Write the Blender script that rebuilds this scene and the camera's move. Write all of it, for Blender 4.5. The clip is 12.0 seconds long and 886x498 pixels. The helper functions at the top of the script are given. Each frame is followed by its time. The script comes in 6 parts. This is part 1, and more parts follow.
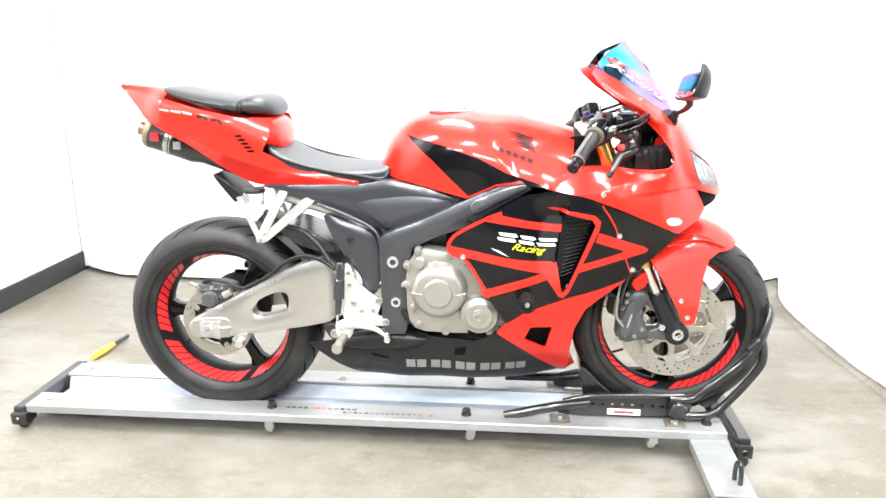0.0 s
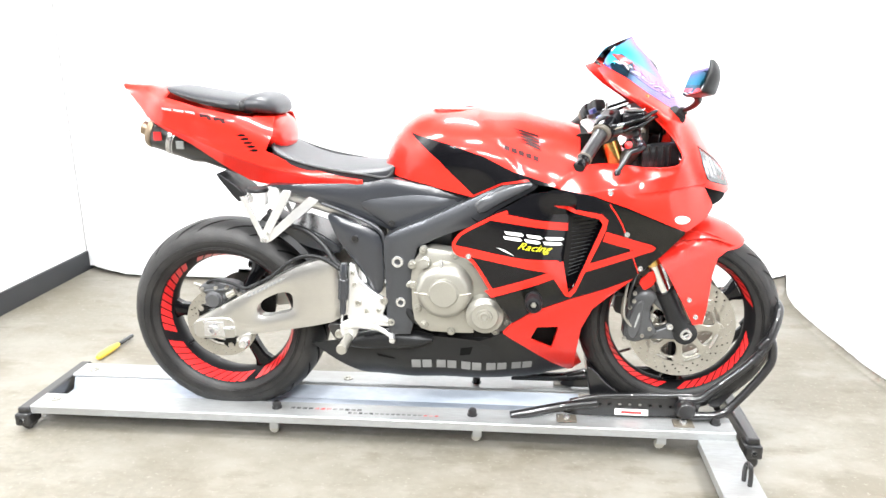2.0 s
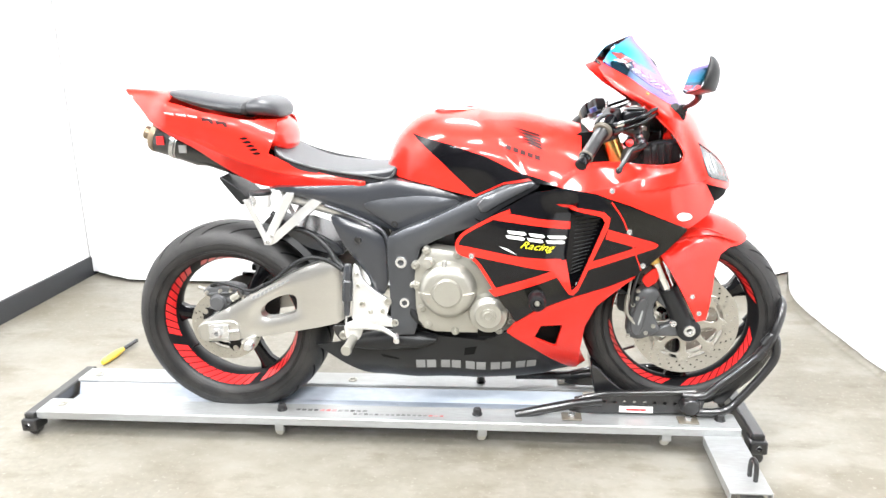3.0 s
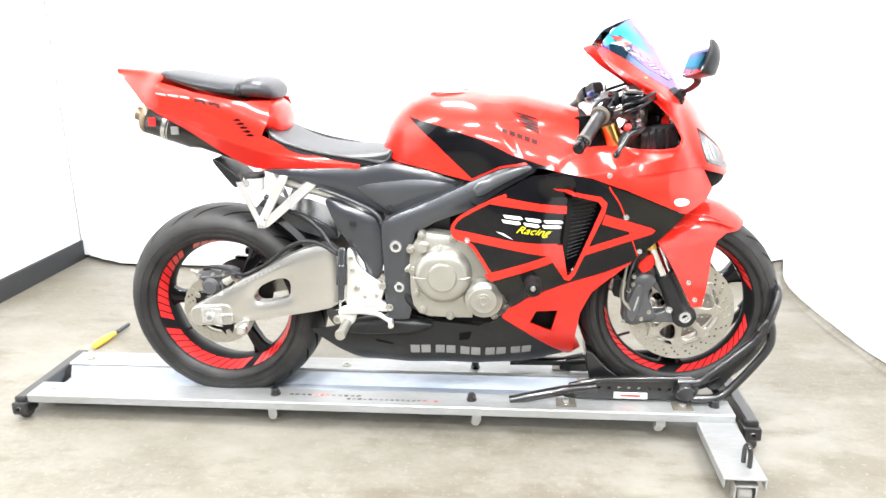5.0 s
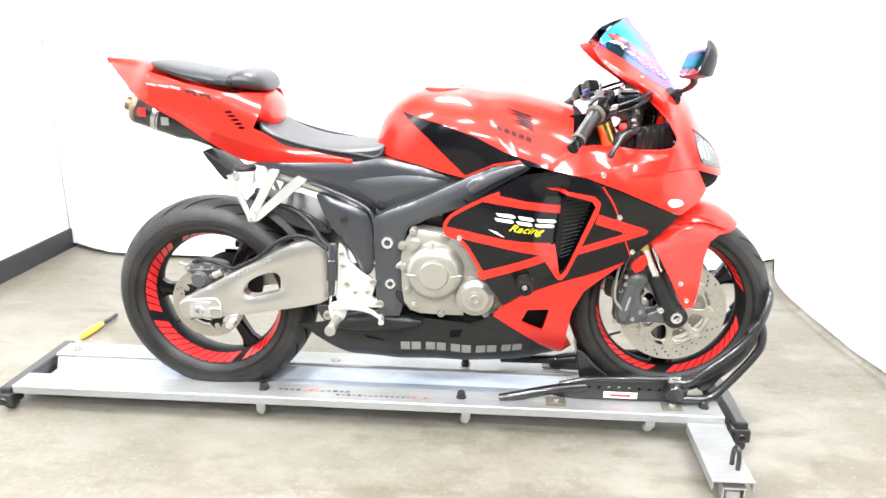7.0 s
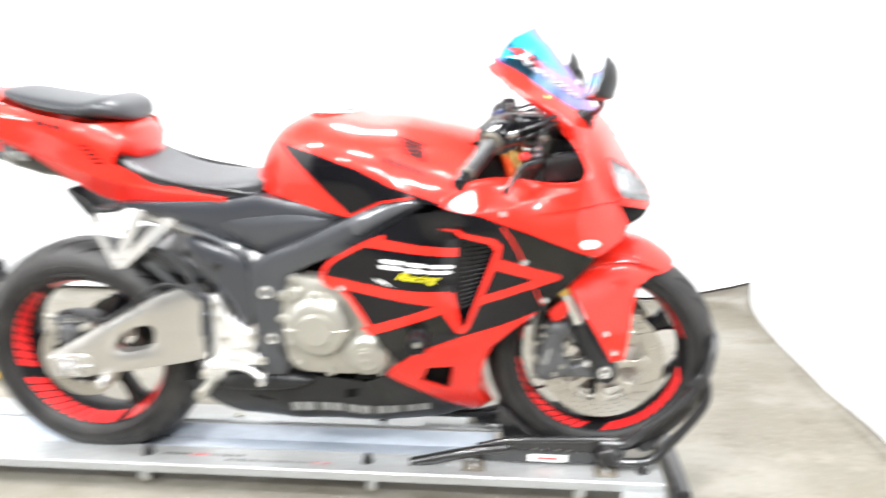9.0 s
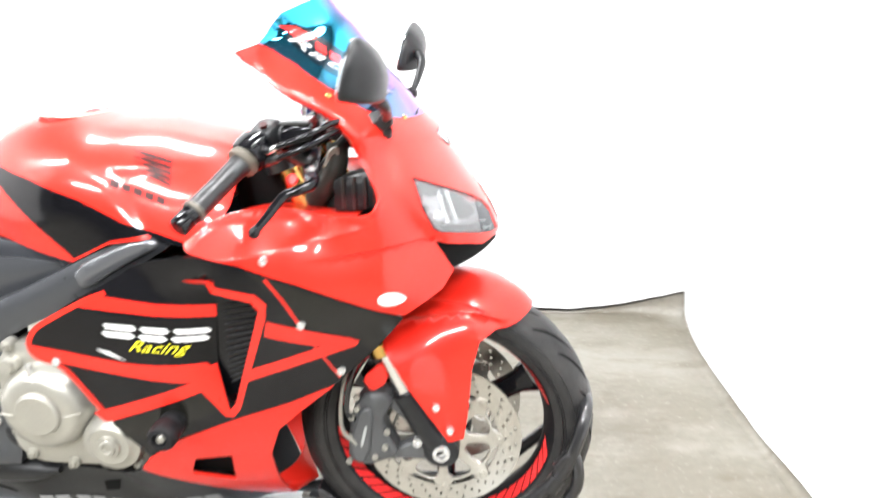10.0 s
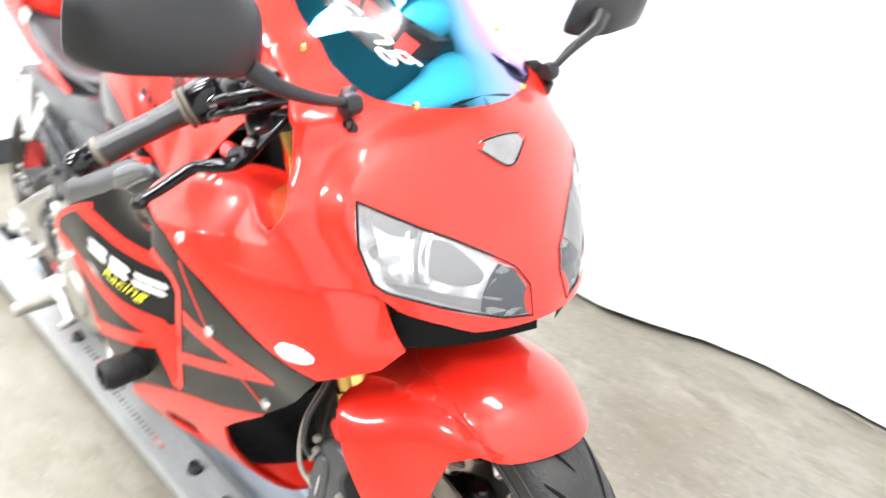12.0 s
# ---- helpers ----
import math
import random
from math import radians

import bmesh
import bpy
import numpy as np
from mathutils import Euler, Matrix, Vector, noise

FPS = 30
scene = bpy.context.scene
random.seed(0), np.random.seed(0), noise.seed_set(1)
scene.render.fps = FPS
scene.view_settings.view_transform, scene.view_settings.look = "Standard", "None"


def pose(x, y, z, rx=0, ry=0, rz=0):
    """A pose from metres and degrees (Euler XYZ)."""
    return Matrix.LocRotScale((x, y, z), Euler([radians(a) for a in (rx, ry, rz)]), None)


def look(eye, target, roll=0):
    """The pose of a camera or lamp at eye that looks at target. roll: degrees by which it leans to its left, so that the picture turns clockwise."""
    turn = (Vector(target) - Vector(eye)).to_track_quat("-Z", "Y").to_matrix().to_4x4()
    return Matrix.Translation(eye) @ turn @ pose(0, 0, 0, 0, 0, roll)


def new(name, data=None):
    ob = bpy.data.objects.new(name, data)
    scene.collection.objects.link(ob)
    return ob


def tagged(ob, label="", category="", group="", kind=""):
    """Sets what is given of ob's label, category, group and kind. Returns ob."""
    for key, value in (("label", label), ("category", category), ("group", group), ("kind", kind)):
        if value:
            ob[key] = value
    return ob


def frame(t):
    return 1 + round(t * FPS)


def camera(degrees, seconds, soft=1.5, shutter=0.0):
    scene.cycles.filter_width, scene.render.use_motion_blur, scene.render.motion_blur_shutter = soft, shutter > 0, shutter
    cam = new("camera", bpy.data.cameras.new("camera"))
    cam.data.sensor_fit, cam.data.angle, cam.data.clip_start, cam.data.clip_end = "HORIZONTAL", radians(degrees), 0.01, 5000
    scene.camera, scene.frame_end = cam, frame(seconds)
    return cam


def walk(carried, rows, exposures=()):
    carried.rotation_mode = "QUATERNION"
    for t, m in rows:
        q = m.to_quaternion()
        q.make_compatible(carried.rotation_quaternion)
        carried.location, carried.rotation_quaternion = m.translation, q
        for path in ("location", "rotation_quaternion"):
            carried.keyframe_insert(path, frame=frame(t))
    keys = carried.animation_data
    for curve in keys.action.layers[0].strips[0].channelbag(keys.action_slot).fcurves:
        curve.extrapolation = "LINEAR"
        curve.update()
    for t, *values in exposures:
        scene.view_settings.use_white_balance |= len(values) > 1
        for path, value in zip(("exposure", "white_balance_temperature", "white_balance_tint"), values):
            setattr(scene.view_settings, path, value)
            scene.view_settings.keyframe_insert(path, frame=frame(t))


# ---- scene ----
from mathutils import geometry

cam = camera(62.5, 12.0, shutter=0.7)
PATH = [
    (0, (0.904, -2.171, 1.208), (0.721, -0.253, 0.672), 0.1),
    (0.5, (0.902, -2.166, 1.206), (0.717, -0.249, 0.669), 0.2),
    (1, (0.902, -2.161, 1.203), (0.714, -0.244, 0.665), 0.2),
    (1.5, (0.902, -2.158, 1.2), (0.709, -0.241, 0.663), 0.1),
    (2, (0.902, -2.151, 1.207), (0.705, -0.236, 0.665), -0.2),
    (2.5, (0.901, -2.16, 1.206), (0.699, -0.243, 0.671), -1.1),
    (4.5, (0.89, -2.151, 1.193), (0.698, -0.239, 0.636), -0.4),
    (5, (0.891, -2.146, 1.192), (0.709, -0.238, 0.621), -0.5),
    (5.5, (0.891, -2.145, 1.194), (0.719, -0.243, 0.6), -0.1),
    (6, (0.892, -2.137, 1.202), (0.728, -0.237, 0.598), 0.0),
    (6.5, (0.891, -2.129, 1.203), (0.732, -0.228, 0.602), 0.2),
    (7, (0.89, -2.126, 1.204), (0.73, -0.223, 0.609), 0.6),
    (7.2, (0.881, -2.127, 1.191), (0.729, -0.22, 0.611), 0.7),
    (8.8, (1.114, -1.89, 1.226), (0.828, 0.005, 0.654), -1.9),
    (9, (1.172, -1.81, 1.226), (0.973, 0.092, 0.642), -0.7),
    (9.5, (1.321, -1.529, 1.201), (1.33, 0.375, 0.588), 2.0),
    (10, (1.513, -1.306, 1.217), (1.347, 0.576, 0.562), -1.3),
    (10.5, (1.708, -1.121, 1.272), (1.264, 0.724, 0.641), -0.1),
    (11, (1.745, -0.882, 1.241), (1.067, 0.883, 0.59), 5.0),
    (11.5, (1.81, -0.739, 1.249), (0.903, 0.86, 0.46), 4.9),
    (12, (1.904, -0.626, 1.246), (0.687, 0.683, 0.348), 5.6),
]
walk(cam, [(t, look(eye, target, roll)) for t, eye, target, roll in PATH], [(0, 0.46), (7.2, 0.46), (9.0, 0.42), (10.5, 0.40), (12.0, 0.38)])

# ---- light ----
world = bpy.data.worlds.new("room_air")
scene.world = world
world.use_nodes = True
world.node_tree.nodes["Background"].inputs[0].default_value = (0.9, 0.95, 1.0, 1)
world.node_tree.nodes["Background"].inputs[1].default_value = 0.05


def lamp_panel(x, y, z, sx, sy, power, name="ceiling_light"):
    d = bpy.data.lights.new(name + "_panel", "AREA")
    d.shape, d.size, d.size_y, d.energy, d.color = "RECTANGLE", sx, sy, power, (0.985, 0.992, 1.0)
    o = new(name + "_glow", d)
    o.matrix_world = pose(x, y, z - 0.03)
    return o


LIGHTS = [(0.4, 0.7, 58), (0.4, -1.5, 78), (1.8, -0.6, 42), (-1.0, -0.6, 52), (2.0, -2.9, 130), (-0.9, -2.9, 100), (0.5, -4.2, 170)]
for lx, ly, power in LIGHTS:
    lamp_panel(lx, ly, 2.9, 0.75, 0.30, power)


# ---- materials ----
def material(name, color, rough=0.5, metal=0.0, grain=0.0, grain_scale=60.0, stain=0.0, stain_scale=4.0, bump=0.0, coat=0.0,
             stain_color=None, rough_var=0.0, stretch=(1, 1, 1), transmission=0.0, spec=0.5):
    m = bpy.data.materials.new(name)
    m.use_nodes = True
    nt = m.node_tree
    b = nt.nodes["Principled BSDF"]
    b.inputs["Base Color"].default_value = (*color, 1)
    b.inputs["Roughness"].default_value, b.inputs["Metallic"].default_value = rough, metal
    b.inputs["Coat Weight"].default_value, b.inputs["Coat Roughness"].default_value = coat, 0.03
    b.inputs["Transmission Weight"].default_value = transmission
    b.inputs["Specular IOR Level"].default_value = spec
    co = nt.nodes.new("ShaderNodeTexCoord")
    mp = nt.nodes.new("ShaderNodeMapping")
    mp.inputs["Scale"].default_value = stretch
    nt.links.new(co.outputs["Object"], mp.inputs["Vector"])

    def noise_node(scale, detail=4.0):
        n = nt.nodes.new("ShaderNodeTexNoise")
        n.inputs["Scale"].default_value, n.inputs["Detail"].default_value = scale, detail
        nt.links.new(mp.outputs["Vector"], n.inputs["Vector"])
        return n.outputs["Fac"]

    out = None
    if grain or stain:
        fine, broad = noise_node(grain_scale), noise_node(stain_scale, 6.0)
        out = None
        for fac, amount, tone in ((fine, grain, tuple(c * 0.45 for c in color)), (broad, stain, stain_color or tuple(c * 0.55 for c in color))):
            if not amount:
                continue
            r = nt.nodes.new("ShaderNodeValToRGB")
            r.color_ramp.elements[0].position, r.color_ramp.elements[1].position = 0.38, 0.66
            r.color_ramp.elements[0].color, r.color_ramp.elements[1].color = (0, 0, 0, 1), (amount, amount, amount, 1)
            nt.links.new(fac, r.inputs["Fac"])
            mix = nt.nodes.new("ShaderNodeMix")
            mix.data_type = "RGBA"
            mix.inputs["A"].default_value, mix.inputs["B"].default_value = (*color, 1), (*tone, 1)
            if out:
                nt.links.new(out, mix.inputs["A"])
            nt.links.new(r.outputs["Color"], mix.inputs["Factor"])
            out = mix.outputs["Result"]
        nt.links.new(out, b.inputs["Base Color"])
        if rough_var:
            mr = nt.nodes.new("ShaderNodeMapRange")
            mr.inputs["To Min"].default_value, mr.inputs["To Max"].default_value = rough - rough_var, rough + rough_var
            nt.links.new(broad, mr.inputs["Value"])
            nt.links.new(mr.outputs["Result"], b.inputs["Roughness"])
    if bump:
        bp = nt.nodes.new("ShaderNodeBump")
        bp.inputs["Strength"].default_value, bp.inputs["Distance"].default_value = bump, 0.002
        nt.links.new(noise_node(grain_scale), bp.inputs["Height"])
        nt.links.new(bp.outputs["Normal"], b.inputs["Normal"])
    return m


RED = material("red_paint", (0.72, 0.018, 0.009), 0.38, coat=0.62, grain=0.04, grain_scale=900, stain=0.05, stain_scale=3, spec=0.2)
RED.node_tree.nodes["Principled BSDF"].inputs["Coat Roughness"].default_value = 0.09
GLOSS_BLACK = material("gloss_black", (0.004, 0.004, 0.005), 0.12, coat=0.1, grain=0.1, grain_scale=500, stain=0.2, stain_scale=5, spec=0.28)
SATIN = material("satin_black", (0.007, 0.007, 0.008), 0.5, grain=0.2, grain_scale=400, stain=0.3, stain_scale=12, spec=0.25)
CHARCOAL = material("charcoal_decal", (0.0075, 0.0072, 0.006), 0.22, coat=0.2, grain=0.1, grain_scale=400, stain=0.2, stain_scale=5, spec=0.28)
PLASTIC = material("black_plastic", (0.012, 0.0125, 0.0135), 0.40, spec=0.35, grain=0.2, grain_scale=800, stain=0.3, stain_scale=8, bump=0.08, rough_var=0.08)
GREY_PLASTIC = material("dark_grey_plastic", (0.025, 0.0275, 0.033), 0.25, spec=0.8, grain=0.15, grain_scale=900, stain=0.2, stain_scale=7, bump=0.06, rough_var=0.06)
FRAME = material("dark_frame_paint", (0.080, 0.084, 0.092), 0.30, metal=0.6, grain=0.15, grain_scale=700, stain=0.2, stain_scale=6, bump=0.05)
SPAR_COVER = material("satin_grey_cover", (0.15, 0.155, 0.165), 0.24, metal=0.6, grain=0.12, grain_scale=700, stain=0.2, stain_scale=8, bump=0.04)
ALU = material("brushed_aluminium", (0.56, 0.55, 0.52), 0.32, metal=0.9, grain=0.10, grain_scale=260, stain=0.10, stain_scale=5, bump=0.03, rough_var=0.05, stretch=(0.25, 1, 4))
CAST = material("cast_aluminium", (0.41, 0.40, 0.355), 0.34, metal=0.65, grain=0.2, grain_scale=500, stain=0.25, stain_scale=9, bump=0.12, rough_var=0.06)
BRIGHT = material("bright_aluminium", (0.64, 0.64, 0.635), 0.25, metal=0.8, grain=0.08, grain_scale=400, stain=0.12, stain_scale=12)
STEEL = material("disc_steel", (0.53, 0.51, 0.46), 0.30, metal=0.9, grain=0.2, grain_scale=300, stain=0.15, stain_scale=20)
CALIPER = material("grey_caliper", (0.085, 0.087, 0.090), 0.42, metal=0.3, grain=0.2, grain_scale=400, stain=0.3, stain_scale=20, bump=0.08)
CHROME = material("chrome", (0.80, 0.80, 0.80), 0.10, metal=1.0, grain=0.05, grain_scale=200)
GOLD = material("gold_anodised", (0.72, 0.46, 0.14), 0.22, metal=1.0, grain=0.1, grain_scale=200)
TAN = material("tan_rubber", (0.13, 0.115, 0.09), 0.45, grain=0.2, grain_scale=300, stain=0.3, stain_scale=20)
BARE = material("bare_aluminium", (0.72, 0.72, 0.71), 0.26, metal=0.7, grain=0.1, grain_scale=300, stain=0.12, stain_scale=14)
BRASS = material("heated_brass", (0.30, 0.23, 0.16), 0.35, metal=0.85, grain=0.3, grain_scale=150, stain=0.4, stain_scale=20)
RUBBER = material("tyre_rubber", (0.011, 0.011, 0.0115), 0.48, spec=0.45, grain=0.6, grain_scale=200, stain=0.7, stain_scale=14, stain_color=(0.030, 0.028, 0.026), bump=0.5)
GRIP = material("grip_rubber", (0.015, 0.015, 0.016), 0.30, grain=0.3, grain_scale=500, bump=0.2)
SEAT = material("seat_vinyl", (0.022, 0.024, 0.028), 0.40, spec=0.55, grain=0.3, grain_scale=900, stain=0.2, stain_scale=10, bump=0.06)
TAPE = material("red_rim_tape", (0.86, 0.03, 0.03), 0.35, grain=0.05, grain_scale=300, coat=0.3)
WHITE_DECAL = material("white_decal", (0.82, 0.82, 0.80), 0.35, grain=0.05, grain_scale=300)
GREY_DECAL = material("grey_decal", (0.30, 0.31, 0.30), 0.4, grain=0.1, grain_scale=300)
BELLY_INK = material("worn_grey_decal", (0.26, 0.265, 0.265), 0.4, grain=0.1, grain_scale=300, stain=0.3, stain_scale=30)
YELLOW = material("yellow_decal", (0.85, 0.78, 0.02), 0.35, grain=0.05, grain_scale=300)
RAIL_INK = material("worn_rail_ink", (0.035, 0.035, 0.035), 0.5, grain=0.5, grain_scale=160, stain=0.55, stain_scale=60, stain_color=(0.4, 0.4, 0.4))
RAIL_RED = material("worn_rail_red", (0.45, 0.06, 0.06), 0.5, grain=0.3, grain_scale=160, stain=0.7, stain_scale=60, stain_color=(0.5, 0.45, 0.45))
DARK_RED = material("dark_red_decal", (0.035, 0.003, 0.003), 0.4, grain=0.05, grain_scale=300, spec=0.2)
DARK = material("dark_interior", (0.004, 0.004, 0.004), 0.7, grain=0.2, grain_scale=200, spec=0.1)
CARBON = material("carbon_weave", (0.018, 0.0175, 0.017), 0.28, grain=0.6, grain_scale=420, coat=0.6)
BLACK_STEEL = material("black_steel", (0.010, 0.010, 0.011), 0.30, grain=0.2, grain_scale=300, stain=0.3, stain_scale=15, coat=0.6)
RAIL = material("mill_aluminium", (0.40, 0.415, 0.42), 0.38, metal=0.45, grain=0.25, grain_scale=120, stain=0.75, stain_scale=11, stain_color=(0.29, 0.29, 0.275), bump=0.05, rough_var=0.12, stretch=(0.25, 1, 1))
CHANNEL = material("galvanised_channel", (0.52, 0.56, 0.62), 0.36, metal=0.35, grain=0.2, grain_scale=100, stain=0.85, stain_scale=9, stain_color=(0.27, 0.31, 0.36), stretch=(0.3, 1, 1), rough_var=0.1)
WALL = material("white_wall_paint", (0.84, 0.84, 0.84), 0.6, grain=0.03, grain_scale=200, stain=0.05, stain_scale=1.5, bump=0.04)
SHEET = material("white_backdrop_sheet", (0.86, 0.87, 0.88), 0.7, grain=0.03, grain_scale=90, stain=0.05, stain_scale=2, bump=0.05)
SHOP = material("grey_workshop_wall", (0.46, 0.465, 0.47), 0.7, grain=0.05, grain_scale=100, stain=0.2, stain_scale=1.0)
SHOP_DARK = material("dark_workshop_wall", (0.10, 0.10, 0.105), 0.6, grain=0.05, grain_scale=100, stain=0.2, stain_scale=1.0)
SKIRT = material("black_skirting", (0.030, 0.032, 0.036), 0.5, grain=0.2, grain_scale=200, stain=0.3, stain_scale=8)
YELLOW_PLASTIC = material("yellow_handle", (0.75, 0.50, 0.06), 0.4, grain=0.1, grain_scale=200, stain=0.2, stain_scale=30)
GREY_RUBBER = material("grey_caster", (0.28, 0.27, 0.25), 0.6, grain=0.2, grain_scale=200, stain=0.3, stain_scale=30)
REFLECTOR = material("lamp_reflector", (0.90, 0.91, 0.92), 0.22, metal=0.85, grain=0.05, grain_scale=60)
LAMP_GREY = material("lamp_housing", (0.045, 0.050, 0.056), 0.25, metal=0.2, grain=0.1, grain_scale=100)
CERAMIC = material("clear_signal_lens", (0.85, 0.84, 0.82), 0.1, coat=1.0, grain=0.08, grain_scale=300)
POSITION = material("frosted_lamp_lens", (0.20, 0.20, 0.20), 0.15, metal=0.3, coat=1.0, grain=0.3, grain_scale=250)
MIRROR = material("mirror_glass", (0.75, 0.82, 0.88), 0.03, metal=1.0, grain=0.02, grain_scale=30)


def floor_material():
    """Worn sealed concrete: broad clouds, streaks, specks and pale scuffs."""
    m = material("polished_concrete", (0.204, 0.191, 0.158), 0.40, grain=0.3, grain_scale=45, stain=0.8, stain_scale=1.7, stain_color=(0.145, 0.129, 0.095), bump=0.04, rough_var=0.14)
    nt = m.node_tree
    b = nt.nodes["Principled BSDF"]
    base = b.inputs["Base Color"].links[0].from_socket
    co = nt.nodes.new("ShaderNodeTexCoord")
    for scale, lo, hi, tone, stretch in ((4.0, 0.52, 0.74, (0.281, 0.267, 0.233, 1), (0.8, 1.2, 1)), (13.0, 0.54, 0.70, (0.128, 0.110, 0.079, 1), (0.6, 1.3, 1)), (1.6, 0.50, 0.68, (0.263, 0.251, 0.219, 1), (0.6, 1, 1)), (5.5, 0.56, 0.66, (0.132, 0.115, 0.084, 1), (0.35, 1, 1)), (60.0, 0.58, 0.70, (0.272, 0.258, 0.228, 1), (1, 1, 1))):
        mp = nt.nodes.new("ShaderNodeMapping")
        mp.inputs["Scale"].default_value = stretch
        n = nt.nodes.new("ShaderNodeTexNoise")
        n.inputs["Scale"].default_value, n.inputs["Detail"].default_value, n.inputs["Roughness"].default_value = scale, 8.0, 0.62
        r = nt.nodes.new("ShaderNodeValToRGB")
        r.color_ramp.elements[0].position, r.color_ramp.elements[1].position = lo, hi
        r.color_ramp.elements[1].color = (0.8, 0.8, 0.8, 1)
        mix = nt.nodes.new("ShaderNodeMix")
        mix.data_type = "RGBA"
        mix.inputs["B"].default_value = tone
        nt.links.new(co.outputs["Object"], mp.inputs["Vector"])
        nt.links.new(mp.outputs["Vector"], n.inputs["Vector"])
        nt.links.new(n.outputs["Fac"], r.inputs["Fac"])
        nt.links.new(r.outputs["Color"], mix.inputs["Factor"])
        nt.links.new(base, mix.inputs["A"])
        base = mix.outputs["Result"]
    nt.links.new(base, b.inputs["Base Color"])
    return m


def glass_material(name, tint, ior, rough=0.02):
    m = bpy.data.materials.new(name)
    m.use_nodes = True
    nt = m.node_tree
    nt.nodes.clear()
    out = nt.nodes.new("ShaderNodeOutputMaterial")
    clear = nt.nodes.new("ShaderNodeBsdfTransparent")
    clear.inputs["Color"].default_value = (*tint, 1)
    gloss = nt.nodes.new("ShaderNodeBsdfGlossy")
    gloss.inputs["Roughness"].default_value = rough
    fres = nt.nodes.new("ShaderNodeFresnel")
    fres.inputs["IOR"].default_value = ior
    mix = nt.nodes.new("ShaderNodeMixShader")
    nt.links.new(fres.outputs["Fac"], mix.inputs["Fac"])
    nt.links.new(clear.outputs["BSDF"], mix.inputs[1])
    nt.links.new(gloss.outputs["BSDF"], mix.inputs[2])
    nt.links.new(mix.outputs["Shader"], out.inputs["Surface"])
    return m


LENS = glass_material("clear_lens", (0.93, 0.95, 0.96), 2.9)
SMOKE = glass_material("smoked_sheet", (0.10, 0.085, 0.095), 1.3)


def screen_material():
    """Iridescent film on a clear sheet: the gloss turns from blue face-on to violet at a glancing angle."""
    m = bpy.data.materials.new("iridescent_screen")
    m.use_nodes = True
    nt = m.node_tree
    nt.nodes.clear()
    out = nt.nodes.new("ShaderNodeOutputMaterial")
    clear = nt.nodes.new("ShaderNodeBsdfTransparent")
    clear.inputs["Color"].default_value = (0.12, 0.13, 0.16, 1)
    # A little cyan diffuse puts part of the film's reflection into plain colour.
    body = nt.nodes.new("ShaderNodeBsdfDiffuse")
    body.inputs["Color"].default_value = (0.05, 0.50, 0.68, 1)
    face, edge = nt.nodes.new("ShaderNodeBsdfGlossy"), nt.nodes.new("ShaderNodeBsdfGlossy")
    face.inputs["Color"].default_value, face.inputs["Roughness"].default_value = (0.06, 0.48, 0.74, 1), 0.05
    edge.inputs["Color"].default_value, edge.inputs["Roughness"].default_value = (0.40, 0.30, 0.60, 1), 0.06
    lw = nt.nodes.new("ShaderNodeLayerWeight")
    lw.inputs["Blend"].default_value = 0.5
    ramp = nt.nodes.new("ShaderNodeMapRange")
    ramp.inputs["From Min"].default_value, ramp.inputs["From Max"].default_value = 0.27, 0.64
    nt.links.new(lw.outputs["Facing"], ramp.inputs["Value"])
    gl, base, mix = (nt.nodes.new("ShaderNodeMixShader") for _ in range(3))
    nt.links.new(ramp.outputs["Result"], gl.inputs["Fac"])
    nt.links.new(face.outputs["BSDF"], gl.inputs[1])
    nt.links.new(edge.outputs["BSDF"], gl.inputs[2])
    base.inputs["Fac"].default_value = 0.05
    nt.links.new(clear.outputs["BSDF"], base.inputs[1])
    nt.links.new(body.outputs["BSDF"], base.inputs[2])
    pale, rim, amount, last = nt.nodes.new("ShaderNodeBsdfGlossy"), nt.nodes.new("ShaderNodeMapRange"), nt.nodes.new("ShaderNodeMapRange"), nt.nodes.new("ShaderNodeMixShader")
    pale.inputs["Color"].default_value, pale.inputs["Roughness"].default_value = (0.66, 0.52, 0.70, 1), 0.05
    rim.inputs["From Min"].default_value, rim.inputs["From Max"].default_value = 0.74, 0.92
    amount.inputs["From Min"].default_value, amount.inputs["From Max"].default_value, amount.inputs["To Min"].default_value, amount.inputs["To Max"].default_value = 0.30, 0.88, 0.78, 0.96
    nt.links.new(lw.outputs["Facing"], rim.inputs["Value"])
    nt.links.new(lw.outputs["Facing"], amount.inputs["Value"])
    nt.links.new(rim.outputs["Result"], last.inputs["Fac"])
    nt.links.new(gl.outputs["Shader"], last.inputs[1])
    nt.links.new(pale.outputs["BSDF"], last.inputs[2])
    nt.links.new(amount.outputs["Result"], mix.inputs["Fac"])
    nt.links.new(base.outputs["Shader"], mix.inputs[1])
    nt.links.new(last.outputs["Shader"], mix.inputs[2])
    nt.links.new(mix.outputs["Shader"], out.inputs["Surface"])
    return m


SCREEN = screen_material()


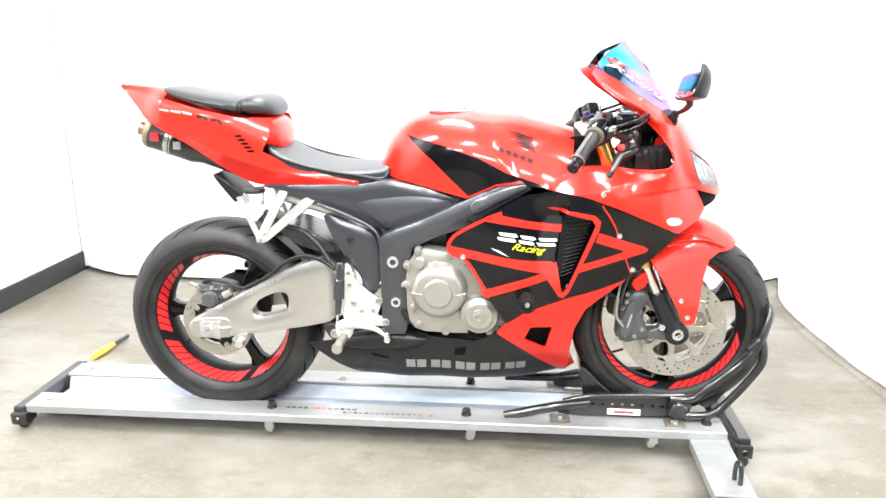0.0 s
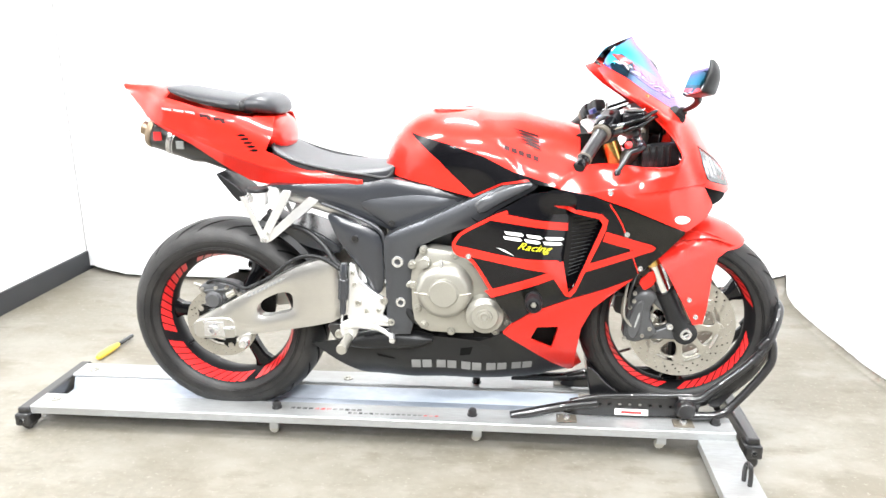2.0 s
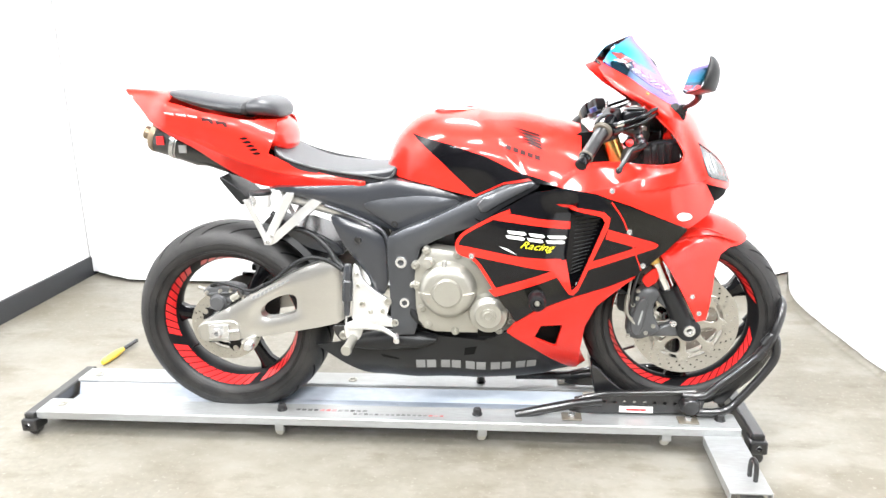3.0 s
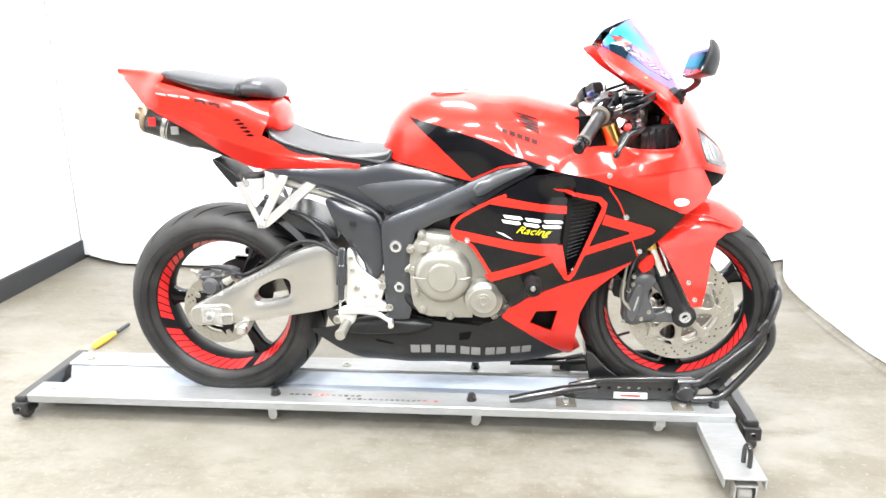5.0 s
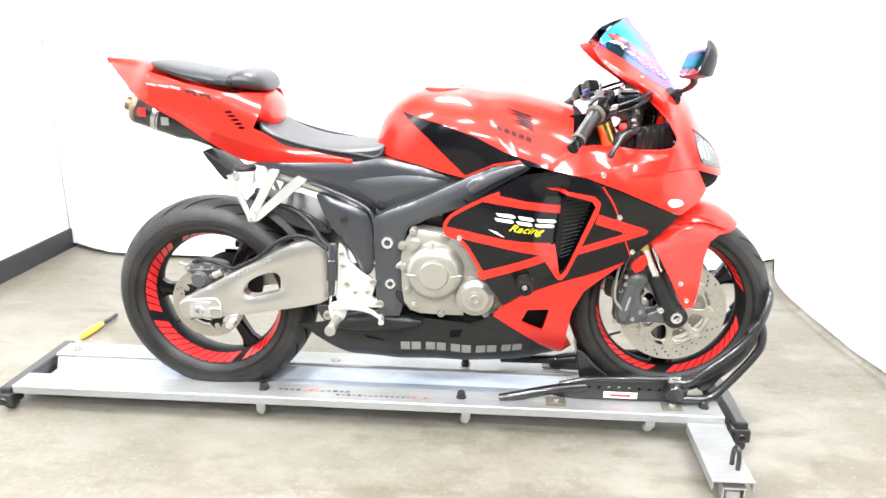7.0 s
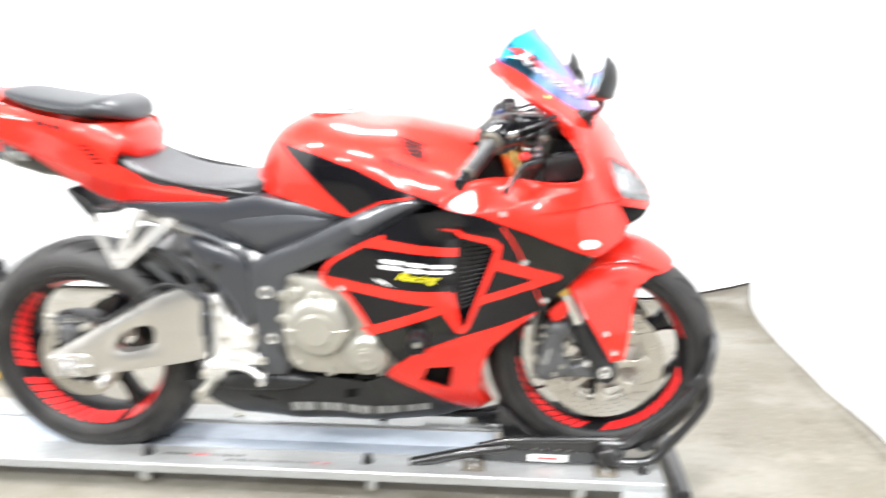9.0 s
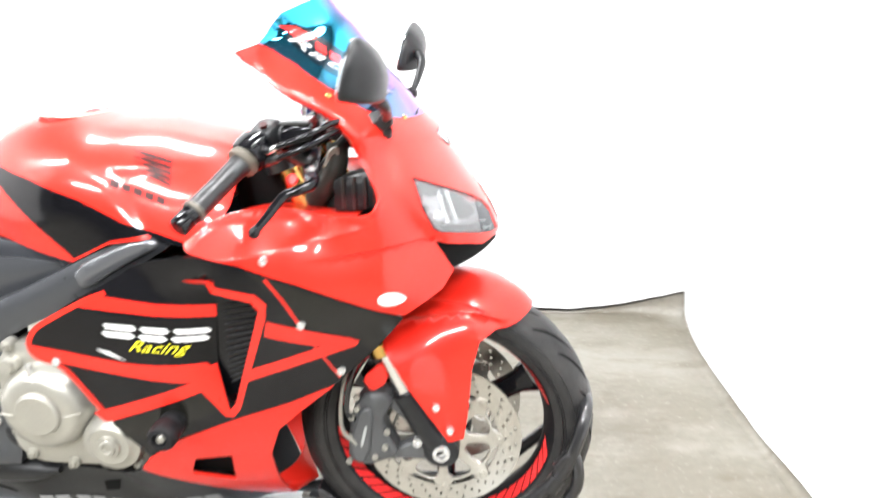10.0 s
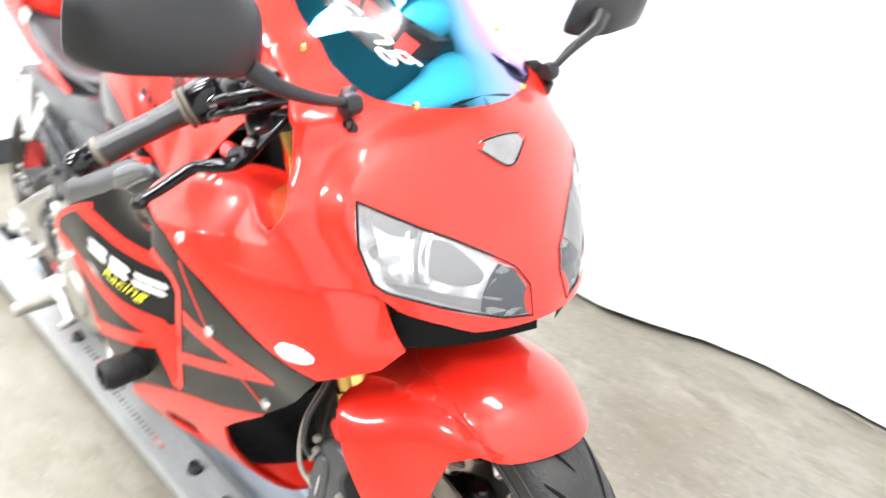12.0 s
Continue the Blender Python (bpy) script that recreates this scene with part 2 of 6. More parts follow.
def filmed(name, color):
    """Printed vinyl under the iridescent film: plain face-on, blue to violet gloss towards a glancing angle."""
    m = material(name, color, 0.2, grain=0.1, grain_scale=300)
    nt = m.node_tree
    lw = nt.nodes.new("ShaderNodeLayerWeight")
    lw.inputs["Blend"].default_value = 0.5
    amount, tint = nt.nodes.new("ShaderNodeMapRange"), nt.nodes.new("ShaderNodeMapRange")
    for n, (f0, f1, t0, t1) in ((amount, (0.16, 0.44, 0.02, 0.72)), (tint, (0.30, 0.55, 0.0, 1.0))):
        n.inputs["From Min"].default_value, n.inputs["From Max"].default_value, n.inputs["To Min"].default_value, n.inputs["To Max"].default_value = f0, f1, t0, t1
        nt.links.new(lw.outputs["Facing"], n.inputs["Value"])
    blue, violet, both, last = nt.nodes.new("ShaderNodeBsdfGlossy"), nt.nodes.new("ShaderNodeBsdfGlossy"), nt.nodes.new("ShaderNodeMixShader"), nt.nodes.new("ShaderNodeMixShader")
    blue.inputs["Color"].default_value, blue.inputs["Roughness"].default_value = (0.20, 0.50, 0.72, 1), 0.06
    violet.inputs["Color"].default_value, violet.inputs["Roughness"].default_value = (0.50, 0.34, 0.64, 1), 0.06
    nt.links.new(tint.outputs["Result"], both.inputs["Fac"])
    nt.links.new(blue.outputs["BSDF"], both.inputs[1])
    nt.links.new(violet.outputs["BSDF"], both.inputs[2])
    nt.links.new(amount.outputs["Result"], last.inputs["Fac"])
    nt.links.new(nt.nodes["Principled BSDF"].outputs["BSDF"], last.inputs[1])
    nt.links.new(both.outputs["Shader"], last.inputs[2])
    nt.links.new(last.outputs["Shader"], nt.nodes["Material Output"].inputs["Surface"])
    return m


FILM_BLACK, FILM_RED, FILM_WHITE = filmed("black_screen_print", (0.006, 0.006, 0.007)), filmed("red_screen_print", (0.75, 0.035, 0.03)), filmed("white_screen_print", (0.80, 0.80, 0.79))
FLOOR = floor_material()


# ---- mesh helpers ----
def link_mesh(name, bm, mat, parent=None, label="", smooth=True, bevel=0.0, solid=0.0, angle=40):
    me = bpy.data.meshes.new(name)
    bm.normal_update()
    bm.to_mesh(me)
    bm.free()
    me.materials.append(mat)
    if smooth:
        me.shade_smooth()
        me.set_sharp_from_angle(angle=radians(angle))
    if solid:
        use = {}
        for p in me.polygons:
            for k in p.edge_keys:
                use[k] = use.get(k, 0) + 1
        for e in me.edges:
            if use.get(e.key, 0) == 1:
                e.use_edge_sharp = True
    ob = new(name, me)
    if parent:
        ob.parent = parent
    if label:
        ob["label"] = label
    if solid:
        s = ob.modifiers.new("thickness", "SOLIDIFY")
        s.thickness, s.offset = solid, -1.0
    if bevel:
        v = ob.modifiers.new("edge", "BEVEL")
        v.width, v.segments, v.limit_method, v.angle_limit = bevel, 2, "ANGLE", radians(40)
        v.harden_normals = False
    return ob


def part(name, bm, mat, parent, label="", **kw):
    return link_mesh(name, bm, mat, parent, label, **kw)


def thing(name, label, category, group="", kind="", at=(0, 0, 0)):
    ob = new(name)
    ob.location = at
    ob.empty_display_size = 0.05
    return tagged(ob, label, category, group, kind)


def mesh(verts, faces):
    bm = bmesh.new()
    vs = [bm.verts.new(v) for v in verts]
    for f in faces:
        try:
            bm.faces.new([vs[i] for i in f])
        except ValueError:
            pass
    return bm


def join(*bms):
    """All bmeshes in the first."""
    base = bms[0]
    for b in bms[1:]:
        me = bpy.data.meshes.new("tmp")
        b.to_mesh(me)
        b.free()
        base.from_mesh(me)
        bpy.data.meshes.remove(me)
    return base


def box(x0, x1, y0, y1, z0, z1):
    v = [(x, y, z) for x in (x0, x1) for y in (y0, y1) for z in (z0, z1)]
    return mesh(v, [(0, 1, 3, 2), (4, 6, 7, 5), (0, 4, 5, 1), (2, 3, 7, 6), (0, 2, 6, 4), (1, 5, 7, 3)])


def rings(loops, closed=True, cap=True):
    n = len(loops[0])
    verts = [p for l in loops for p in l]
    faces = []
    for i in range(len(loops) - 1):
        for j in range(n if closed else n - 1):
            k = (j + 1) % n
            faces.append((i * n + j, i * n + k, (i + 1) * n + k, (i + 1) * n + j))
    if cap and closed:
        faces.append(tuple(reversed(range(n))))
        faces.append(tuple((len(loops) - 1) * n + j for j in range(n)))
    bm = mesh(verts, faces)
    bmesh.ops.recalc_face_normals(bm, faces=bm.faces)
    return bm


def smooth_line(pts, steps=6):
    """A Catmull-Rom line through the points."""
    p = [Vector(q) for q in pts]
    p = [p[0] * 2 - p[1]] + p + [p[-1] * 2 - p[-2]]
    out = []
    for i in range(1, len(p) - 2):
        for s in range(steps):
            t = s / steps
            a, b, c, d = p[i - 1:i + 3]
            out.append(0.5 * ((2 * b) + (c - a) * t + (2 * a - 5 * b + 4 * c - d) * t * t + (3 * b - a - 3 * c + d) * t ** 3))
    return out + [p[-2]]


def tube(pts, r, n=10, soft=True, steps=6):
    """A pipe along the points; r: one radius or one for each end."""
    line = smooth_line(pts, steps) if soft and len(pts) > 2 else [Vector(q) for q in pts]
    ra, rb = r if isinstance(r, tuple) else (r, r)
    side = None
    loops = []
    for i, q in enumerate(line):
        d = (line[min(i + 1, len(line) - 1)] - line[max(i - 1, 0)]).normalized()
        if side is None:
            side = d.orthogonal().normalized()
        side = (side - d * side.dot(d)).normalized()
        up = d.cross(side)
        rad = ra + (rb - ra) * i / (len(line) - 1)
        loops.append([q + rad * (math.cos(a) * side + math.sin(a) * up) for a in (2 * math.pi * k / n for k in range(n))])
    return rings(loops)


def lathe(profile, n=48, centre=(0, 0, 0), start=0.0, sweep=360.0, closed=False):
    """Turns a profile of (radius, y) about the y axis."""
    cx, cy, cz = centre
    full = sweep >= 360
    k = n if full else n + 1
    loops = [[(cx + r * math.cos(a), cy + y, cz + r * math.sin(a)) for a in (radians(start + sweep * j / n) for j in range(k))] for r, y in profile]
    if closed:
        loops.append(loops[0])
    bm = rings(loops, closed=full, cap=False)
    bmesh.ops.remove_doubles(bm, verts=bm.verts, dist=1e-6)
    bmesh.ops.recalc_face_normals(bm, faces=bm.faces)
    return bm


def chaikin(pts, times=2, cut=0.22, closed=True):
    for _ in range(times):
        out = []
        n = len(pts)
        for i in range(n if closed else n - 1):
            a, b = pts[i], pts[(i + 1) % n]
            out += [tuple(u + (v - u) * cut for u, v in zip(a, b)), tuple(v + (u - v) * cut for u, v in zip(a, b))]
        pts = out if closed else [pts[0]] + out + [pts[-1]]
    return pts


def inside(x, z, poly):
    hit, j = False, len(poly) - 1
    for i in range(len(poly)):
        (xi, zi), (xj, zj) = poly[i], poly[j]
        if (zi > z) != (zj > z) and x < (xj - xi) * (z - zi) / (zj - zi) + xi:
            hit = not hit
        j = i
    return hit


def dense(poly, step):
    out = []
    for i, a in enumerate(poly):
        b = poly[(i + 1) % len(poly)]
        k = max(1, int(math.dist(a, b) / step))
        out += [(a[0] + (b[0] - a[0]) * s / k, a[1] + (b[1] - a[1]) * s / k) for s in range(k)]
    return out


def gap(x, z, poly):
    best = 9.0
    for i, a in enumerate(poly):
        b = poly[(i + 1) % len(poly)]
        dx, dz = b[0] - a[0], b[1] - a[1]
        t = max(0, min(1, ((x - a[0]) * dx + (z - a[1]) * dz) / (dx * dx + dz * dz + 1e-12)))
        best = min(best, math.hypot(x - a[0] - t * dx, z - a[1] - t * dz))
    return best


def flat_fill(outline, holes=(), step=0.015, extra=()):
    """Triangles of a flat outline with holes."""
    loops = [dense(p, step) for p in (outline, *holes)]
    pts, edges = [], []
    for l in loops:
        s = len(pts)
        pts += l
        edges += [(s + i, s + (i + 1) % len(l)) for i in range(len(l))]
    xs, zs = [p[0] for p in outline], [p[1] for p in outline]
    grid = [(x, z) for i, x in enumerate(np.arange(min(xs), max(xs), step)) for z in np.arange(min(zs) + (i % 2) * step / 2, max(zs), step)]
    marks = np.array(extra) if len(extra) else None
    for k, (x, z) in enumerate(list(grid) + list(extra)):
        if inside(x, z, loops[0]) and not (k < len(grid) and marks is not None and np.min(np.abs(marks[:, 0] - x) + np.abs(marks[:, 1] - z)) < step * 0.45) and gap(x, z, loops[0]) > (step * 0.35 if k < len(grid) else 0.0008) and all(not inside(x, z, h) and gap(x, z, h) > step * 0.35 for h in loops[1:]):
            pts.append((x, z))
    v, e, f, *_ = geometry.delaunay_2d_cdt([Vector(p) for p in pts], edges, [], 0, 1e-6)
    tri = []
    for t in f:
        cx, cz = sum(v[i].x for i in t) / 3, sum(v[i].y for i in t) / 3
        if inside(cx, cz, loops[0]) and not any(inside(cx, cz, h) for h in loops[1:]):
            a, b, c = (v[i] for i in t[:3])
            tri.append(t if (b - a).cross(c - a) > 0 else tuple(reversed(t)))
    return [(p.x, p.y) for p in v], tri


class Field:
    """A smooth half width over the side view (x, z), through the places given."""

    def __init__(self, rows, loose=2e-5):
        self.p = np.array([r[:2] for r in rows], float)
        n = len(rows)
        w = np.array([r[2] * abs(r[2]) for r in rows])
        d = np.linalg.norm(self.p[:, None] - self.p[None], axis=2)
        k = np.where(d > 0, d * d * np.log(d + 1e-12), 0) + np.eye(n) * loose
        q = np.hstack([np.ones((n, 1)), self.p])
        a = np.block([[k, q], [q.T, np.zeros((3, 3))]])
        self.s = np.linalg.solve(a, np.concatenate([w, np.zeros(3)]))

    def raw(self, x, z):
        d = np.hypot(self.p[:, 0] - x, self.p[:, 1] - z)
        k = np.where(d > 0, d * d * np.log(d + 1e-12), 0)
        return k @ self.s[:-3] + self.s[-3] + self.s[-2] * x + self.s[-1] * z

    def __call__(self, x, z):
        v = self.raw(x, z)
        return math.sqrt(v) if v > 0 else 0.0

    def crest(self, pts, steps=5):
        """The line near the points along which the half width runs out."""
        line = [(p.x, p.y) for p in smooth_line([(x, z, 0) for x, z in pts], steps)]
        out = []
        for i, (x, z) in enumerate(line):
            (x0, z0), (x1, z1) = line[max(i - 1, 0)], line[min(i + 1, len(line) - 1)]
            d = math.hypot(x1 - x0, z1 - z0)
            nx, nz = -(z1 - z0) / d, (x1 - x0) / d
            if self.raw(x + nx * 0.03, z + nz * 0.03) > self.raw(x - nx * 0.03, z - nz * 0.03):
                nx, nz = -nx, -nz
            lo, hi = -0.03, 0.03
            for _ in range(30):
                mid = (lo + hi) / 2
                if self.raw(x + nx * mid, z + nz * mid) > 0:
                    lo = mid
                else:
                    hi = mid
            out.append((x + nx * lo, z + nz * lo))
        return out


class Moulded:
    """A field with edges and steps pressed into it."""

    def __init__(self, base, press):
        self.base, self.press = base, press

    def raw(self, x, z):
        return self.base.raw(x, z)

    def __call__(self, x, z):
        return max(0.0, self.base(x, z) - self.press(x, z))


def height_on(line, x):
    """The z of a line of (x, z) at x."""
    return float(np.interp(x, [p[0] for p in line], [p[1] for p in line]))


def ease(v):
    v = max(0.0, min(1.0, v))
    return v * v * (3 - 2 * v)


def skin(outline, field, side=-1, holes=(), step=0.016, off=0.0, soft=2, seam=(), cut=0.22, floor_y=0.0, more=()):
    """A panel on a field: the outline in (x, z) carried to y = side * half width. side 0: both sides, joined along the seam."""
    line = chaikin(list(outline), soft, cut) if soft else list(outline)
    hs = [chaikin(list(h), soft, cut) if soft else list(h) for h in holes]
    extra = []
    fine = []
    for a, b in zip(seam[:-1], seam[1:]):
        k = max(1, round(math.dist(a, b) / 0.006))
        fine += [(a[0] + (b[0] - a[0]) * q / k, a[1] + (b[1] - a[1]) * q / k) for q in range(k)]
    for i in range(1, len(fine) - 1):
        (x0, z0), (x, z), (x1, z1) = fine[i - 1], fine[i], fine[i + 1]
        d = math.hypot(x1 - x0, z1 - z0)
        nx, nz = -(z1 - z0) / d, (x1 - x0) / d
        if field.raw(x + nx * 0.02, z + nz * 0.02) < field.raw(x - nx * 0.02, z - nz * 0.02):
            nx, nz = -nx, -nz
        extra += [(x + nx * q, z + nz * q) for q in ((0.0011, 0.0036, 0.0075) if i % 2 else (0.0022, 0.0055))]
    v, f = flat_fill(line, hs, step, extra + list(more))
    bms = []
    for s in ((-1, 1) if side == 0 else (side,)):
        vv = []
        for x, z in v:
            h = max(field(x, z) + off, floor_y)
            if seam and gap(x, z, list(seam) + list(reversed(list(seam)))) < 0.0004:
                h = 0.0
            vv.append((x, s * h, z))
        bms.append(mesh(vv, f if s < 0 else [tuple(reversed(t)) for t in f]))
    bm = join(*bms)
    if side == 0:
        bmesh.ops.remove_doubles(bm, verts=[q for q in bm.verts if abs(q.co.y) < 1e-5], dist=0.0004)
        ring = [q for q in bm.verts if abs(q.co.y) < 0.05 and not q.is_boundary]
        for _ in range(3):
            bmesh.ops.smooth_vert(bm, verts=ring, factor=0.35, use_axis_x=True, use_axis_y=False, use_axis_z=True)
    return bm


def true_normals(ob, field):
    """Shades a skinned panel by the slope of its field, not of its triangles."""
    base = field.base if isinstance(field, Moulded) else field
    press = field.press if isinstance(field, Moulded) else (lambda x, z: 0.0)
    e, out = 0.0015, []
    for v in ob.data.vertices:
        x, y, z = v.co
        gx, gz = (base.raw(x + e, z) - base.raw(x - e, z)) / (2 * e), (base.raw(x, z + e) - base.raw(x, z - e)) / (2 * e)
        px, pz = (press(x + e, z) - press(x - e, z)) / (2 * e), (press(x, z + e) - press(x, z - e)) / (2 * e)
        w = abs(y)
        n = Vector((2 * w * px - gx, 2 * y, 2 * w * pz - gz))
        out.append(n.normalized() if n.length > 1e-6 else v.normal)
    ob.data.normals_split_custom_set_from_vertices(out)
    return ob


def closing(a, b, steps=6):
    """Points from a towards a place b on the seam, closer and closer."""
    return [(b[0] + (a[0] - b[0]) * (1 - k / steps) ** 2, b[1] + (a[1] - b[1]) * (1 - k / steps) ** 2) for k in range(steps)]


def plate(outline, y0, y1, holes=(), soft=1, cut=0.2, crown=0.0, reach=0.03):
    """A plate of an outline in (x, z), from y0 (its outer face) to y1; crown swells the outer face away from its edges."""
    line = chaikin(list(outline), soft, cut) if soft else list(outline)
    hs = [chaikin(list(h), 2, 0.25) for h in holes]
    v, f = flat_fill(line, hs, 0.014 if crown else 0.05)
    n = len(v)
    out = math.copysign(crown, y0 - y1)
    verts = [(x, y0 + (out * (1 - math.exp(-min(gap(x, z, l) for l in (line, *hs)) / reach)) if crown else 0.0), z) for x, z in v] + [(x, y1, z) for x, z in v]
    count = {}
    for t in f:
        for i in range(3):
            e = (t[i], t[(i + 1) % 3])
            count[e] = 1
    faces = [tuple(t) for t in f] + [tuple(i + n for i in reversed(t)) for t in f]
    faces += [(b, a, a + n, b + n) for a, b in count if (b, a) not in count]
    bm = mesh(verts, faces)
    bmesh.ops.recalc_face_normals(bm, faces=bm.faces)
    return bm


def loft(stations, n=24, power=2.6):
    """A body of rounded sections along x: rows of x, centre z, half height, half width, centre y."""
    loops = []
    cols = [np.array(c) for c in zip(*stations)]
    fine = []
    for i in range(len(stations) - 1):
        for q in (0.0, 0.25, 0.5, 0.75):
            row = []
            for c in cols:
                p0, p1, p2, p3 = c[max(i - 1, 0)], c[i], c[i + 1], c[min(i + 2, len(c) - 1)]
                row.append(0.5 * (2 * p1 + (p2 - p0) * q + (2 * p0 - 5 * p1 + 4 * p2 - p3) * q * q + (3 * p1 - p0 - 3 * p2 + p3) * q ** 3))
            fine.append(row)
    for x, z, hh, hw, y in fine + [list(stations[-1])]:
        hh, hw = max(hh, 0.001), max(hw, 0.001)
        l = []
        for k in range(n):
            a = 2 * math.pi * k / n
            c, s = math.cos(a), math.sin(a)
            l.append((x, y + hw * math.copysign(abs(c) ** (2 / power), c), z + hh * math.copysign(abs(s) ** (2 / power), s)))
        loops.append(l)
    return rings(loops)


def cyl(p0, p1, r, n=16):
    return tube([p0, p1], r, n, soft=False)


def bolt(x, y, z, r=0.007, depth=0.006, out=-1):
    """A hexagon socket bolt head that faces along y."""
    return lathe([(0.0, out * depth * 0.3), (r * 0.5, out * depth * 0.3), (r * 0.55, out * depth), (r * 0.9, out * depth), (r, out * depth * 0.7), (r, -out * 0.002)], 14, (x, y, z))


# ---- room ----
bm = box(-6, 6, -6, 6, -0.2, 0.0)
tagged(link_mesh("floor", bm, FLOOR, smooth=False), "worn beige polished concrete floor with faint stains", "floor", kind="structure")
tagged(link_mesh("ceiling", box(-6, 6, -6, 6, 3.0, 3.1), SHOP_DARK, smooth=False), "dark grey workshop ceiling", "ceiling", kind="structure")
tagged(link_mesh("wall_west", box(-1.62, -1.47, -1.6, 1.9, 0, 3.0), WALL, smooth=False), "plain white painted side wall", "wall", kind="structure")
tagged(link_mesh("wall_north", box(-1.62, 2.6, 1.72, 1.9, 0, 3.0), WALL, smooth=False), "plain wall behind the white backdrop", "wall", kind="structure")
tagged(link_mesh("wall_east", box(2.42, 2.6, -1.6, 1.72, 0, 3.0), WALL, smooth=False), "plain wall behind the white backdrop", "wall", kind="structure")
for nm, dims in (("wall_far_west", (-6.2, -6, -6, 1.9)), ("wall_far_east", (6, 6.2, -6, 1.9)), ("wall_back_west", (-6, -1.62, 1.72, 1.9)), ("wall_back_east", (2.6, 6, 1.72, 1.9))):
    tagged(link_mesh(nm, box(*dims, 0, 3.0), SHOP, smooth=False), "plain grey workshop wall", "wall", kind="structure")
tagged(link_mesh("wall_south", box(-6, 6, -6.2, -6, 0, 3.0), SHOP_DARK, smooth=False), "plain dark grey workshop wall", "wall", kind="structure")
tagged(link_mesh("baseboard", box(-1.47, -1.455, -1.59, 1.62, 0.0, 0.105), SKIRT, smooth=False, bevel=0.003), "black rubber skirting along the white wall", "skirting", kind="structure")


def sheet(line, foot, name, label):
    """A hanging white sheet along a plan line; foot(s) gives the height of its lower edge."""
    cols = []
    n = len(line)
    for i, (x, y) in enumerate(line):
        z0 = foot(i / (n - 1))
        zs = [z0 + (2.98 - z0) * (k / 22) ** 1.6 for k in range(23)]
        cols.append([(x + 0.006 * noise.noise((x * 1.3, y * 1.3, z * 0.5)), y + 0.012 * noise.noise((x * 1.1 + 5, y, z * 0.6)), z) for z in zs])
    bm = rings(cols, closed=False, cap=False)
    return tagged(link_mesh(name, bm, SHEET, solid=0.004), label, "backdrop", kind="structure")


def along(pts, steps=14):
    return [(p.x, p.y) for p in smooth_line([(x, y, 0) for x, y in pts], steps)]


NORTH = along([(-1.462, 1.535), (-1.40, 1.50), (-1.25, 1.43), (-1.05, 1.40), (-0.3, 1.39), (0.4, 1.36), (0.82, 1.315), (1.0, 1.34), (1.2, 1.41), (1.4, 1.44), (1.6, 1.425), (1.76, 1.415), (1.95, 1.43), (2.08, 1.42), (2.215, 1.375)])
EAST = along([(2.218, 1.373), (2.21, 1.28), (2.20, 1.05), (2.215, 0.80), (2.24, 0.55), (2.28, 0.25), (2.31, -0.2), (2.32, -0.9), (2.325, -1.59)])


def north_hem(s):
    return 0.022 + 0.10 * max(0, (s - 0.78) / 0.22) ** 1.8 + 0.010 * noise.noise((s * 7, 0, 0)) + 0.004 * noise.noise((s * 31, 2, 0))


def east_hem(s):
    return 0.026 + 0.085 * math.exp(-s * 22) + 0.008 * noise.noise((s * 9, 4, 0)) + 0.003 * noise.noise((s * 40, 4, 0))


sheet(NORTH, north_hem, "backdrop_north", "white backdrop sheet hanging to the floor with a wavy hem")
sheet(EAST, east_hem, "backdrop_east", "white backdrop sheet hanging at the side with a lifted corner")


def cove(line, hem, away, name, lift=0.05):
    """The floor coating turned up behind the hem of a sheet."""
    n = len(line)
    cols = []
    for i, (x, y) in enumerate(line):
        h = hem(i / (n - 1)) + lift
        k = min(1.0, h / 0.16)
        cols.append([(x - away[0] * d * k, y - away[1] * d * k, z * k + 0.001) for d, z in ((0.14, 0.0), (0.10, 0.003), (0.06, 0.012), (0.03, 0.03), (0.008, 0.06), (-0.012, 0.10), (-0.02, 0.16))])
    bm = rings(cols, closed=False, cap=False)
    return tagged(link_mesh(name, bm, FLOOR), "beige floor coating turned up at the wall", "floor edge", kind="structure")


cove(NORTH[140:], lambda s: north_hem(140 / (len(NORTH) - 1) + s * (1 - 140 / (len(NORTH) - 1))), (0, 1), "trim_north", -0.016)
cove(EAST, east_hem, (1, 0), "trim_east", 0.004)

for lx, ly, power in LIGHTS:
    t = thing("ceiling_light", "flat white light panel under the dark ceiling", "ceiling light", "ceiling lights", at=(lx, ly, 2.9))
    part("housing", box(-0.40, 0.40, -0.18, 0.18, -0.02, 0.1), BRIGHT, t, smooth=False)

# ---- dolly ----
dolly = thing("motorcycle_dolly", "low aluminium rolling dolly under the motorcycle", "dolly")
dolly.rotation_euler = (0, radians(-0.55), 0)
RZ = 0.0915


def rail_profile(sign):
    y0, y1 = sign * 0.071, sign * 0.166
    prof = [(y0, RZ - 0.004), (y0 + sign * 0.004, RZ), (y1 - sign * 0.003, RZ), (y1, RZ - 0.003), (y1, RZ - 0.026), (y1 - sign * 0.004, RZ - 0.026), (y1 - sign * 0.004, RZ - 0.005), (y0, RZ - 0.008)]
    return rings([[(x, y, z) for y, z in prof] for x in (-0.645, -0.2, 0.3, 0.8, 1.3, 1.56)])


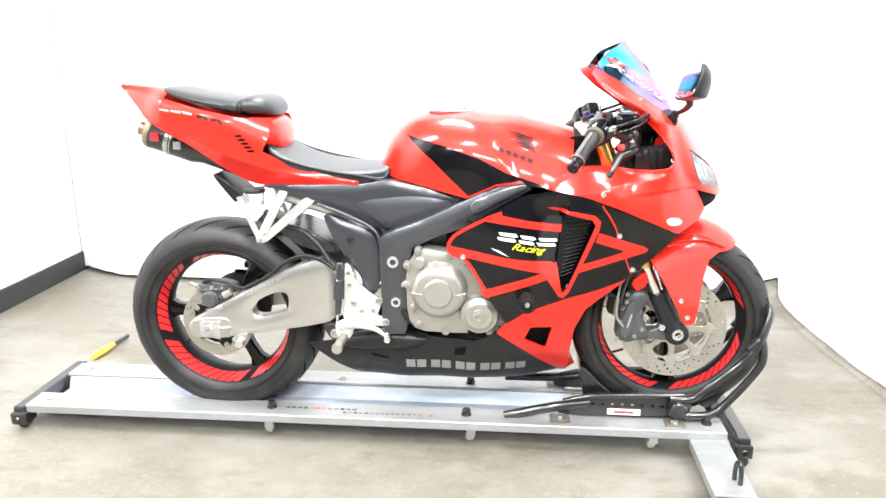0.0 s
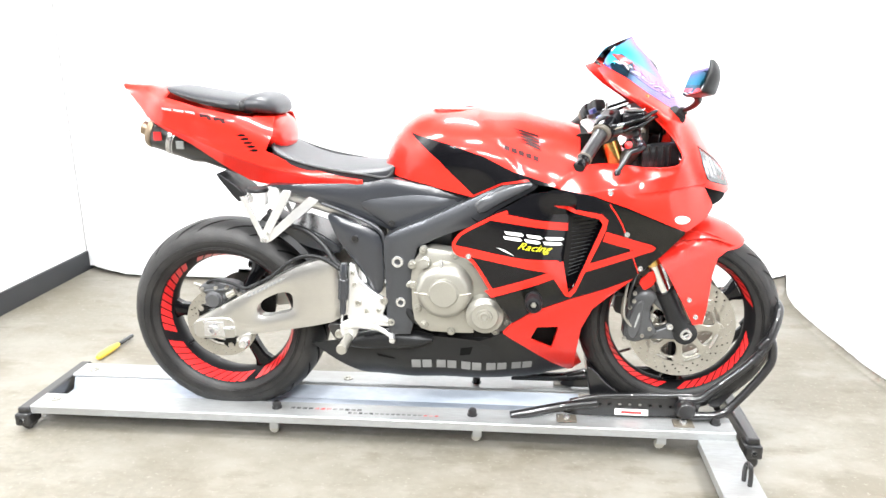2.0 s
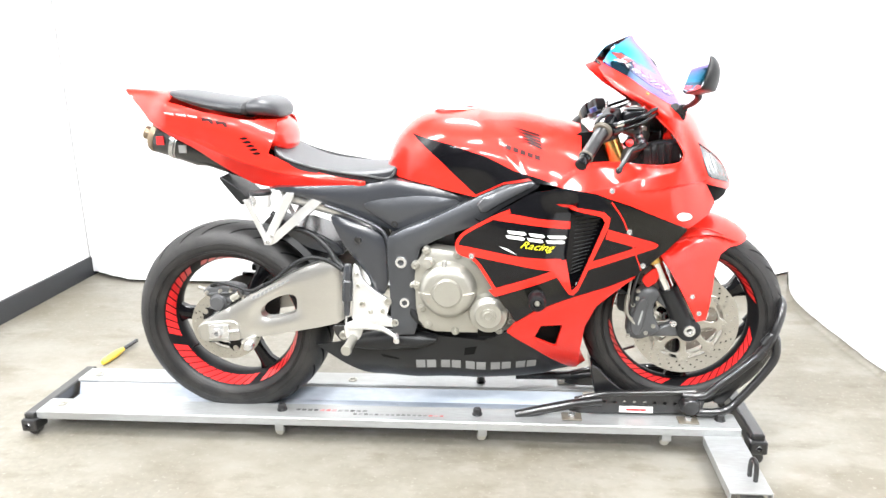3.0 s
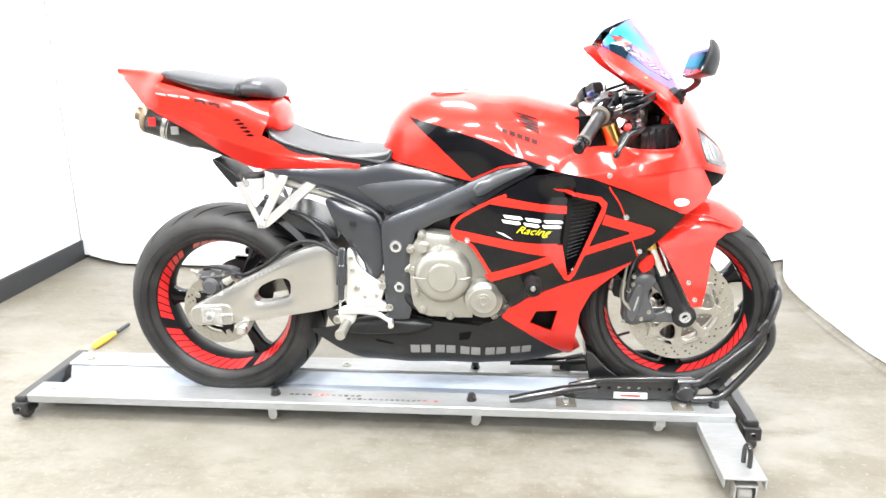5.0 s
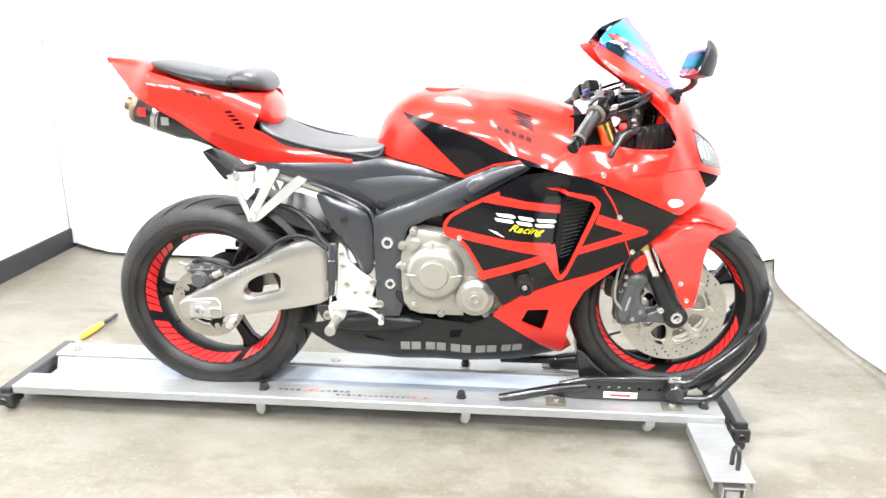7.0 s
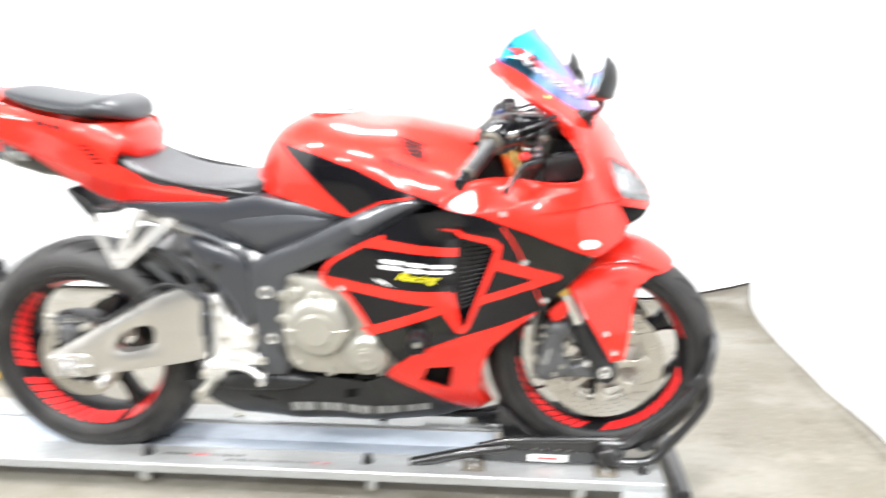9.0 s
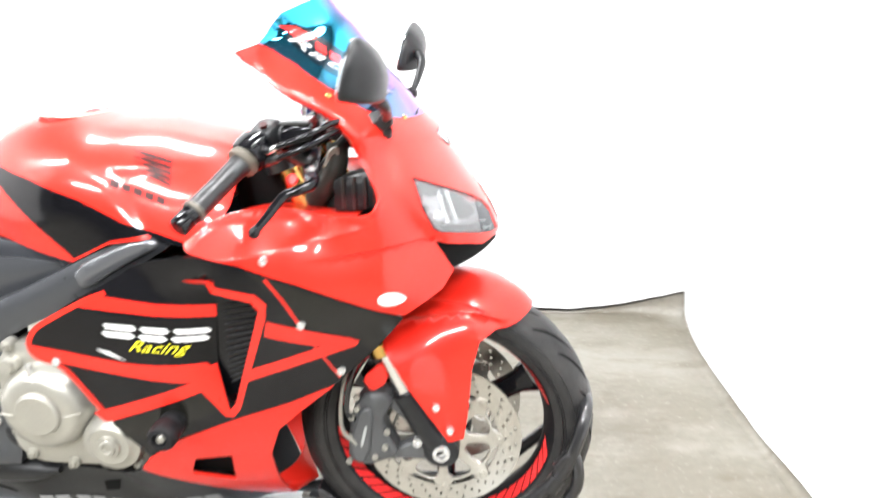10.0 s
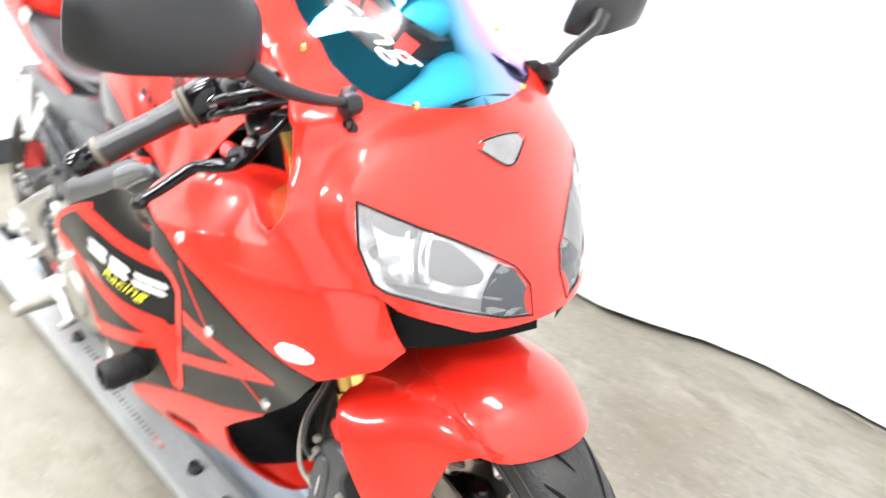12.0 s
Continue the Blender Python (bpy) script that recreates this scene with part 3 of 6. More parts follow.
for sign, lab in ((-1, "near"), (1, "far")):
    part("rail", rail_profile(sign), RAIL, dolly, "scuffed silver aluminium rail", angle=30)
prof = [(-0.064, RZ - 0.006), (-0.046, 0.045), (0.046, 0.045), (0.064, RZ - 0.006), (0.064, RZ - 0.010), (0.048, 0.041), (-0.048, 0.041), (-0.064, RZ - 0.010)]
part("wheel_channel", rings([[(x, y, z) for y, z in prof] for x in (-0.632, 0.0, 0.6, 1.12)]), CHANNEL, dolly, "blue-grey galvanised wheel channel", angle=30)
for x, y0, y1 in ((-0.664, -0.175, 0.19), (1.602, -0.19, 0.19)):
    part("end_bar", join(box(x - 0.02, x + 0.02, y0, y1, 0.035, 0.088), box(x - 0.026, x + 0.026, y0 - 0.012, y0 + 0.05, 0.028, 0.07)), BLACK_STEEL, dolly, "black plastic end bar", smooth=False, bevel=0.006)
    for y in (y0 + 0.02, y1 - 0.02):
        part("foot_wheel", lathe([(0, -0.014), (0.018, -0.014), (0.022, -0.010), (0.022, 0.010), (0.018, 0.014), (0, 0.014)], 20, (x, y, 0.0235 - 0.0096 * x)), BLACK_STEEL, dolly)
        part("foot_bolt", bolt(x, y0 - 0.012, 0.05, 0.008), BRIGHT, dolly)
leg = part("outrigger", join(box(1.452, 1.562, -0.452, -0.166, 0.062, 0.068), box(1.452, 1.457, -0.452, -0.166, 0.040, 0.066), box(1.557, 1.562, -0.452, -0.166, 0.040, 0.066)), RAIL, dolly, "flat silver aluminium outrigger leg", smooth=False, bevel=0.002)
part("shackle", tube([(1.524, -0.372, 0.066), (1.524, -0.372, 0.10), (1.526, -0.378, 0.122), (1.530, -0.392, 0.122), (1.532, -0.397, 0.10), (1.532, -0.397, 0.066)], 0.0065, 10), BLACK_STEEL, leg, "black steel tie-down loop")
caster = part("caster_fork", join(box(1.487, 1.545, -0.445, -0.385, 0.038, 0.043), box(1.487, 1.491, -0.437, -0.393, -0.012, 0.04), box(1.541, 1.545, -0.437, -0.393, -0.012, 0.04)), BRIGHT, leg, smooth=False)
wheel = lathe([(0, -0.019), (0.018, -0.019), (0.022, -0.015), (0.022, 0.015), (0.018, 0.019), (0, 0.019)], 24)
bmesh.ops.rotate(wheel, cent=(0, 0, 0), matrix=Matrix.Rotation(radians(90), 3, "Z"), verts=wheel.verts)
bmesh.ops.translate(wheel, vec=(1.516, -0.415, 0.0075), verts=wheel.verts)
part("caster_wheel", wheel, GREY_RUBBER, leg, "grey rubber caster wheel")
for x, y, r in ((0.16, -0.114, 0.013), (0.783, -0.114, 0.013), (1.512, -0.113, 0.013), (0.783, 0.114, 0.013), (1.512, 0.113, 0.013), (0.16, 0.114, 0.013)):
    part("rail_bolt", lathe([(0, -0.022), (r * 0.75, -0.021), (r, -0.016), (r, -0.004), (r * 1.25, -0.003), (r * 1.25, 0.0)], 14), BLACK_STEEL, dolly)
    o = bpy.context.scene.collection.objects[-1]
    o.rotation_euler, o.location = (radians(-90), 0, 0), (x, y, RZ)
for x, y in ((-0.588, -0.112), (-0.588, 0.112), (0.05, 0.12), (0.34, 0.11)):
    part("washer", lathe([(0, -0.008), (0.007, -0.008), (0.009, -0.004), (0.016, -0.003), (0.016, 0.0)], 14), CAST, dolly)
    o = bpy.context.scene.collection.objects[-1]
    o.rotation_euler, o.location = (radians(-90), 0, 0), (x, y, RZ)
for x in (0.16, 0.80, 1.35):
    part("roller_bracket", box(x - 0.014, x + 0.014, -0.158, -0.148, 0.040, 0.066), RAIL, dolly, smooth=False, bevel=0.002)
    part("roller", lathe([(0, -0.008), (0.012, -0.008), (0.015, -0.004), (0.015, 0.004), (0.012, 0.008), (0, 0.008)], 20, (x - 0.004, -0.140, 0.034)), CAST, dolly)
# worn lettering on the rail, as bars
for k in range(12):
    x0 = 0.205 + k * 0.0196
    part("worn_marking", box(x0, x0 + 0.0135, -0.1175, -0.1065, RZ - 0.001, RZ + 0.0006), RAIL_RED if k in (4, 5, 6) else RAIL_INK, dolly, smooth=False)
for k in range(17):
    x0 = 0.395 + k * 0.0170
    part("worn_marking", box(x0, x0 + 0.0115, -0.1365, -0.1275, RZ - 0.001, RZ + 0.0006), RAIL_RED if k > 13 else RAIL_INK, dolly, smooth=False)

# ---- wheel chock ----
chock = thing("wheel_chock", "black tubular steel front wheel chock bolted to the dolly", "wheel chock")
for s in (-1, 1):
    pl = part("side_plate", plate([(1.055, 0.115), (1.09, 0.148), (1.18, 0.172), (1.44, 0.185), (1.468, 0.168), (1.458, 0.118), (1.30, 0.112), (1.10, 0.106)], s * 0.098, s * 0.092,
                                 holes=[[(x + 0.0062 * math.cos(a), 0.148 + 0.0055 * math.sin(a)) for a in (0, 1.05, 2.1, 3.14, 4.2, 5.24)] for x in (1.17, 1.20, 1.23, 1.26, 1.29, 1.32, 1.35, 1.38)]), BLACK_STEEL, chock, "black steel side plate with a row of holes")
    part("top_tube", tube([(1.08, s * 0.095, 0.150), (1.17, s * 0.095, 0.172), (1.30, s * 0.095, 0.180), (1.44, s * 0.095, 0.186)], 0.009, 10), BLACK_STEEL, chock)
    part("stub_tube", tube([(0.90, s * 0.112, 0.100 + (0.03 if s > 0 else 0)), (1.06, s * 0.105, 0.137), (1.16, s * 0.097, 0.15)], 0.0155, 12), BLACK_STEEL, chock)
    for x in (1.07, 1.415):
        part("foot_tab", box(x - 0.03, x + 0.03, s * 0.100, s * 0.145, 0.104, 0.109), TAN, chock, smooth=False, bevel=0.002)
        part("tab_nut", lathe([(0, -0.010), (0.009, -0.010), (0.011, -0.006), (0.011, 0.0)], 6), BRIGHT, chock)
        o = bpy.context.scene.collection.objects[-1]
        o.rotation_euler, o.location = (radians(-90), 0, 0), (x, s * 0.125, 0.109)
part("label_plate", box(1.215, 1.315, -0.1005, -0.0985, 0.115, 0.135), WHITE_DECAL, chock, "white maker's label", smooth=False)
part("label_mark", box(1.235, 1.295, -0.1012, -0.1004, 0.121, 0.128), TAPE, chock, smooth=False)
part("upper_loop", tube([(1.40, -0.10, 0.175), (1.46, -0.10, 0.178), (1.50, -0.10, 0.21), (1.62, -0.095, 0.325), (1.655, -0.085, 0.40), (1.672, -0.06, 0.455), (1.676, 0.0, 0.462), (1.672, 0.06, 0.455), (1.655, 0.085, 0.40), (1.62, 0.095, 0.325), (1.50, 0.10, 0.21), (1.46, 0.10, 0.178), (1.40, 0.10, 0.175)], 0.0135, 12), BLACK_STEEL, chock, "bent black hoop round the tyre")
part("lower_loop", tube([(1.44, -0.105, 0.125), (1.52, -0.105, 0.132), (1.57, -0.10, 0.175), (1.64, -0.095, 0.27), (1.660, -0.09, 0.32), (1.648, -0.09, 0.375), (1.62, -0.092, 0.345)], 0.0125, 12), BLACK_STEEL, chock)
part("lower_loop", tube([(1.44, 0.105, 0.125), (1.52, 0.105, 0.132), (1.57, 0.10, 0.175), (1.64, 0.095, 0.27), (1.660, 0.09, 0.32), (1.648, 0.09, 0.375), (1.62, 0.092, 0.345)], 0.0125, 12), BLACK_STEEL, chock)
part("clamp_ring", tube([(1.605, -0.097, 0.30), (1.622, -0.095, 0.327)], 0.0165, 12), BLACK_STEEL, chock)
part("cradle", plate([(1.125, 0.255), (1.15, 0.245), (1.19, 0.20), (1.235, 0.165), (1.235, 0.125), (1.15, 0.12)], -0.062, 0.062), BLACK_STEEL, chock, "black steel rear cradle", bevel=0.004)
part("front_pad", plate([(1.50, 0.135), (1.50, 0.17), (1.60, 0.27), (1.63, 0.27), (1.56, 0.16), (1.53, 0.125)], -0.055, 0.055), BLACK_STEEL, chock, bevel=0.004)
part("pivot_knob", lathe([(0, -0.035), (0.022, -0.035), (0.03, -0.025), (0.03, -0.004), (0.02, 0)], 20, (1.42, -0.098, 0.15)), BLACK_STEEL, chock)
part("far_arch", tube([(1.09, 0.10, 0.11), (1.13, 0.10, 0.150), (1.18, 0.10, 0.166), (1.23, 0.10, 0.16)], 0.009, 10), BLACK_STEEL, chock)

# ---- motorcycle: wheels ----
bike = thing("motorcycle", "red and black sport motorcycle with an iridescent windscreen", "motorcycle")
RX, RWZ, FX, FWZ = 0.0, 0.370, 1.395, 0.398


def tyre_profile(radius, half, bead):
    out = []
    for k in range(25):
        a = -math.pi / 2 + math.pi * k / 24
        y = half * math.copysign(abs(math.sin(a)) ** 0.9, math.sin(a))
        out.append((bead + (radius - bead) * max(0.0, math.cos(a)) ** 0.62, y))
    return [(bead - 0.006, -half * 0.80)] + [(bead, -half * 0.86)] + out[1:-1] + [(bead, half * 0.86), (bead - 0.006, half * 0.80)]


def grooves(cx, cz, radius, half, bead, parent, count, tilt):
    """Slanting tread cuts as dark inlays a hair proud of the crown."""
    bms = []
    for k in range(count):
        for s in (-1, 1):
            a0 = 2 * math.pi * (k + (0.5 if s > 0 else 0) + 0.12 * (k % 2)) / count
            strip = []
            for j in range(8):
                u = j / 7
                y = s * half * (0.18 + 0.62 * u)
                a = a0 + tilt * u
                q = min(1.0, abs(y) / half) ** (1 / 0.9)
                r = bead + (radius - bead) * max(0.0, math.cos(math.asin(q))) ** 0.62 + 0.0007
                w = 0.0085 * math.sin(math.pi * (0.12 + 0.76 * u)) / r
                strip.append([(cx + r * math.cos(a - w), y, cz + r * math.sin(a - w)), (cx + r * math.cos(a + w), y, cz + r * math.sin(a + w))])
            bms.append(rings(strip, closed=False, cap=False))
    return tagged(part("tread_pattern", join(*bms), DARK, parent), kind="stuff")


def rim_tape(cx, cz, r0, y0, r1, y1, arcs, parent):
    """Slanting pieces of tape on the conical lip of a rim."""
    for a0, a1 in arcs:
        n = max(3, int((a1 - a0) / 7.0))
        for k in range(n):
            u0, u1 = a0 + (a1 - a0) * (k + 0.09) / n, a0 + (a1 - a0) * (k + 0.91) / n
            rows = []
            for v in (0.0, 1.0):
                r, y, skew = r0 + (r1 - r0) * v, y0 + (y1 - y0) * v, 8.5 * v
                rows.append([(cx + r * math.cos(radians(a + skew)), y, cz + r * math.sin(radians(a + skew))) for a in np.linspace(u0, u1, 4)])
            part("tape_piece", rings(rows, closed=False, cap=False), TAPE, parent)


def disc_brake(cx, y, cz, r_out, r_in, parent, spokes, holes_n, mat_hub):
    """A drilled ring and its carrier."""
    ring = [[(r_out * math.cos(2 * math.pi * k / 96), r_out * math.sin(2 * math.pi * k / 96)) for k in range(96)],
            [(r_in * math.cos(2 * math.pi * k / 72), r_in * math.sin(2 * math.pi * k / 72)) for k in range(72)]]
    hs = [ring[1]]
    for k in range(holes_n):
        for j, rr in enumerate((0.25, 0.5, 0.75)):
            a = 2 * math.pi * (k + j * 0.33) / holes_n
            rc = r_in + (r_out - r_in) * rr
            hs.append([(rc * math.cos(a) + 0.0036 * math.cos(b), rc * math.sin(a) + 0.0036 * math.sin(b)) for b in (0, 1.05, 2.1, 3.14, 4.2, 5.24)])
    v, f = flat_fill(ring[0], hs, 0.02)
    bm = mesh([(cx + x, y - 0.0025, cz + z) for x, z in v] + [(cx + x, y + 0.0025, cz + z) for x, z in v], [tuple(t) for t in f] + [tuple(i + len(v) for i in reversed(t)) for t in f])
    d = part("brake_disc", bm, STEEL, parent, "drilled steel brake disc", smooth=False)
    rim_in = r_in + 0.006
    star, windows = [], []
    for k in range(spokes * 8):
        a = 2 * math.pi * k / (spokes * 8)
        rr = rim_in if k % 8 in (0, 1, 7) else rim_in - 0.017
        star.append((cx + rr * math.cos(a), cz + rr * math.sin(a)))
    for k in range(spokes):
        a = 2 * math.pi * (k + 0.5) / spokes
        w = 0.80 * math.pi / spokes
        r0, r1 = 0.050, rim_in - 0.024
        windows.append([(cx + r * math.cos(a + w * q), cz + r * math.sin(a + w * q)) for r, q in ((r0, -0.6), (r1, -1), (r1 + 0.004, 0), (r1, 1), (r0, 0.6))])
    bore = [(cx + 0.028 * math.cos(2 * math.pi * k / 20), cz + 0.028 * math.sin(2 * math.pi * k / 20)) for k in range(20)]
    part("disc_carrier", plate(star, y - 0.006, y + 0.004, holes=[bore, *windows]), mat_hub, parent, "spoked disc carrier", bevel=0.0015)
    for k in range(spokes):
        a = 2 * math.pi * k / spokes
        part("disc_button", lathe([(0, -0.008), (0.004, -0.008), (0.0045, -0.006), (0.009, -0.007), (0.010, -0.004), (0.010, 0.003)], 14, (cx + r_in * math.cos(a), y, cz + r_in * math.sin(a))), STEEL, parent)
    return d


def wheel_set(name, cx, cz, radius, half, rim_half, lip_r, spokes, arcs, lab):
    lip = lip_r
    w = part(name, lathe([(0.222, -rim_half), (0.229, -rim_half - 0.001), (0.231, -rim_half + 0.004), (0.226, -rim_half + 0.010), (0.221, -rim_half + 0.016), (0.210, 0.0), (0.221, rim_half - 0.016),
                          (0.226, rim_half - 0.010), (0.231, rim_half - 0.004), (0.229, rim_half + 0.001), (0.222, rim_half), (0.217, rim_half - 0.004), (lip, rim_half * 0.20), (lip - 0.002, 0.0), (lip, -rim_half * 0.20), (0.217, -rim_half + 0.004)], 80, (cx, 0, cz), closed=True), SATIN, bike, lab)
    part("tyre", lathe(tyre_profile(radius, half, 0.226), 96, (cx, 0, cz)), RUBBER, w, "worn black rubber tyre")
    for rr in (0.236, 0.241, 0.262):
        q = (rr - 0.226) / (radius - 0.226)
        yy = half * math.sin(math.acos(min(1, q ** (1 / 0.62)))) ** 0.9
        for sgn in (-1, 1):
            part("sidewall_ring", lathe([(rr - 0.0012, sgn * (yy - 0.001)), (rr, sgn * (yy + 0.0012)), (rr + 0.0012, sgn * (yy - 0.001))], 72, (cx, 0, cz)), RUBBER, w)
    grooves(cx, cz, radius, half, 0.226, w, 22, 0.34)
    part("hub", lathe([(0.0, -0.05), (0.045, -0.05), (0.055, -0.03), (0.055, 0.03), (0.045, 0.05), (0.0, 0.05)], 32, (cx, 0, cz)), GLOSS_BLACK, w)
    for a in spokes:
        c, s = math.cos(radians(a)), math.sin(radians(a))
        loops = []
        for u in (0.04, 0.08, 0.13, 0.17, 0.198):
            wid = 0.017 + 0.006 * abs(u - 0.12) / 0.08 + (0.012 if u > 0.19 else 0)
            dep = 0.024 - 0.05 * (u - 0.04)
            loops.append([(cx + u * c - wv * s, yv, cz + u * s + wv * c) for wv, yv in ((-wid, -dep * 0.6), (-wid * 0.5, -dep), (wid * 0.5, -dep), (wid, -dep * 0.6), (wid, dep * 0.6), (wid * 0.5, dep), (-wid * 0.5, dep), (-wid, dep * 0.6))])
        part("spoke", rings(loops), GLOSS_BLACK, w)
    rim_tape(cx, cz, 0.2160, -rim_half + 0.0030, 0.217 + (lip - 0.217) * 0.74 - 0.0012, -rim_half + 0.004 + (rim_half * 0.8 - 0.004) * 0.74 - 0.001, arcs, w)
    part("valve_stem", tube([(cx + 0.198 * math.cos(radians(215)), -0.01, cz + 0.198 * math.sin(radians(215))), (cx + 0.165 * math.cos(radians(215)), -0.03, cz + 0.165 * math.sin(radians(215)))], 0.004, 8), BLACK_STEEL, w)
    return w


rear = wheel_set("rear_wheel", RX, RWZ, 0.315, 0.092, 0.072, 0.196, (178, 58, -62), ((8, 52), (66, 112), (122, 192), (201, 281), (290, 352)), "black rear wheel with red rim tape")
front = wheel_set("front_wheel", FX, FWZ, 0.299, 0.061, 0.046, 0.203, (150, 30, -90), ((14, 62), (96, 165), (180, 258), (272, 345)), "black front wheel with red rim tape")
disc_brake(RX, -0.104, RWZ + 0.004, 0.112, 0.078, rear, 5, 22, GLOSS_BLACK)
disc_brake(FX, -0.075, FWZ, 0.155, 0.112, front, 8, 26, STEEL)
disc_brake(FX, 0.075, FWZ, 0.155, 0.112, front, 8, 26, STEEL)
part("sprocket", lathe([(0.05, 0.098), (0.105, 0.098), (0.105, 0.104), (0.05, 0.104)], 42, (RX, 0, RWZ)), BLACK_STEEL, rear)

# ---- motorcycle: body surfaces ----
CREST = [(1.211, 1.224, 0), (1.250, 1.178, 0), (1.291, 1.125, 0), (1.331, 1.073, 0), (1.370, 1.022, 0), (1.408, 0.972, 0), (1.448, 0.909, 0), (1.482, 0.860, 0), (1.504, 0.810, 0), (1.502, 0.786, 0)]
UPPER = [(1.103, 1.143, 0.184), (1.122, 1.153, 0.124), (1.153, 1.195, 0.097), (1.138, 1.100, 0.188), (1.187, 1.079, 0.190), (1.181, 1.120, 0.134), (1.245, 1.076, 0.140), (1.244, 1.050, 0.196), (1.293, 1.046, 0.142), (1.290, 1.018, 0.212), (1.302, 0.985, 0.230), (1.331, 1.014, 0.154), (1.349, 1.022, 0.092), (1.396, 0.988, 0.046), (1.369, 0.946, 0.190), (1.320, 0.915, 0.250), (1.200, 0.890, 0.228)]
COWL = Field(CREST + UPPER + [    (1.430, 0.780, 0.160), (1.400, 0.836, 0.178), (1.411, 0.858, 0.181), (1.470, 0.850, 0.090), (1.300, 0.790, 0.252), (1.332, 0.767, 0.243), (1.310, 0.865, 0.246), (1.191, 0.724, 0.266), (1.170, 0.850, 0.262), (1.270, 0.668, 0.225), (1.233, 0.615, 0.220), (1.050, 0.545, 0.250), (0.780, 0.662, 0.283), (0.870, 0.740, 0.284), (0.940, 0.815, 0.262), (0.885, 0.450, 0.258), (1.080, 0.420, 0.195), (1.085, 0.226, 0.0), (0.960, 0.226, 0.0)])
LEDGE = [(1.00, 0.824), (1.079, 0.834), (1.133, 0.843), (1.188, 0.855), (1.243, 0.866), (1.294, 0.880), (1.33, 0.893)]
SPEAR = [(1.18, 0.828), (1.194, 0.828), (1.24, 0.832), (1.305, 0.842), (1.349, 0.846), (1.392, 0.843), (1.46, 0.83)]
OPENING = [(1.000, 0.850), (1.048, 0.886), (1.104, 0.900), (1.160, 0.900), (1.221, 0.895), (1.280, 0.898), (1.310, 0.905), (1.320, 0.916), (1.323, 0.928), (1.317, 0.942), (1.306, 0.959), (1.286, 0.984), (1.260, 1.010), (1.228, 1.038), (1.187, 1.067), (1.150, 1.092), (1.122, 1.118)]
OPENING = [(p.x, p.y) for p in smooth_line([(x, z, 0) for x, z in OPENING], 4)]
RIM_POINTS = []
for a, b in zip(OPENING[:-1], OPENING[1:]):
    d = math.dist(a, b)
    nx, nz = -(b[1] - a[1]) / d, (b[0] - a[0]) / d
    RIM_POINTS += [((a[0] + b[0]) / 2 + nx * q, (a[1] + b[1]) / 2 + nz * q) for q in (-0.012, -0.008, -0.004, 0.004, 0.008, 0.012)]


VALLEY = [(1.322, 0.985), (1.333, 0.952), (1.345, 0.915), (1.362, 0.880), (1.374, 0.862)]
CREASE = [(1.476, 0.868), (1.452, 0.902), (1.420, 0.952), (1.388, 0.998)]


def cowl_press(x, z):
    """The shelf under the cockpit opening, its rolled rim and the step over the flank."""
    shelf = 0.6 * max(0.0, z - height_on(LEDGE, x)) * ease((1.325 - x) / 0.04) * ease((0.93 - z) / 0.02)
    front = ease((x - 1.16) / 0.05)
    depth = 0.012 + front * (float(np.interp(z, (0.930, 0.958, 0.983, 1.005, 1.04, 1.07), (-0.007, 0.009, 0.036, 0.068, 0.058, 0.020))) - 0.012)
    rim = depth * max(0.0, 1 - gap(x, z, OPENING + OPENING[::-1]) / (0.014 + 0.35 * max(0.0, depth - 0.012))) ** 2
    d = height_on(SPEAR, x) - z
    step = 0.011 * ease((d + 0.002) / 0.005) * math.exp(-max(0.0, d) / 0.022) * ease((x - 1.19) / 0.14) * ease((1.425 - x) / 0.03)
    valley = 0.018 * math.exp(-(gap(x, z, VALLEY + VALLEY[::-1]) / 0.020) ** 2)
    d = (x - float(np.interp(z, [p[1] for p in CREASE], [p[0] for p in CREASE]))) * -0.8
    ridge = 0.005 * ease(d / 0.010) * math.exp(-max(0.0, d) / 0.035) * ease((z - 0.872) / 0.02) * ease((1.0 - z) / 0.012) if d > 0 else 0.0
    return min(shelf, 0.075) + rim + step + valley + ridge


NOSE = Moulded(COWL, cowl_press)
NOSE_SEAM = [(1.370, 1.022), (1.408, 0.972), (1.448, 0.909), (1.482, 0.860), (1.504, 0.810)]
NOSE_SEAM = COWL.crest(NOSE_SEAM)
LAMP = [(1.369, 0.946), (1.388, 0.934), (1.410, 0.919), (1.432, 0.904), (1.455, 0.886), (1.472, 0.870), (1.486, 0.850), (1.4995, 0.817), (1.488, 0.821), (1.448, 0.838), (1.412, 0.852), (1.401, 0.862), (1.384, 0.900)]
BROW = [(1.103, 1.143), (1.122, 1.152), (1.181, 1.120), (1.245, 1.076), (1.293, 1.047), (1.324, 1.034), *closing((1.350, 1.025), NOSE_SEAM[0]), *NOSE_SEAM]
JAW = [*closing((1.476, 0.808), NOSE_SEAM[-1])[::-1], (1.456, 0.818), (1.400, 0.836), (1.430, 0.782), (1.412, 0.755), (1.352, 0.724), (1.283, 0.755), (1.189, 0.796), (1.100, 0.827), (1.020, 0.840)]
cowl = part("upper_cowl", skin([*BROW, *JAW, *OPENING],
                                NOSE, 0, more=RIM_POINTS + [(x, z + q) for line in (LEDGE, SPEAR) for x, z in [(u, height_on(line, u)) for u in np.arange(1.06, 1.39, 0.007)] for q in (-0.003, 0.0, 0.003)], holes=[LAMP], step=0.009, soft=0, seam=NOSE_SEAM), RED, bike, "glossy red nose cowl", solid=0.004, angle=60)
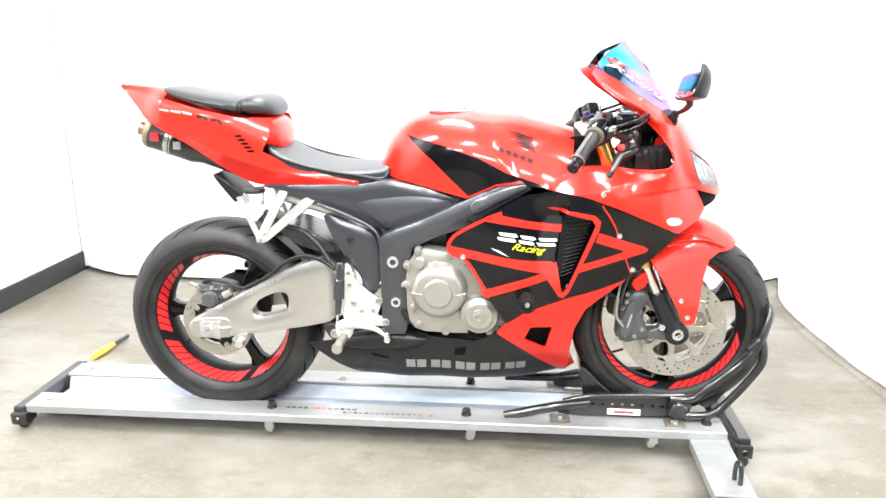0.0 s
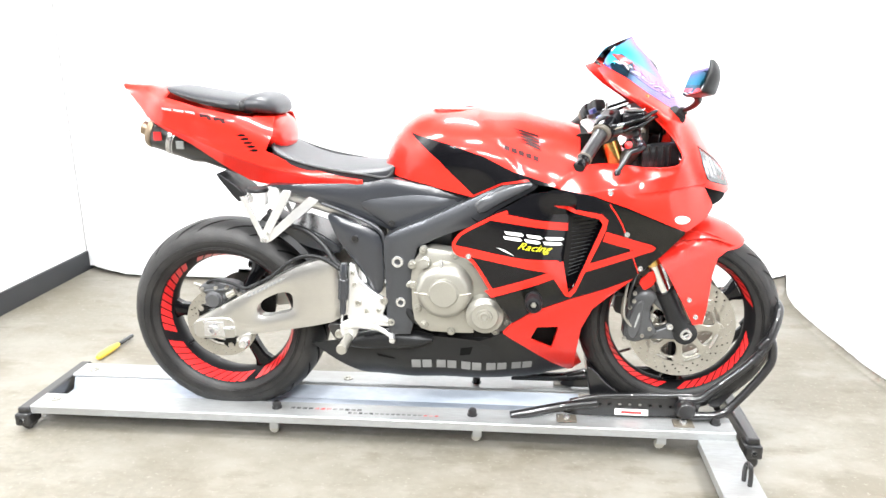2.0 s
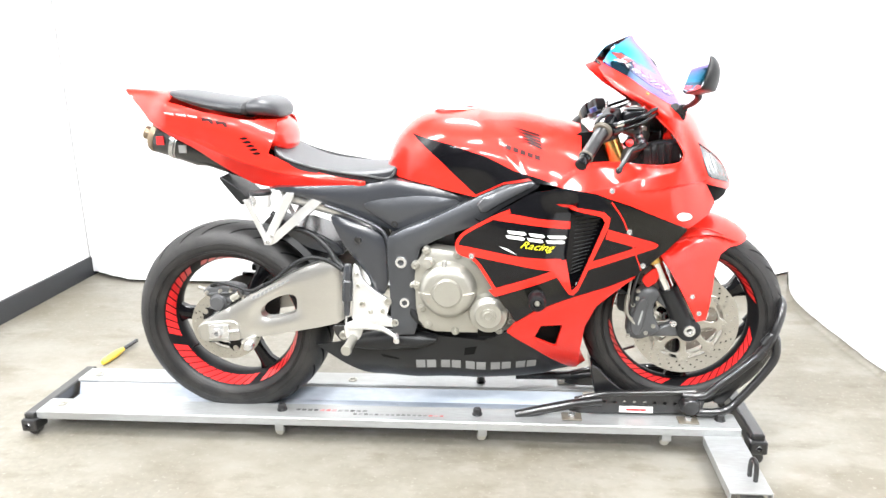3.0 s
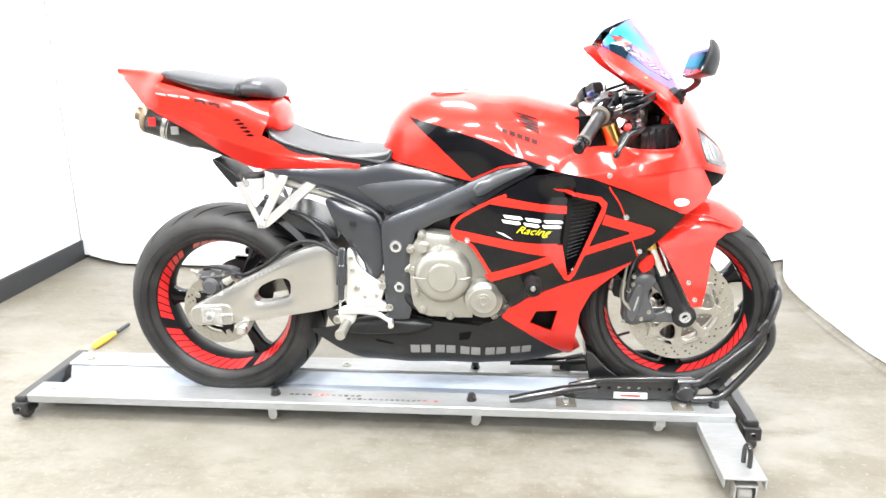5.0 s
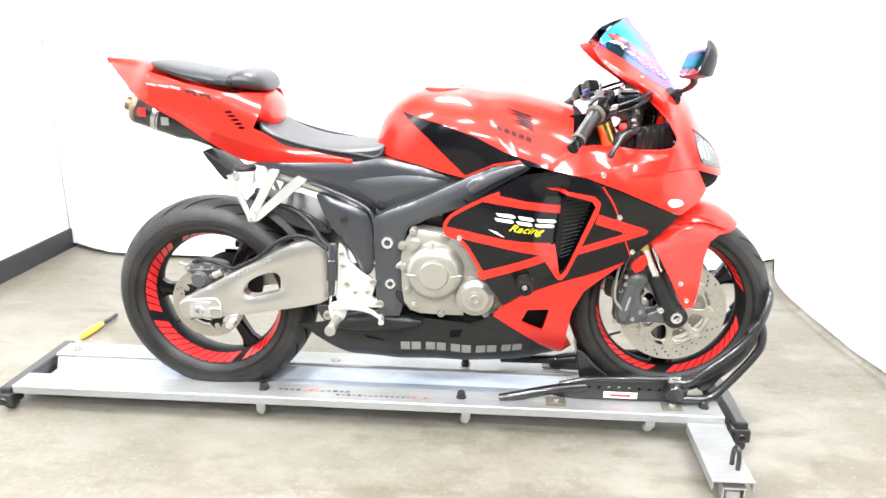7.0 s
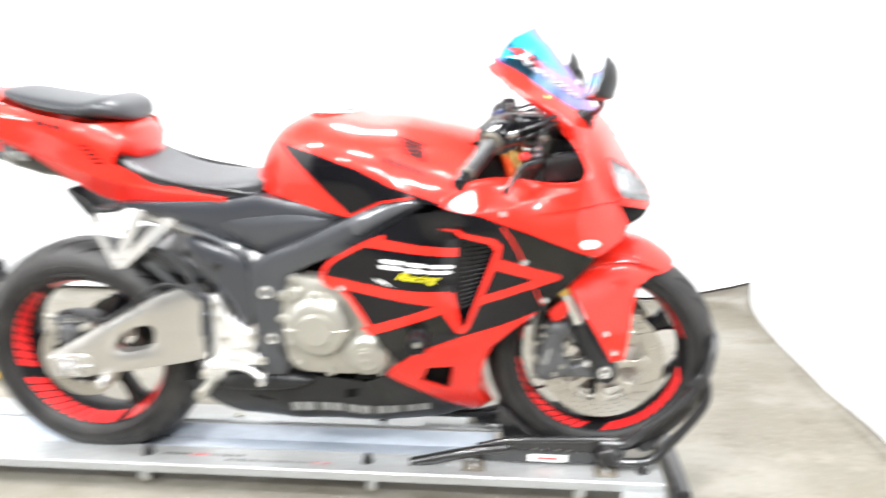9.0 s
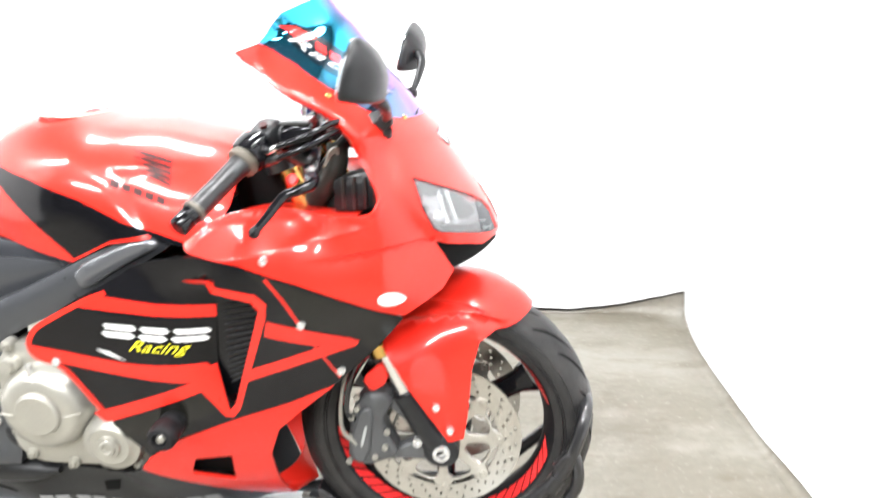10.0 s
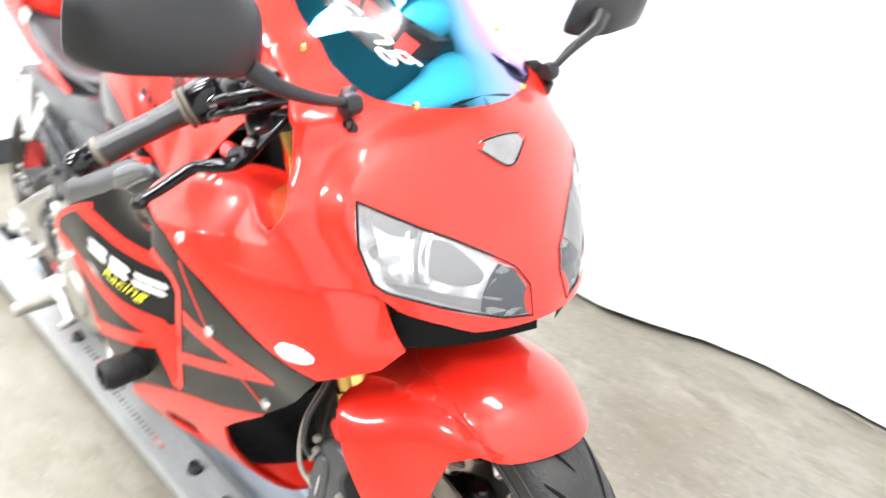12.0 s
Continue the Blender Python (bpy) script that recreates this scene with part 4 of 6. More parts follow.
true_normals(cowl, NOSE)
for s in (-1, 1):
    edge = [(x, z) for x, z in OPENING if 1.04 < x < 1.285 and z < 0.92]
    part("inner_shelf", rings([[(x, s * (NOSE(x, z) - 0.003 - q), z - 0.003 - 0.14 * q) for x, z in edge] for q in (0.0, 0.03, 0.06, 0.085)], closed=False, cap=False), RED, bike, "red inner ledge of the cowl", solid=0.003)
SCREEN_SEAM = [(1.211, 1.224), (1.250, 1.178), (1.291, 1.125), (1.331, 1.073), (1.370, 1.022)]
SCREEN_SEAM = COWL.crest(SCREEN_SEAM)
screen_ob = part("windscreen", skin([*SCREEN_SEAM, *closing((1.350, 1.025), SCREEN_SEAM[-1])[::-1], (1.324, 1.034), (1.293, 1.047), (1.245, 1.076), (1.181, 1.120), (1.122, 1.152), (1.136, 1.176), (1.153, 1.195), *closing((1.180, 1.209), SCREEN_SEAM[0])], NOSE, 0, step=0.010, soft=0, seam=SCREEN_SEAM, off=0.002), SCREEN, bike, "iridescent blue-violet windscreen", solid=0.003, angle=60)
true_normals(screen_ob, NOSE)
part("tinted_sheet", skin([*SCREEN_SEAM, *closing((1.350, 1.025), SCREEN_SEAM[-1])[::-1], (1.324, 1.034), (1.293, 1.047), (1.245, 1.076), (1.181, 1.120), (1.122, 1.152), (1.136, 1.176), (1.153, 1.195), *closing((1.180, 1.209), SCREEN_SEAM[0])], NOSE, 0, step=0.010, soft=0, seam=SCREEN_SEAM, off=-0.004), SMOKE, screen_ob, "dark smoked sheet under the film", angle=60)
SIDE = [(0.738, 0.684), (0.744, 0.713), (0.818, 0.765), (0.943, 0.828), (1.020, 0.839), (1.100, 0.825), (1.189, 0.794), (1.283, 0.753), (1.352, 0.722), (1.297, 0.655), (1.226, 0.590), (1.149, 0.562), (1.056, 0.536), (0.949, 0.499), (0.898, 0.464), (0.887, 0.486), (0.838, 0.563), (0.790, 0.645)]
DUCT = [(1.043, 0.772), (1.117, 0.766), (1.127, 0.752), (1.060, 0.570), (1.047, 0.560), (1.032, 0.640)]


def scooped(x, z):
    """The cowl surface with the side panel tucked in behind the duct."""
    edge = 1.044 if z > 0.64 else 1.044 + (0.64 - z) * 0.08
    u = max(0.0, min(1.0, (x - 0.93) / (edge - 0.93)))
    v = max(0.0, min(1.0, (0.815 - z) / 0.04)) * max(0.0, min(1.0, (z - 0.545) / 0.10))
    return COWL(x, z) - (0.042 * u ** 1.8 * v if x < edge + 0.001 else 0.0)


for s in (-1, 1):
    part("side_fairing", skin(SIDE, scooped, s, holes=[DUCT], soft=1, cut=0.06), GLOSS_BLACK, bike, "black side fairing with red stripes", solid=0.004)
    part("lower_fairing", skin([(0.872, 0.430), (0.898, 0.461), (0.949, 0.497), (1.056, 0.534), (1.149, 0.560), (1.226, 0.588), (1.160, 0.535), (1.118, 0.497), (1.092, 0.430), (1.086, 0.346), (1.086, 0.250), (1.088, 0.224), (1.010, 0.296), (0.938, 0.370)], COWL, s,
                               holes=[[(0.967, 0.446), (1.028, 0.443), (1.013, 0.360), (0.950, 0.403)]], soft=1, cut=0.05, step=0.012), RED, bike, "glossy red lower fairing", solid=0.006)
rows = []
for v in np.linspace(0, 1, 7):
    z = 0.220 + 0.115 * v
    w = COWL(1.087, z) + 0.002
    rows.append([(1.087 + 0.030 * (1 - (y / w) ** 2) - 0.030 * v, y, z + (0.020 - 0.055 * v) * (1 - abs(y / w) ** 1.5)) for y in np.linspace(-w, w, 17)])
part("chin_panel", rings(rows, closed=False, cap=False), RED, bike, "red chin between the lower fairings", solid=0.004, angle=60)

TANK = Field([(1.075, 0.980, 0), (0.965, 1.006, 0), (0.82, 1.023, 0), (0.69, 1.031, 0), (0.62, 1.012, 0), (0.56, 0.966, 0), (0.528, 0.915, 0), (0.512, 0.86, 0), (0.60, 0.90, 0.135), (0.70, 0.97, 0.150), (0.70, 0.87, 0.180), (0.80, 0.98, 0.160), (0.80, 0.88, 0.200), (0.80, 0.82, 0.195),
              (0.90, 0.96, 0.165), (0.90, 0.88, 0.205), (1.0, 0.92, 0.185), (1.0, 0.85, 0.215), (1.06, 0.90, 0.19), (0.58, 0.86, 0.120), (0.65, 0.83, 0.150)], 1e-3)
TANK_TOP = [(0.512, 0.86), (0.528, 0.915), (0.56, 0.966), (0.62, 1.012), (0.69, 1.031), (0.82, 1.023), (0.965, 1.006), (1.075, 0.980)]
TANK_TOP = TANK.crest(TANK_TOP)
def tank_press(x, z):
    """The knee facet sunk into the flank of the tank."""
    up = (0.966 - z) + 0.10 * max(0.0, 0.87 - x)
    back = (x - 0.835) * 0.83 + (z - 0.957) * 0.56
    down = 0.10 + (z - 0.87)
    return 0.007 * ease(up / 0.024) * ease(back / 0.030) * ease(down / 0.08) * ease((1.06 - x) / 0.08)


FLANK = Moulded(TANK, tank_press)
tank = part("fuel_tank", skin([*TANK_TOP, *closing((1.066, 0.900), TANK_TOP[-1])[::-1], (1.025, 0.830), (0.944, 0.852), (0.860, 0.840), (0.782, 0.802), (0.65, 0.828), (0.556, 0.843)], FLANK, 0, soft=0, step=0.0095, seam=TANK_TOP), RED, bike, "glossy red fuel tank with a black flash", solid=0.003, angle=60)
true_normals(tank, FLANK)

TAIL = Field([(-0.285, 1.096, 0), (-0.245, 1.094, 0), (-0.15, 1.089, 0), (-0.20, 1.092, 0), (-0.10, 1.086, 0), (0.05, 1.085, 0), (0.18, 1.055, 0), (0.215, 1.02, 0.06), (-0.25, 1.062, 0.045), (-0.18, 1.03, 0.085), (-0.11, 1.06, 0.115), (-0.05, 0.95, 0.105), (0.0, 1.02, 0.125), (0.05, 0.88, 0.105), (0.12, 0.83, 0.100), (0.10, 1.0, 0.130),
              (0.20, 0.98, 0.115), (0.20, 0.85, 0.125), (0.30, 0.84, 0.135), (0.40, 0.83, 0.145), (0.47, 0.83, 0.150), (0.20, 0.91, 0.135)])
TAIL_TOP = [(-0.285, 1.096), (-0.24, 1.094), (-0.20, 1.092), (-0.10, 1.086)]
TAIL_TOP = TAIL.crest(TAIL_TOP)
TAIL_EDGE = [(-0.30, 1.06), (-0.20, 1.018), (-0.10, 0.975), (0.0, 0.930), (0.10, 0.890), (0.20, 0.862), (0.32, 0.842), (0.47, 0.834)]
REAR_BODY = Moulded(TAIL, lambda x, z: 0.30 * max(0.0, height_on(TAIL_EDGE, x) - z) - 0.006 * math.exp(-abs(z - height_on(TAIL_EDGE, x)) / 0.012))
tail = part("tail_cowl", skin([*TAIL_TOP, (-0.11, 1.062), (-0.009, 1.033), (0.123, 1.008), (0.205, 1.006), (0.207, 0.960), (0.187, 0.914), (0.267, 0.875), (0.400, 0.846), (0.468, 0.838), (0.470, 0.827), (0.331, 0.806), (0.145, 0.812), (0.112, 0.819), (0.054, 0.851), (-0.052, 0.924), (-0.100, 0.956), (-0.18, 1.012), (-0.235, 1.056)],
                        REAR_BODY, 0, soft=0, step=0.010, seam=TAIL_TOP, more=[(x, height_on(TAIL_EDGE, x) + q) for x in np.arange(-0.2, 0.44, 0.009) for q in (-0.004, 0.0, 0.004)]), RED, bike, "glossy red tail cowl", solid=0.004, angle=60)
true_normals(tail, REAR_BODY)
part("tail_bridge", loft([(0.140, 0.968, 0.050, 0.130, 0), (0.180, 0.962, 0.053, 0.126, 0), (0.206, 0.955, 0.049, 0.110, 0), (0.222, 0.946, 0.038, 0.084, 0), (0.232, 0.938, 0.012, 0.03, 0)], power=2.2), RED, bike)
part("passenger_seat", loft([(-0.130, 1.084, 0.005, 0.05, 0), (-0.10, 1.078, 0.011, 0.092, 0), (-0.02, 1.058, 0.018, 0.116, 0), (0.06, 1.044, 0.021, 0.122, 0), (0.112, 1.037, 0.022, 0.122, 0), (0.118, 1.037, 0.016, 0.116, 0)], power=2.8), SEAT, bike, "black padded passenger seat")
part("seat_front_pad", loft([(0.124, 1.036, 0.016, 0.110, 0), (0.130, 1.040, 0.027, 0.122, 0), (0.160, 1.041, 0.030, 0.119, 0), (0.188, 1.035, 0.027, 0.105, 0), (0.206, 1.026, 0.018, 0.080, 0), (0.213, 1.019, 0.006, 0.045, 0)], power=2.6), SEAT, bike, "black domed front of the passenger seat")
part("seat_strap", loft([(0.112, 1.037, 0.022, 0.1215, 0), (0.116, 1.037, 0.0255, 0.1245, 0), (0.124, 1.037, 0.0265, 0.1250, 0), (0.129, 1.038, 0.025, 0.1225, 0)], power=2.8), PLASTIC, bike)
part("rider_seat", loft([(0.196, 0.922, 0.010, 0.100, 0), (0.205, 0.908, 0.022, 0.122, 0), (0.230, 0.892, 0.022, 0.130, 0), (0.27, 0.874, 0.020, 0.134, 0), (0.33, 0.858, 0.018, 0.136, 0), (0.41, 0.846, 0.020, 0.134, 0), (0.47, 0.842, 0.024, 0.126, 0), (0.52, 0.842, 0.026, 0.112, 0), (0.55, 0.850, 0.026, 0.094, 0), (0.565, 0.862, 0.016, 0.07, 0)], power=3.6), SEAT, bike, "black vinyl rider seat")
for s in (-1, 1):
    part("seat_piping", tube([(0.199, s * 0.092, 0.934), (0.206, s * 0.118, 0.917), (0.232, s * 0.131, 0.901), (0.270, s * 0.135, 0.887), (0.330, s * 0.1375, 0.871), (0.41, s * 0.136, 0.857), (0.47, s * 0.129, 0.848), (0.52, s * 0.118, 0.838), (0.542, s * 0.106, 0.846), (0.550, s * 0.095, 0.866)], 0.0048, 8), PLASTIC, bike)

# ---- motorcycle: chassis ----
for s in (-1, 1):
    part("seat_side_cover", plate([(0.184, 0.818), (0.474, 0.828), (0.555, 0.842), (0.780, 0.797), (0.757, 0.772), (0.640, 0.728), (0.554, 0.689), (0.521, 0.703), (0.390, 0.751), (0.242, 0.803)], s * 0.148, s * 0.11, crown=0.008, reach=0.014, cut=0.08), GREY_PLASTIC, bike, "dark grey plastic side cover", bevel=0.004)
    part("frame_spar", plate([(0.757, 0.787), (0.820, 0.818), (0.890, 0.847), (0.944, 0.856), (0.960, 0.833), (0.860, 0.775), (0.784, 0.724), (0.690, 0.690), (0.622, 0.653), (0.612, 0.397), (0.540, 0.394), (0.534, 0.684), (0.578, 0.708), (0.670, 0.745)], s * 0.202, s * 0.13, crown=0.008, reach=0.009, cut=0.10), FRAME, bike, "dark grey cast frame spar", bevel=0.006)
    part("pivot_plate", plate([(0.370, 0.740), (0.384, 0.744), (0.484, 0.707), (0.513, 0.690), (0.527, 0.660), (0.530, 0.560), (0.520, 0.512), (0.486, 0.510), (0.476, 0.560), (0.450, 0.598), (0.418, 0.641), (0.389, 0.690)], s * 0.182, s * 0.15, crown=0.008, reach=0.010, cut=0.12), GREY_PLASTIC, bike, "dark grey pivot cover", bevel=0.004)
    part("pivot_edge", tube([(0.352, s * 0.165, 0.770), (0.430, s * 0.172, 0.744), (0.508, s * 0.178, 0.708), (0.533, s * 0.180, 0.668), (0.535, s * 0.180, 0.600)], 0.005, 10), FRAME, bike, "silver tube edge beside the pivot cover")
    part("swingarm", plate([(-0.074, 0.385), (-0.055, 0.402), (0.141, 0.510), (0.265, 0.576), (0.360, 0.606), (0.388, 0.581), (0.392, 0.422), (0.353, 0.399), (0.096, 0.351), (-0.048, 0.335), (-0.074, 0.347)], s * 0.148, s * 0.112, crown=0.010, reach=0.018,
                           holes=[[(0.130, 0.446), (0.160, 0.474), (0.212, 0.496), (0.246, 0.490), (0.243, 0.440), (0.228, 0.430), (0.150, 0.411), (0.130, 0.425)]]), ALU, bike, "brushed aluminium swingarm with an oval opening", bevel=0.010)
BELLY = Field([(0.600, 0.300, 0.174), (0.600, 0.385, 0.168), (0.600, 0.235, 0.125), (0.45, 0.187, 0), (0.543, 0.187, 0), (0.63, 0.188, 0), (0.728, 0.190, 0), (0.82, 0.192, 0), (0.910, 0.195, 0), (0.98, 0.201, 0), (0.356, 0.190, 0), (0.281, 0.205, 0), (0.250, 0.238, 0.030), (0.285, 0.300, 0.085), (0.395, 0.340, 0.130), (0.400, 0.260, 0.110), (0.800, 0.370, 0.190), (0.800, 0.290, 0.176),
               *[(x, z, COWL(x, z)) for x, z in ((0.872, 0.430), (0.938, 0.370), (1.010, 0.296), (1.060, 0.246))]])
BELLY_SEAM = BELLY.crest([(0.281, 0.205), (0.356, 0.190), (0.543, 0.187), (0.728, 0.190), (0.910, 0.194), (1.02, 0.205)])
part("belly_pan", skin([(0.276, 0.306), (0.335, 0.272), (0.395, 0.238), (0.445, 0.205), *[p for p in BELLY_SEAM if p[0] > 0.47], (1.075, 0.232), (1.010, 0.295), (0.938, 0.369), (0.872, 0.428), (0.806, 0.380), (0.672, 0.386), (0.537, 0.392), (0.395, 0.345), (0.300, 0.314)], BELLY, 0, soft=0, step=0.016, seam=BELLY_SEAM), PLASTIC, bike, "matt black belly pan", solid=0.004, angle=60)
part("engine_block", join(box(0.60, 0.88, -0.17, 0.17, 0.40, 0.62), box(0.72, 0.93, -0.15, 0.15, 0.60, 0.80)), DARK, bike, "dark engine block", smooth=False, bevel=0.01)
part("engine_cover", plate([(0.612, 0.609), (0.648, 0.662), (0.740, 0.650), (0.787, 0.648), (0.835, 0.570), (0.872, 0.505), (0.899, 0.460), (0.874, 0.417), (0.760, 0.412), (0.644, 0.415), (0.615, 0.457)], -0.216, -0.16, crown=0.008, reach=0.02), CAST, bike, "cast aluminium engine cover", bevel=0.008)
part("clutch_cover", lathe([(0, -0.268), (0.040, -0.268), (0.042, -0.263), (0.060, -0.262), (0.072, -0.254), (0.080, -0.236), (0.083, -0.20)], 48, (0.708, 0, 0.545)), CAST, bike, "round cast clutch cover")
part("stator_cap", lathe([(0, -0.258), (0.012, -0.258), (0.014, -0.262), (0.020, -0.262), (0.022, -0.257), (0.036, -0.257), (0.040, -0.252), (0.052, -0.248), (0.056, -0.236), (0.058, -0.20)], 40, (0.822, 0, 0.479)), CAST, bike, "round cast side cap")
part("fork_leg", tube([(1.133, -0.107, 0.985), (1.2915, -0.107, 0.615)], 0.026, 20), GOLD, bike, "gold fork tube")
part("fork_leg", tube([(1.133, 0.107, 0.985), (1.2915, 0.107, 0.615)], 0.026, 20), GOLD, bike, "gold fork tube")
for s in (-1, 1):
    part("fork_stanchion", tube([(1.289, s * 0.107, 0.62), (1.350, s * 0.107, 0.478)], 0.0205, 20), CHROME, bike, "chromed fork stanchion")
    part("fork_lower", tube([(1.332, s * 0.107, 0.520), (1.392, s * 0.105, 0.395)], 0.029, 20), PLASTIC, bike, "black fork bottom")
FENDER = Field([(1.300, 0.675, 0), (1.340, 0.703, 0), (1.390, 0.719, 0), (1.440, 0.722, 0), (1.490, 0.712, 0), (1.530, 0.692, 0), (1.558, 0.670, 0), (1.570, 0.655, 0), (1.471, 0.675, 0.097), (1.400, 0.672, 0.105), (1.530, 0.662, 0.068), (1.350, 0.640, 0.130),
                (1.307, 0.627, 0.150), (1.500, 0.645, 0.100), (1.400, 0.580, 0.138), (1.430, 0.500, 0.138), (1.420, 0.440, 0.138), (1.450, 0.600, 0.122)])
FENDER_TOP = [(1.300, 0.675), (1.340, 0.703), (1.390, 0.719), (1.440, 0.722), (1.490, 0.712), (1.530, 0.692), (1.558, 0.670), (1.568, 0.656)]
FENDER_TOP = FENDER.crest(FENDER_TOP)
SHELF = [(1.29, 0.640), (1.310, 0.652), (1.350, 0.664), (1.400, 0.672), (1.440, 0.674), (1.471, 0.670), (1.510, 0.655), (1.57, 0.64)]
RIDGE = [(1.29, 0.700), (1.340, 0.690), (1.390, 0.692), (1.440, 0.688), (1.480, 0.674), (1.52, 0.655)]


def fender_press(x, z):
    """The two edges pressed into the mudguard."""
    d, e = height_on(SHELF, x) - z, height_on(RIDGE, x) - z
    step = 0.018 * ease((d + 0.002) / 0.006) * math.exp(-max(0.0, d) / 0.040) * ease((x - 1.29) / 0.04) * ease((1.53 - x) / 0.04)
    groove = 0.011 * ease((e + 0.002) / 0.006) * math.exp(-max(0.0, e) / 0.010) * ease((x - 1.31) / 0.04) * ease((1.50 - x) / 0.04)
    return step + groove


GUARD = Moulded(FENDER, fender_press)
fender = part("front_fender", skin([*FENDER_TOP, *closing((1.545, 0.648), FENDER_TOP[-1])[::-1], (1.535, 0.645), (1.500, 0.640), (1.470, 0.622), (1.456, 0.570), (1.448, 0.480), (1.440, 0.432), (1.412, 0.430), (1.375, 0.500), (1.325, 0.590), (1.298, 0.628)], GUARD, 0, soft=0, step=0.010, seam=FENDER_TOP, more=[(x, height_on(line, x) + q) for line in (SHELF, RIDGE) for x in np.arange(1.31, 1.52, 0.008) for q in (-0.003, 0.0, 0.003)]), RED, bike, "glossy red front mudguard", solid=0.003, angle=60)
true_normals(fender, GUARD)

# ---- motorcycle: graphics ----
def decal(name, outline, field, mat, label="", off=0.0015, soft=0, sides=(-1, 1), step=0.02, parent=None, cut=0.2):
    for s in sides:
        part(name, skin(outline, field, s, soft=soft, step=step, off=off, cut=cut), mat, parent or bike, label)


def band(pts, width):
    """The outline of a band of even width along a line in (x, z)."""
    line = [(p.x, p.y) for p in smooth_line([(x, z, 0) for x, z in pts], 6)]
    left, right = [], []
    for i, (x, z) in enumerate(line):
        x0, z0 = line[max(i - 1, 0)]
        x1, z1 = line[min(i + 1, len(line) - 1)]
        d = math.hypot(x1 - x0, z1 - z0) or 1
        nx, nz = -(z1 - z0) / d, (x1 - x0) / d
        left.append((x + nx * width / 2, z + nz * width / 2))
        right.append((x - nx * width / 2, z - nz * width / 2))
    return left + right[::-1]


def lettering(text, field, x, z, height, tilt, slant, mat, name="lettering", off=0.003, length=0.1, parent=None):
    """Words laid on a side surface, read from the right-hand side."""
    c = bpy.data.curves.new("text", "FONT")
    c.body, c.size, c.resolution_u = text, 1.0, 2
    o = new("text", c)
    me = bpy.data.meshes.new_from_object(o)
    bpy.data.objects.remove(o)
    bpy.data.curves.remove(c)
    bm = bmesh.new()
    bm.from_mesh(me)
    bpy.data.meshes.remove(me)
    bmesh.ops.triangulate(bm, faces=bm.faces)
    stretch = length / (max(v.co.x for v in bm.verts) * height)
    ct, st = math.cos(radians(tilt)), math.sin(radians(tilt))
    for v in bm.verts:
        u, w = (v.co.x + slant * v.co.y) * height * stretch, v.co.y * height
        px, pz = x + u * ct - w * st, z + u * st + w * ct
        v.co = (px, -(field(px, pz) + off), pz)
    return part(name, bm, mat, parent or bike, smooth=False)


STRIPES = [[(0.836, 0.760), (0.870, 0.777), (0.954, 0.759), (1.041, 0.745), (1.040, 0.724), (0.940, 0.742)],
           [(0.738, 0.692), (0.743, 0.667), (0.867, 0.641), (0.998, 0.612), (1.031, 0.630), (1.016, 0.644), (0.897, 0.659)],
           [(0.822, 0.563), (1.013, 0.620), (1.030, 0.602), (0.841, 0.543)],
           ]
STRIPES += [[(1.000, 0.797), (1.020, 0.796), (1.123, 0.780), (1.140, 0.764), (1.136, 0.737), (1.067, 0.557), (1.053, 0.540), (1.042, 0.548), (1.062, 0.572), (1.127, 0.752), (1.117, 0.767), (1.012, 0.790)],
           [(0.985, 0.628), (1.031, 0.640), (1.046, 0.562), (1.053, 0.541), (1.040, 0.545)],
           [(1.137, 0.733), (1.187, 0.717), (1.262, 0.690), (1.276, 0.680), (1.270, 0.670), (1.187, 0.647), (1.097, 0.619), (1.082, 0.612), (1.090, 0.634), (1.103, 0.643), (1.215, 0.678), (1.130, 0.706)],
           band([(0.840, 0.566), (0.790, 0.645), (0.748, 0.668), (0.739, 0.690), (0.748, 0.711), (0.770, 0.730), (0.840, 0.767), (0.880, 0.782)], 0.009),
           band([(1.142, 0.806), (1.176, 0.753), (1.213, 0.661), (1.236, 0.604)], 0.0035)]
for s in STRIPES:
    decal("stripe", s, scooped, RED, "glossy red stripe", off=0.0009)
decal("lower_flash", [(0.900, 0.505), (0.960, 0.530), (1.035, 0.560), (1.030, 0.600), (0.850, 0.540), (0.868, 0.510)], scooped, CHARCOAL, off=0.0005)
decal("charcoal_flash", [(1.110, 0.820), (1.189, 0.791), (1.283, 0.750), (1.346, 0.722), (1.297, 0.658), (1.280, 0.668), (1.282, 0.686), (1.190, 0.722), (1.165, 0.770)], scooped, CHARCOAL, off=0.0005)
# the model mark: slanted white shapes
for x0, w, z0 in ((0.868, 0.054, 0.722), (0.925, 0.046, 0.713), (0.974, 0.056, 0.704)):
    for dx, dz in ((0.004, 0.0), (0.0, -0.013)):
        decal("white_mark", [(x0 + dx, z0 + 0.010 + dz), (x0 + dx + w - 0.008, z0 + 0.004 + dz), (x0 + dx + w - 0.002, z0 - 0.003 + dz), (x0 + dx + w - 0.010, z0 - 0.005 + dz), (x0 + dx + 0.006, z0 + 0.001 + dz)], scooped, WHITE_DECAL, off=0.003)
decal("white_sliver", [(0.852, 0.688), (0.875, 0.681), (0.900, 0.664), (0.872, 0.676)], scooped, WHITE_DECAL, off=0.003)
lettering("Racing", scooped, 0.905, 0.684, 0.027, -9, 0.5, YELLOW, off=0.003, length=0.088)
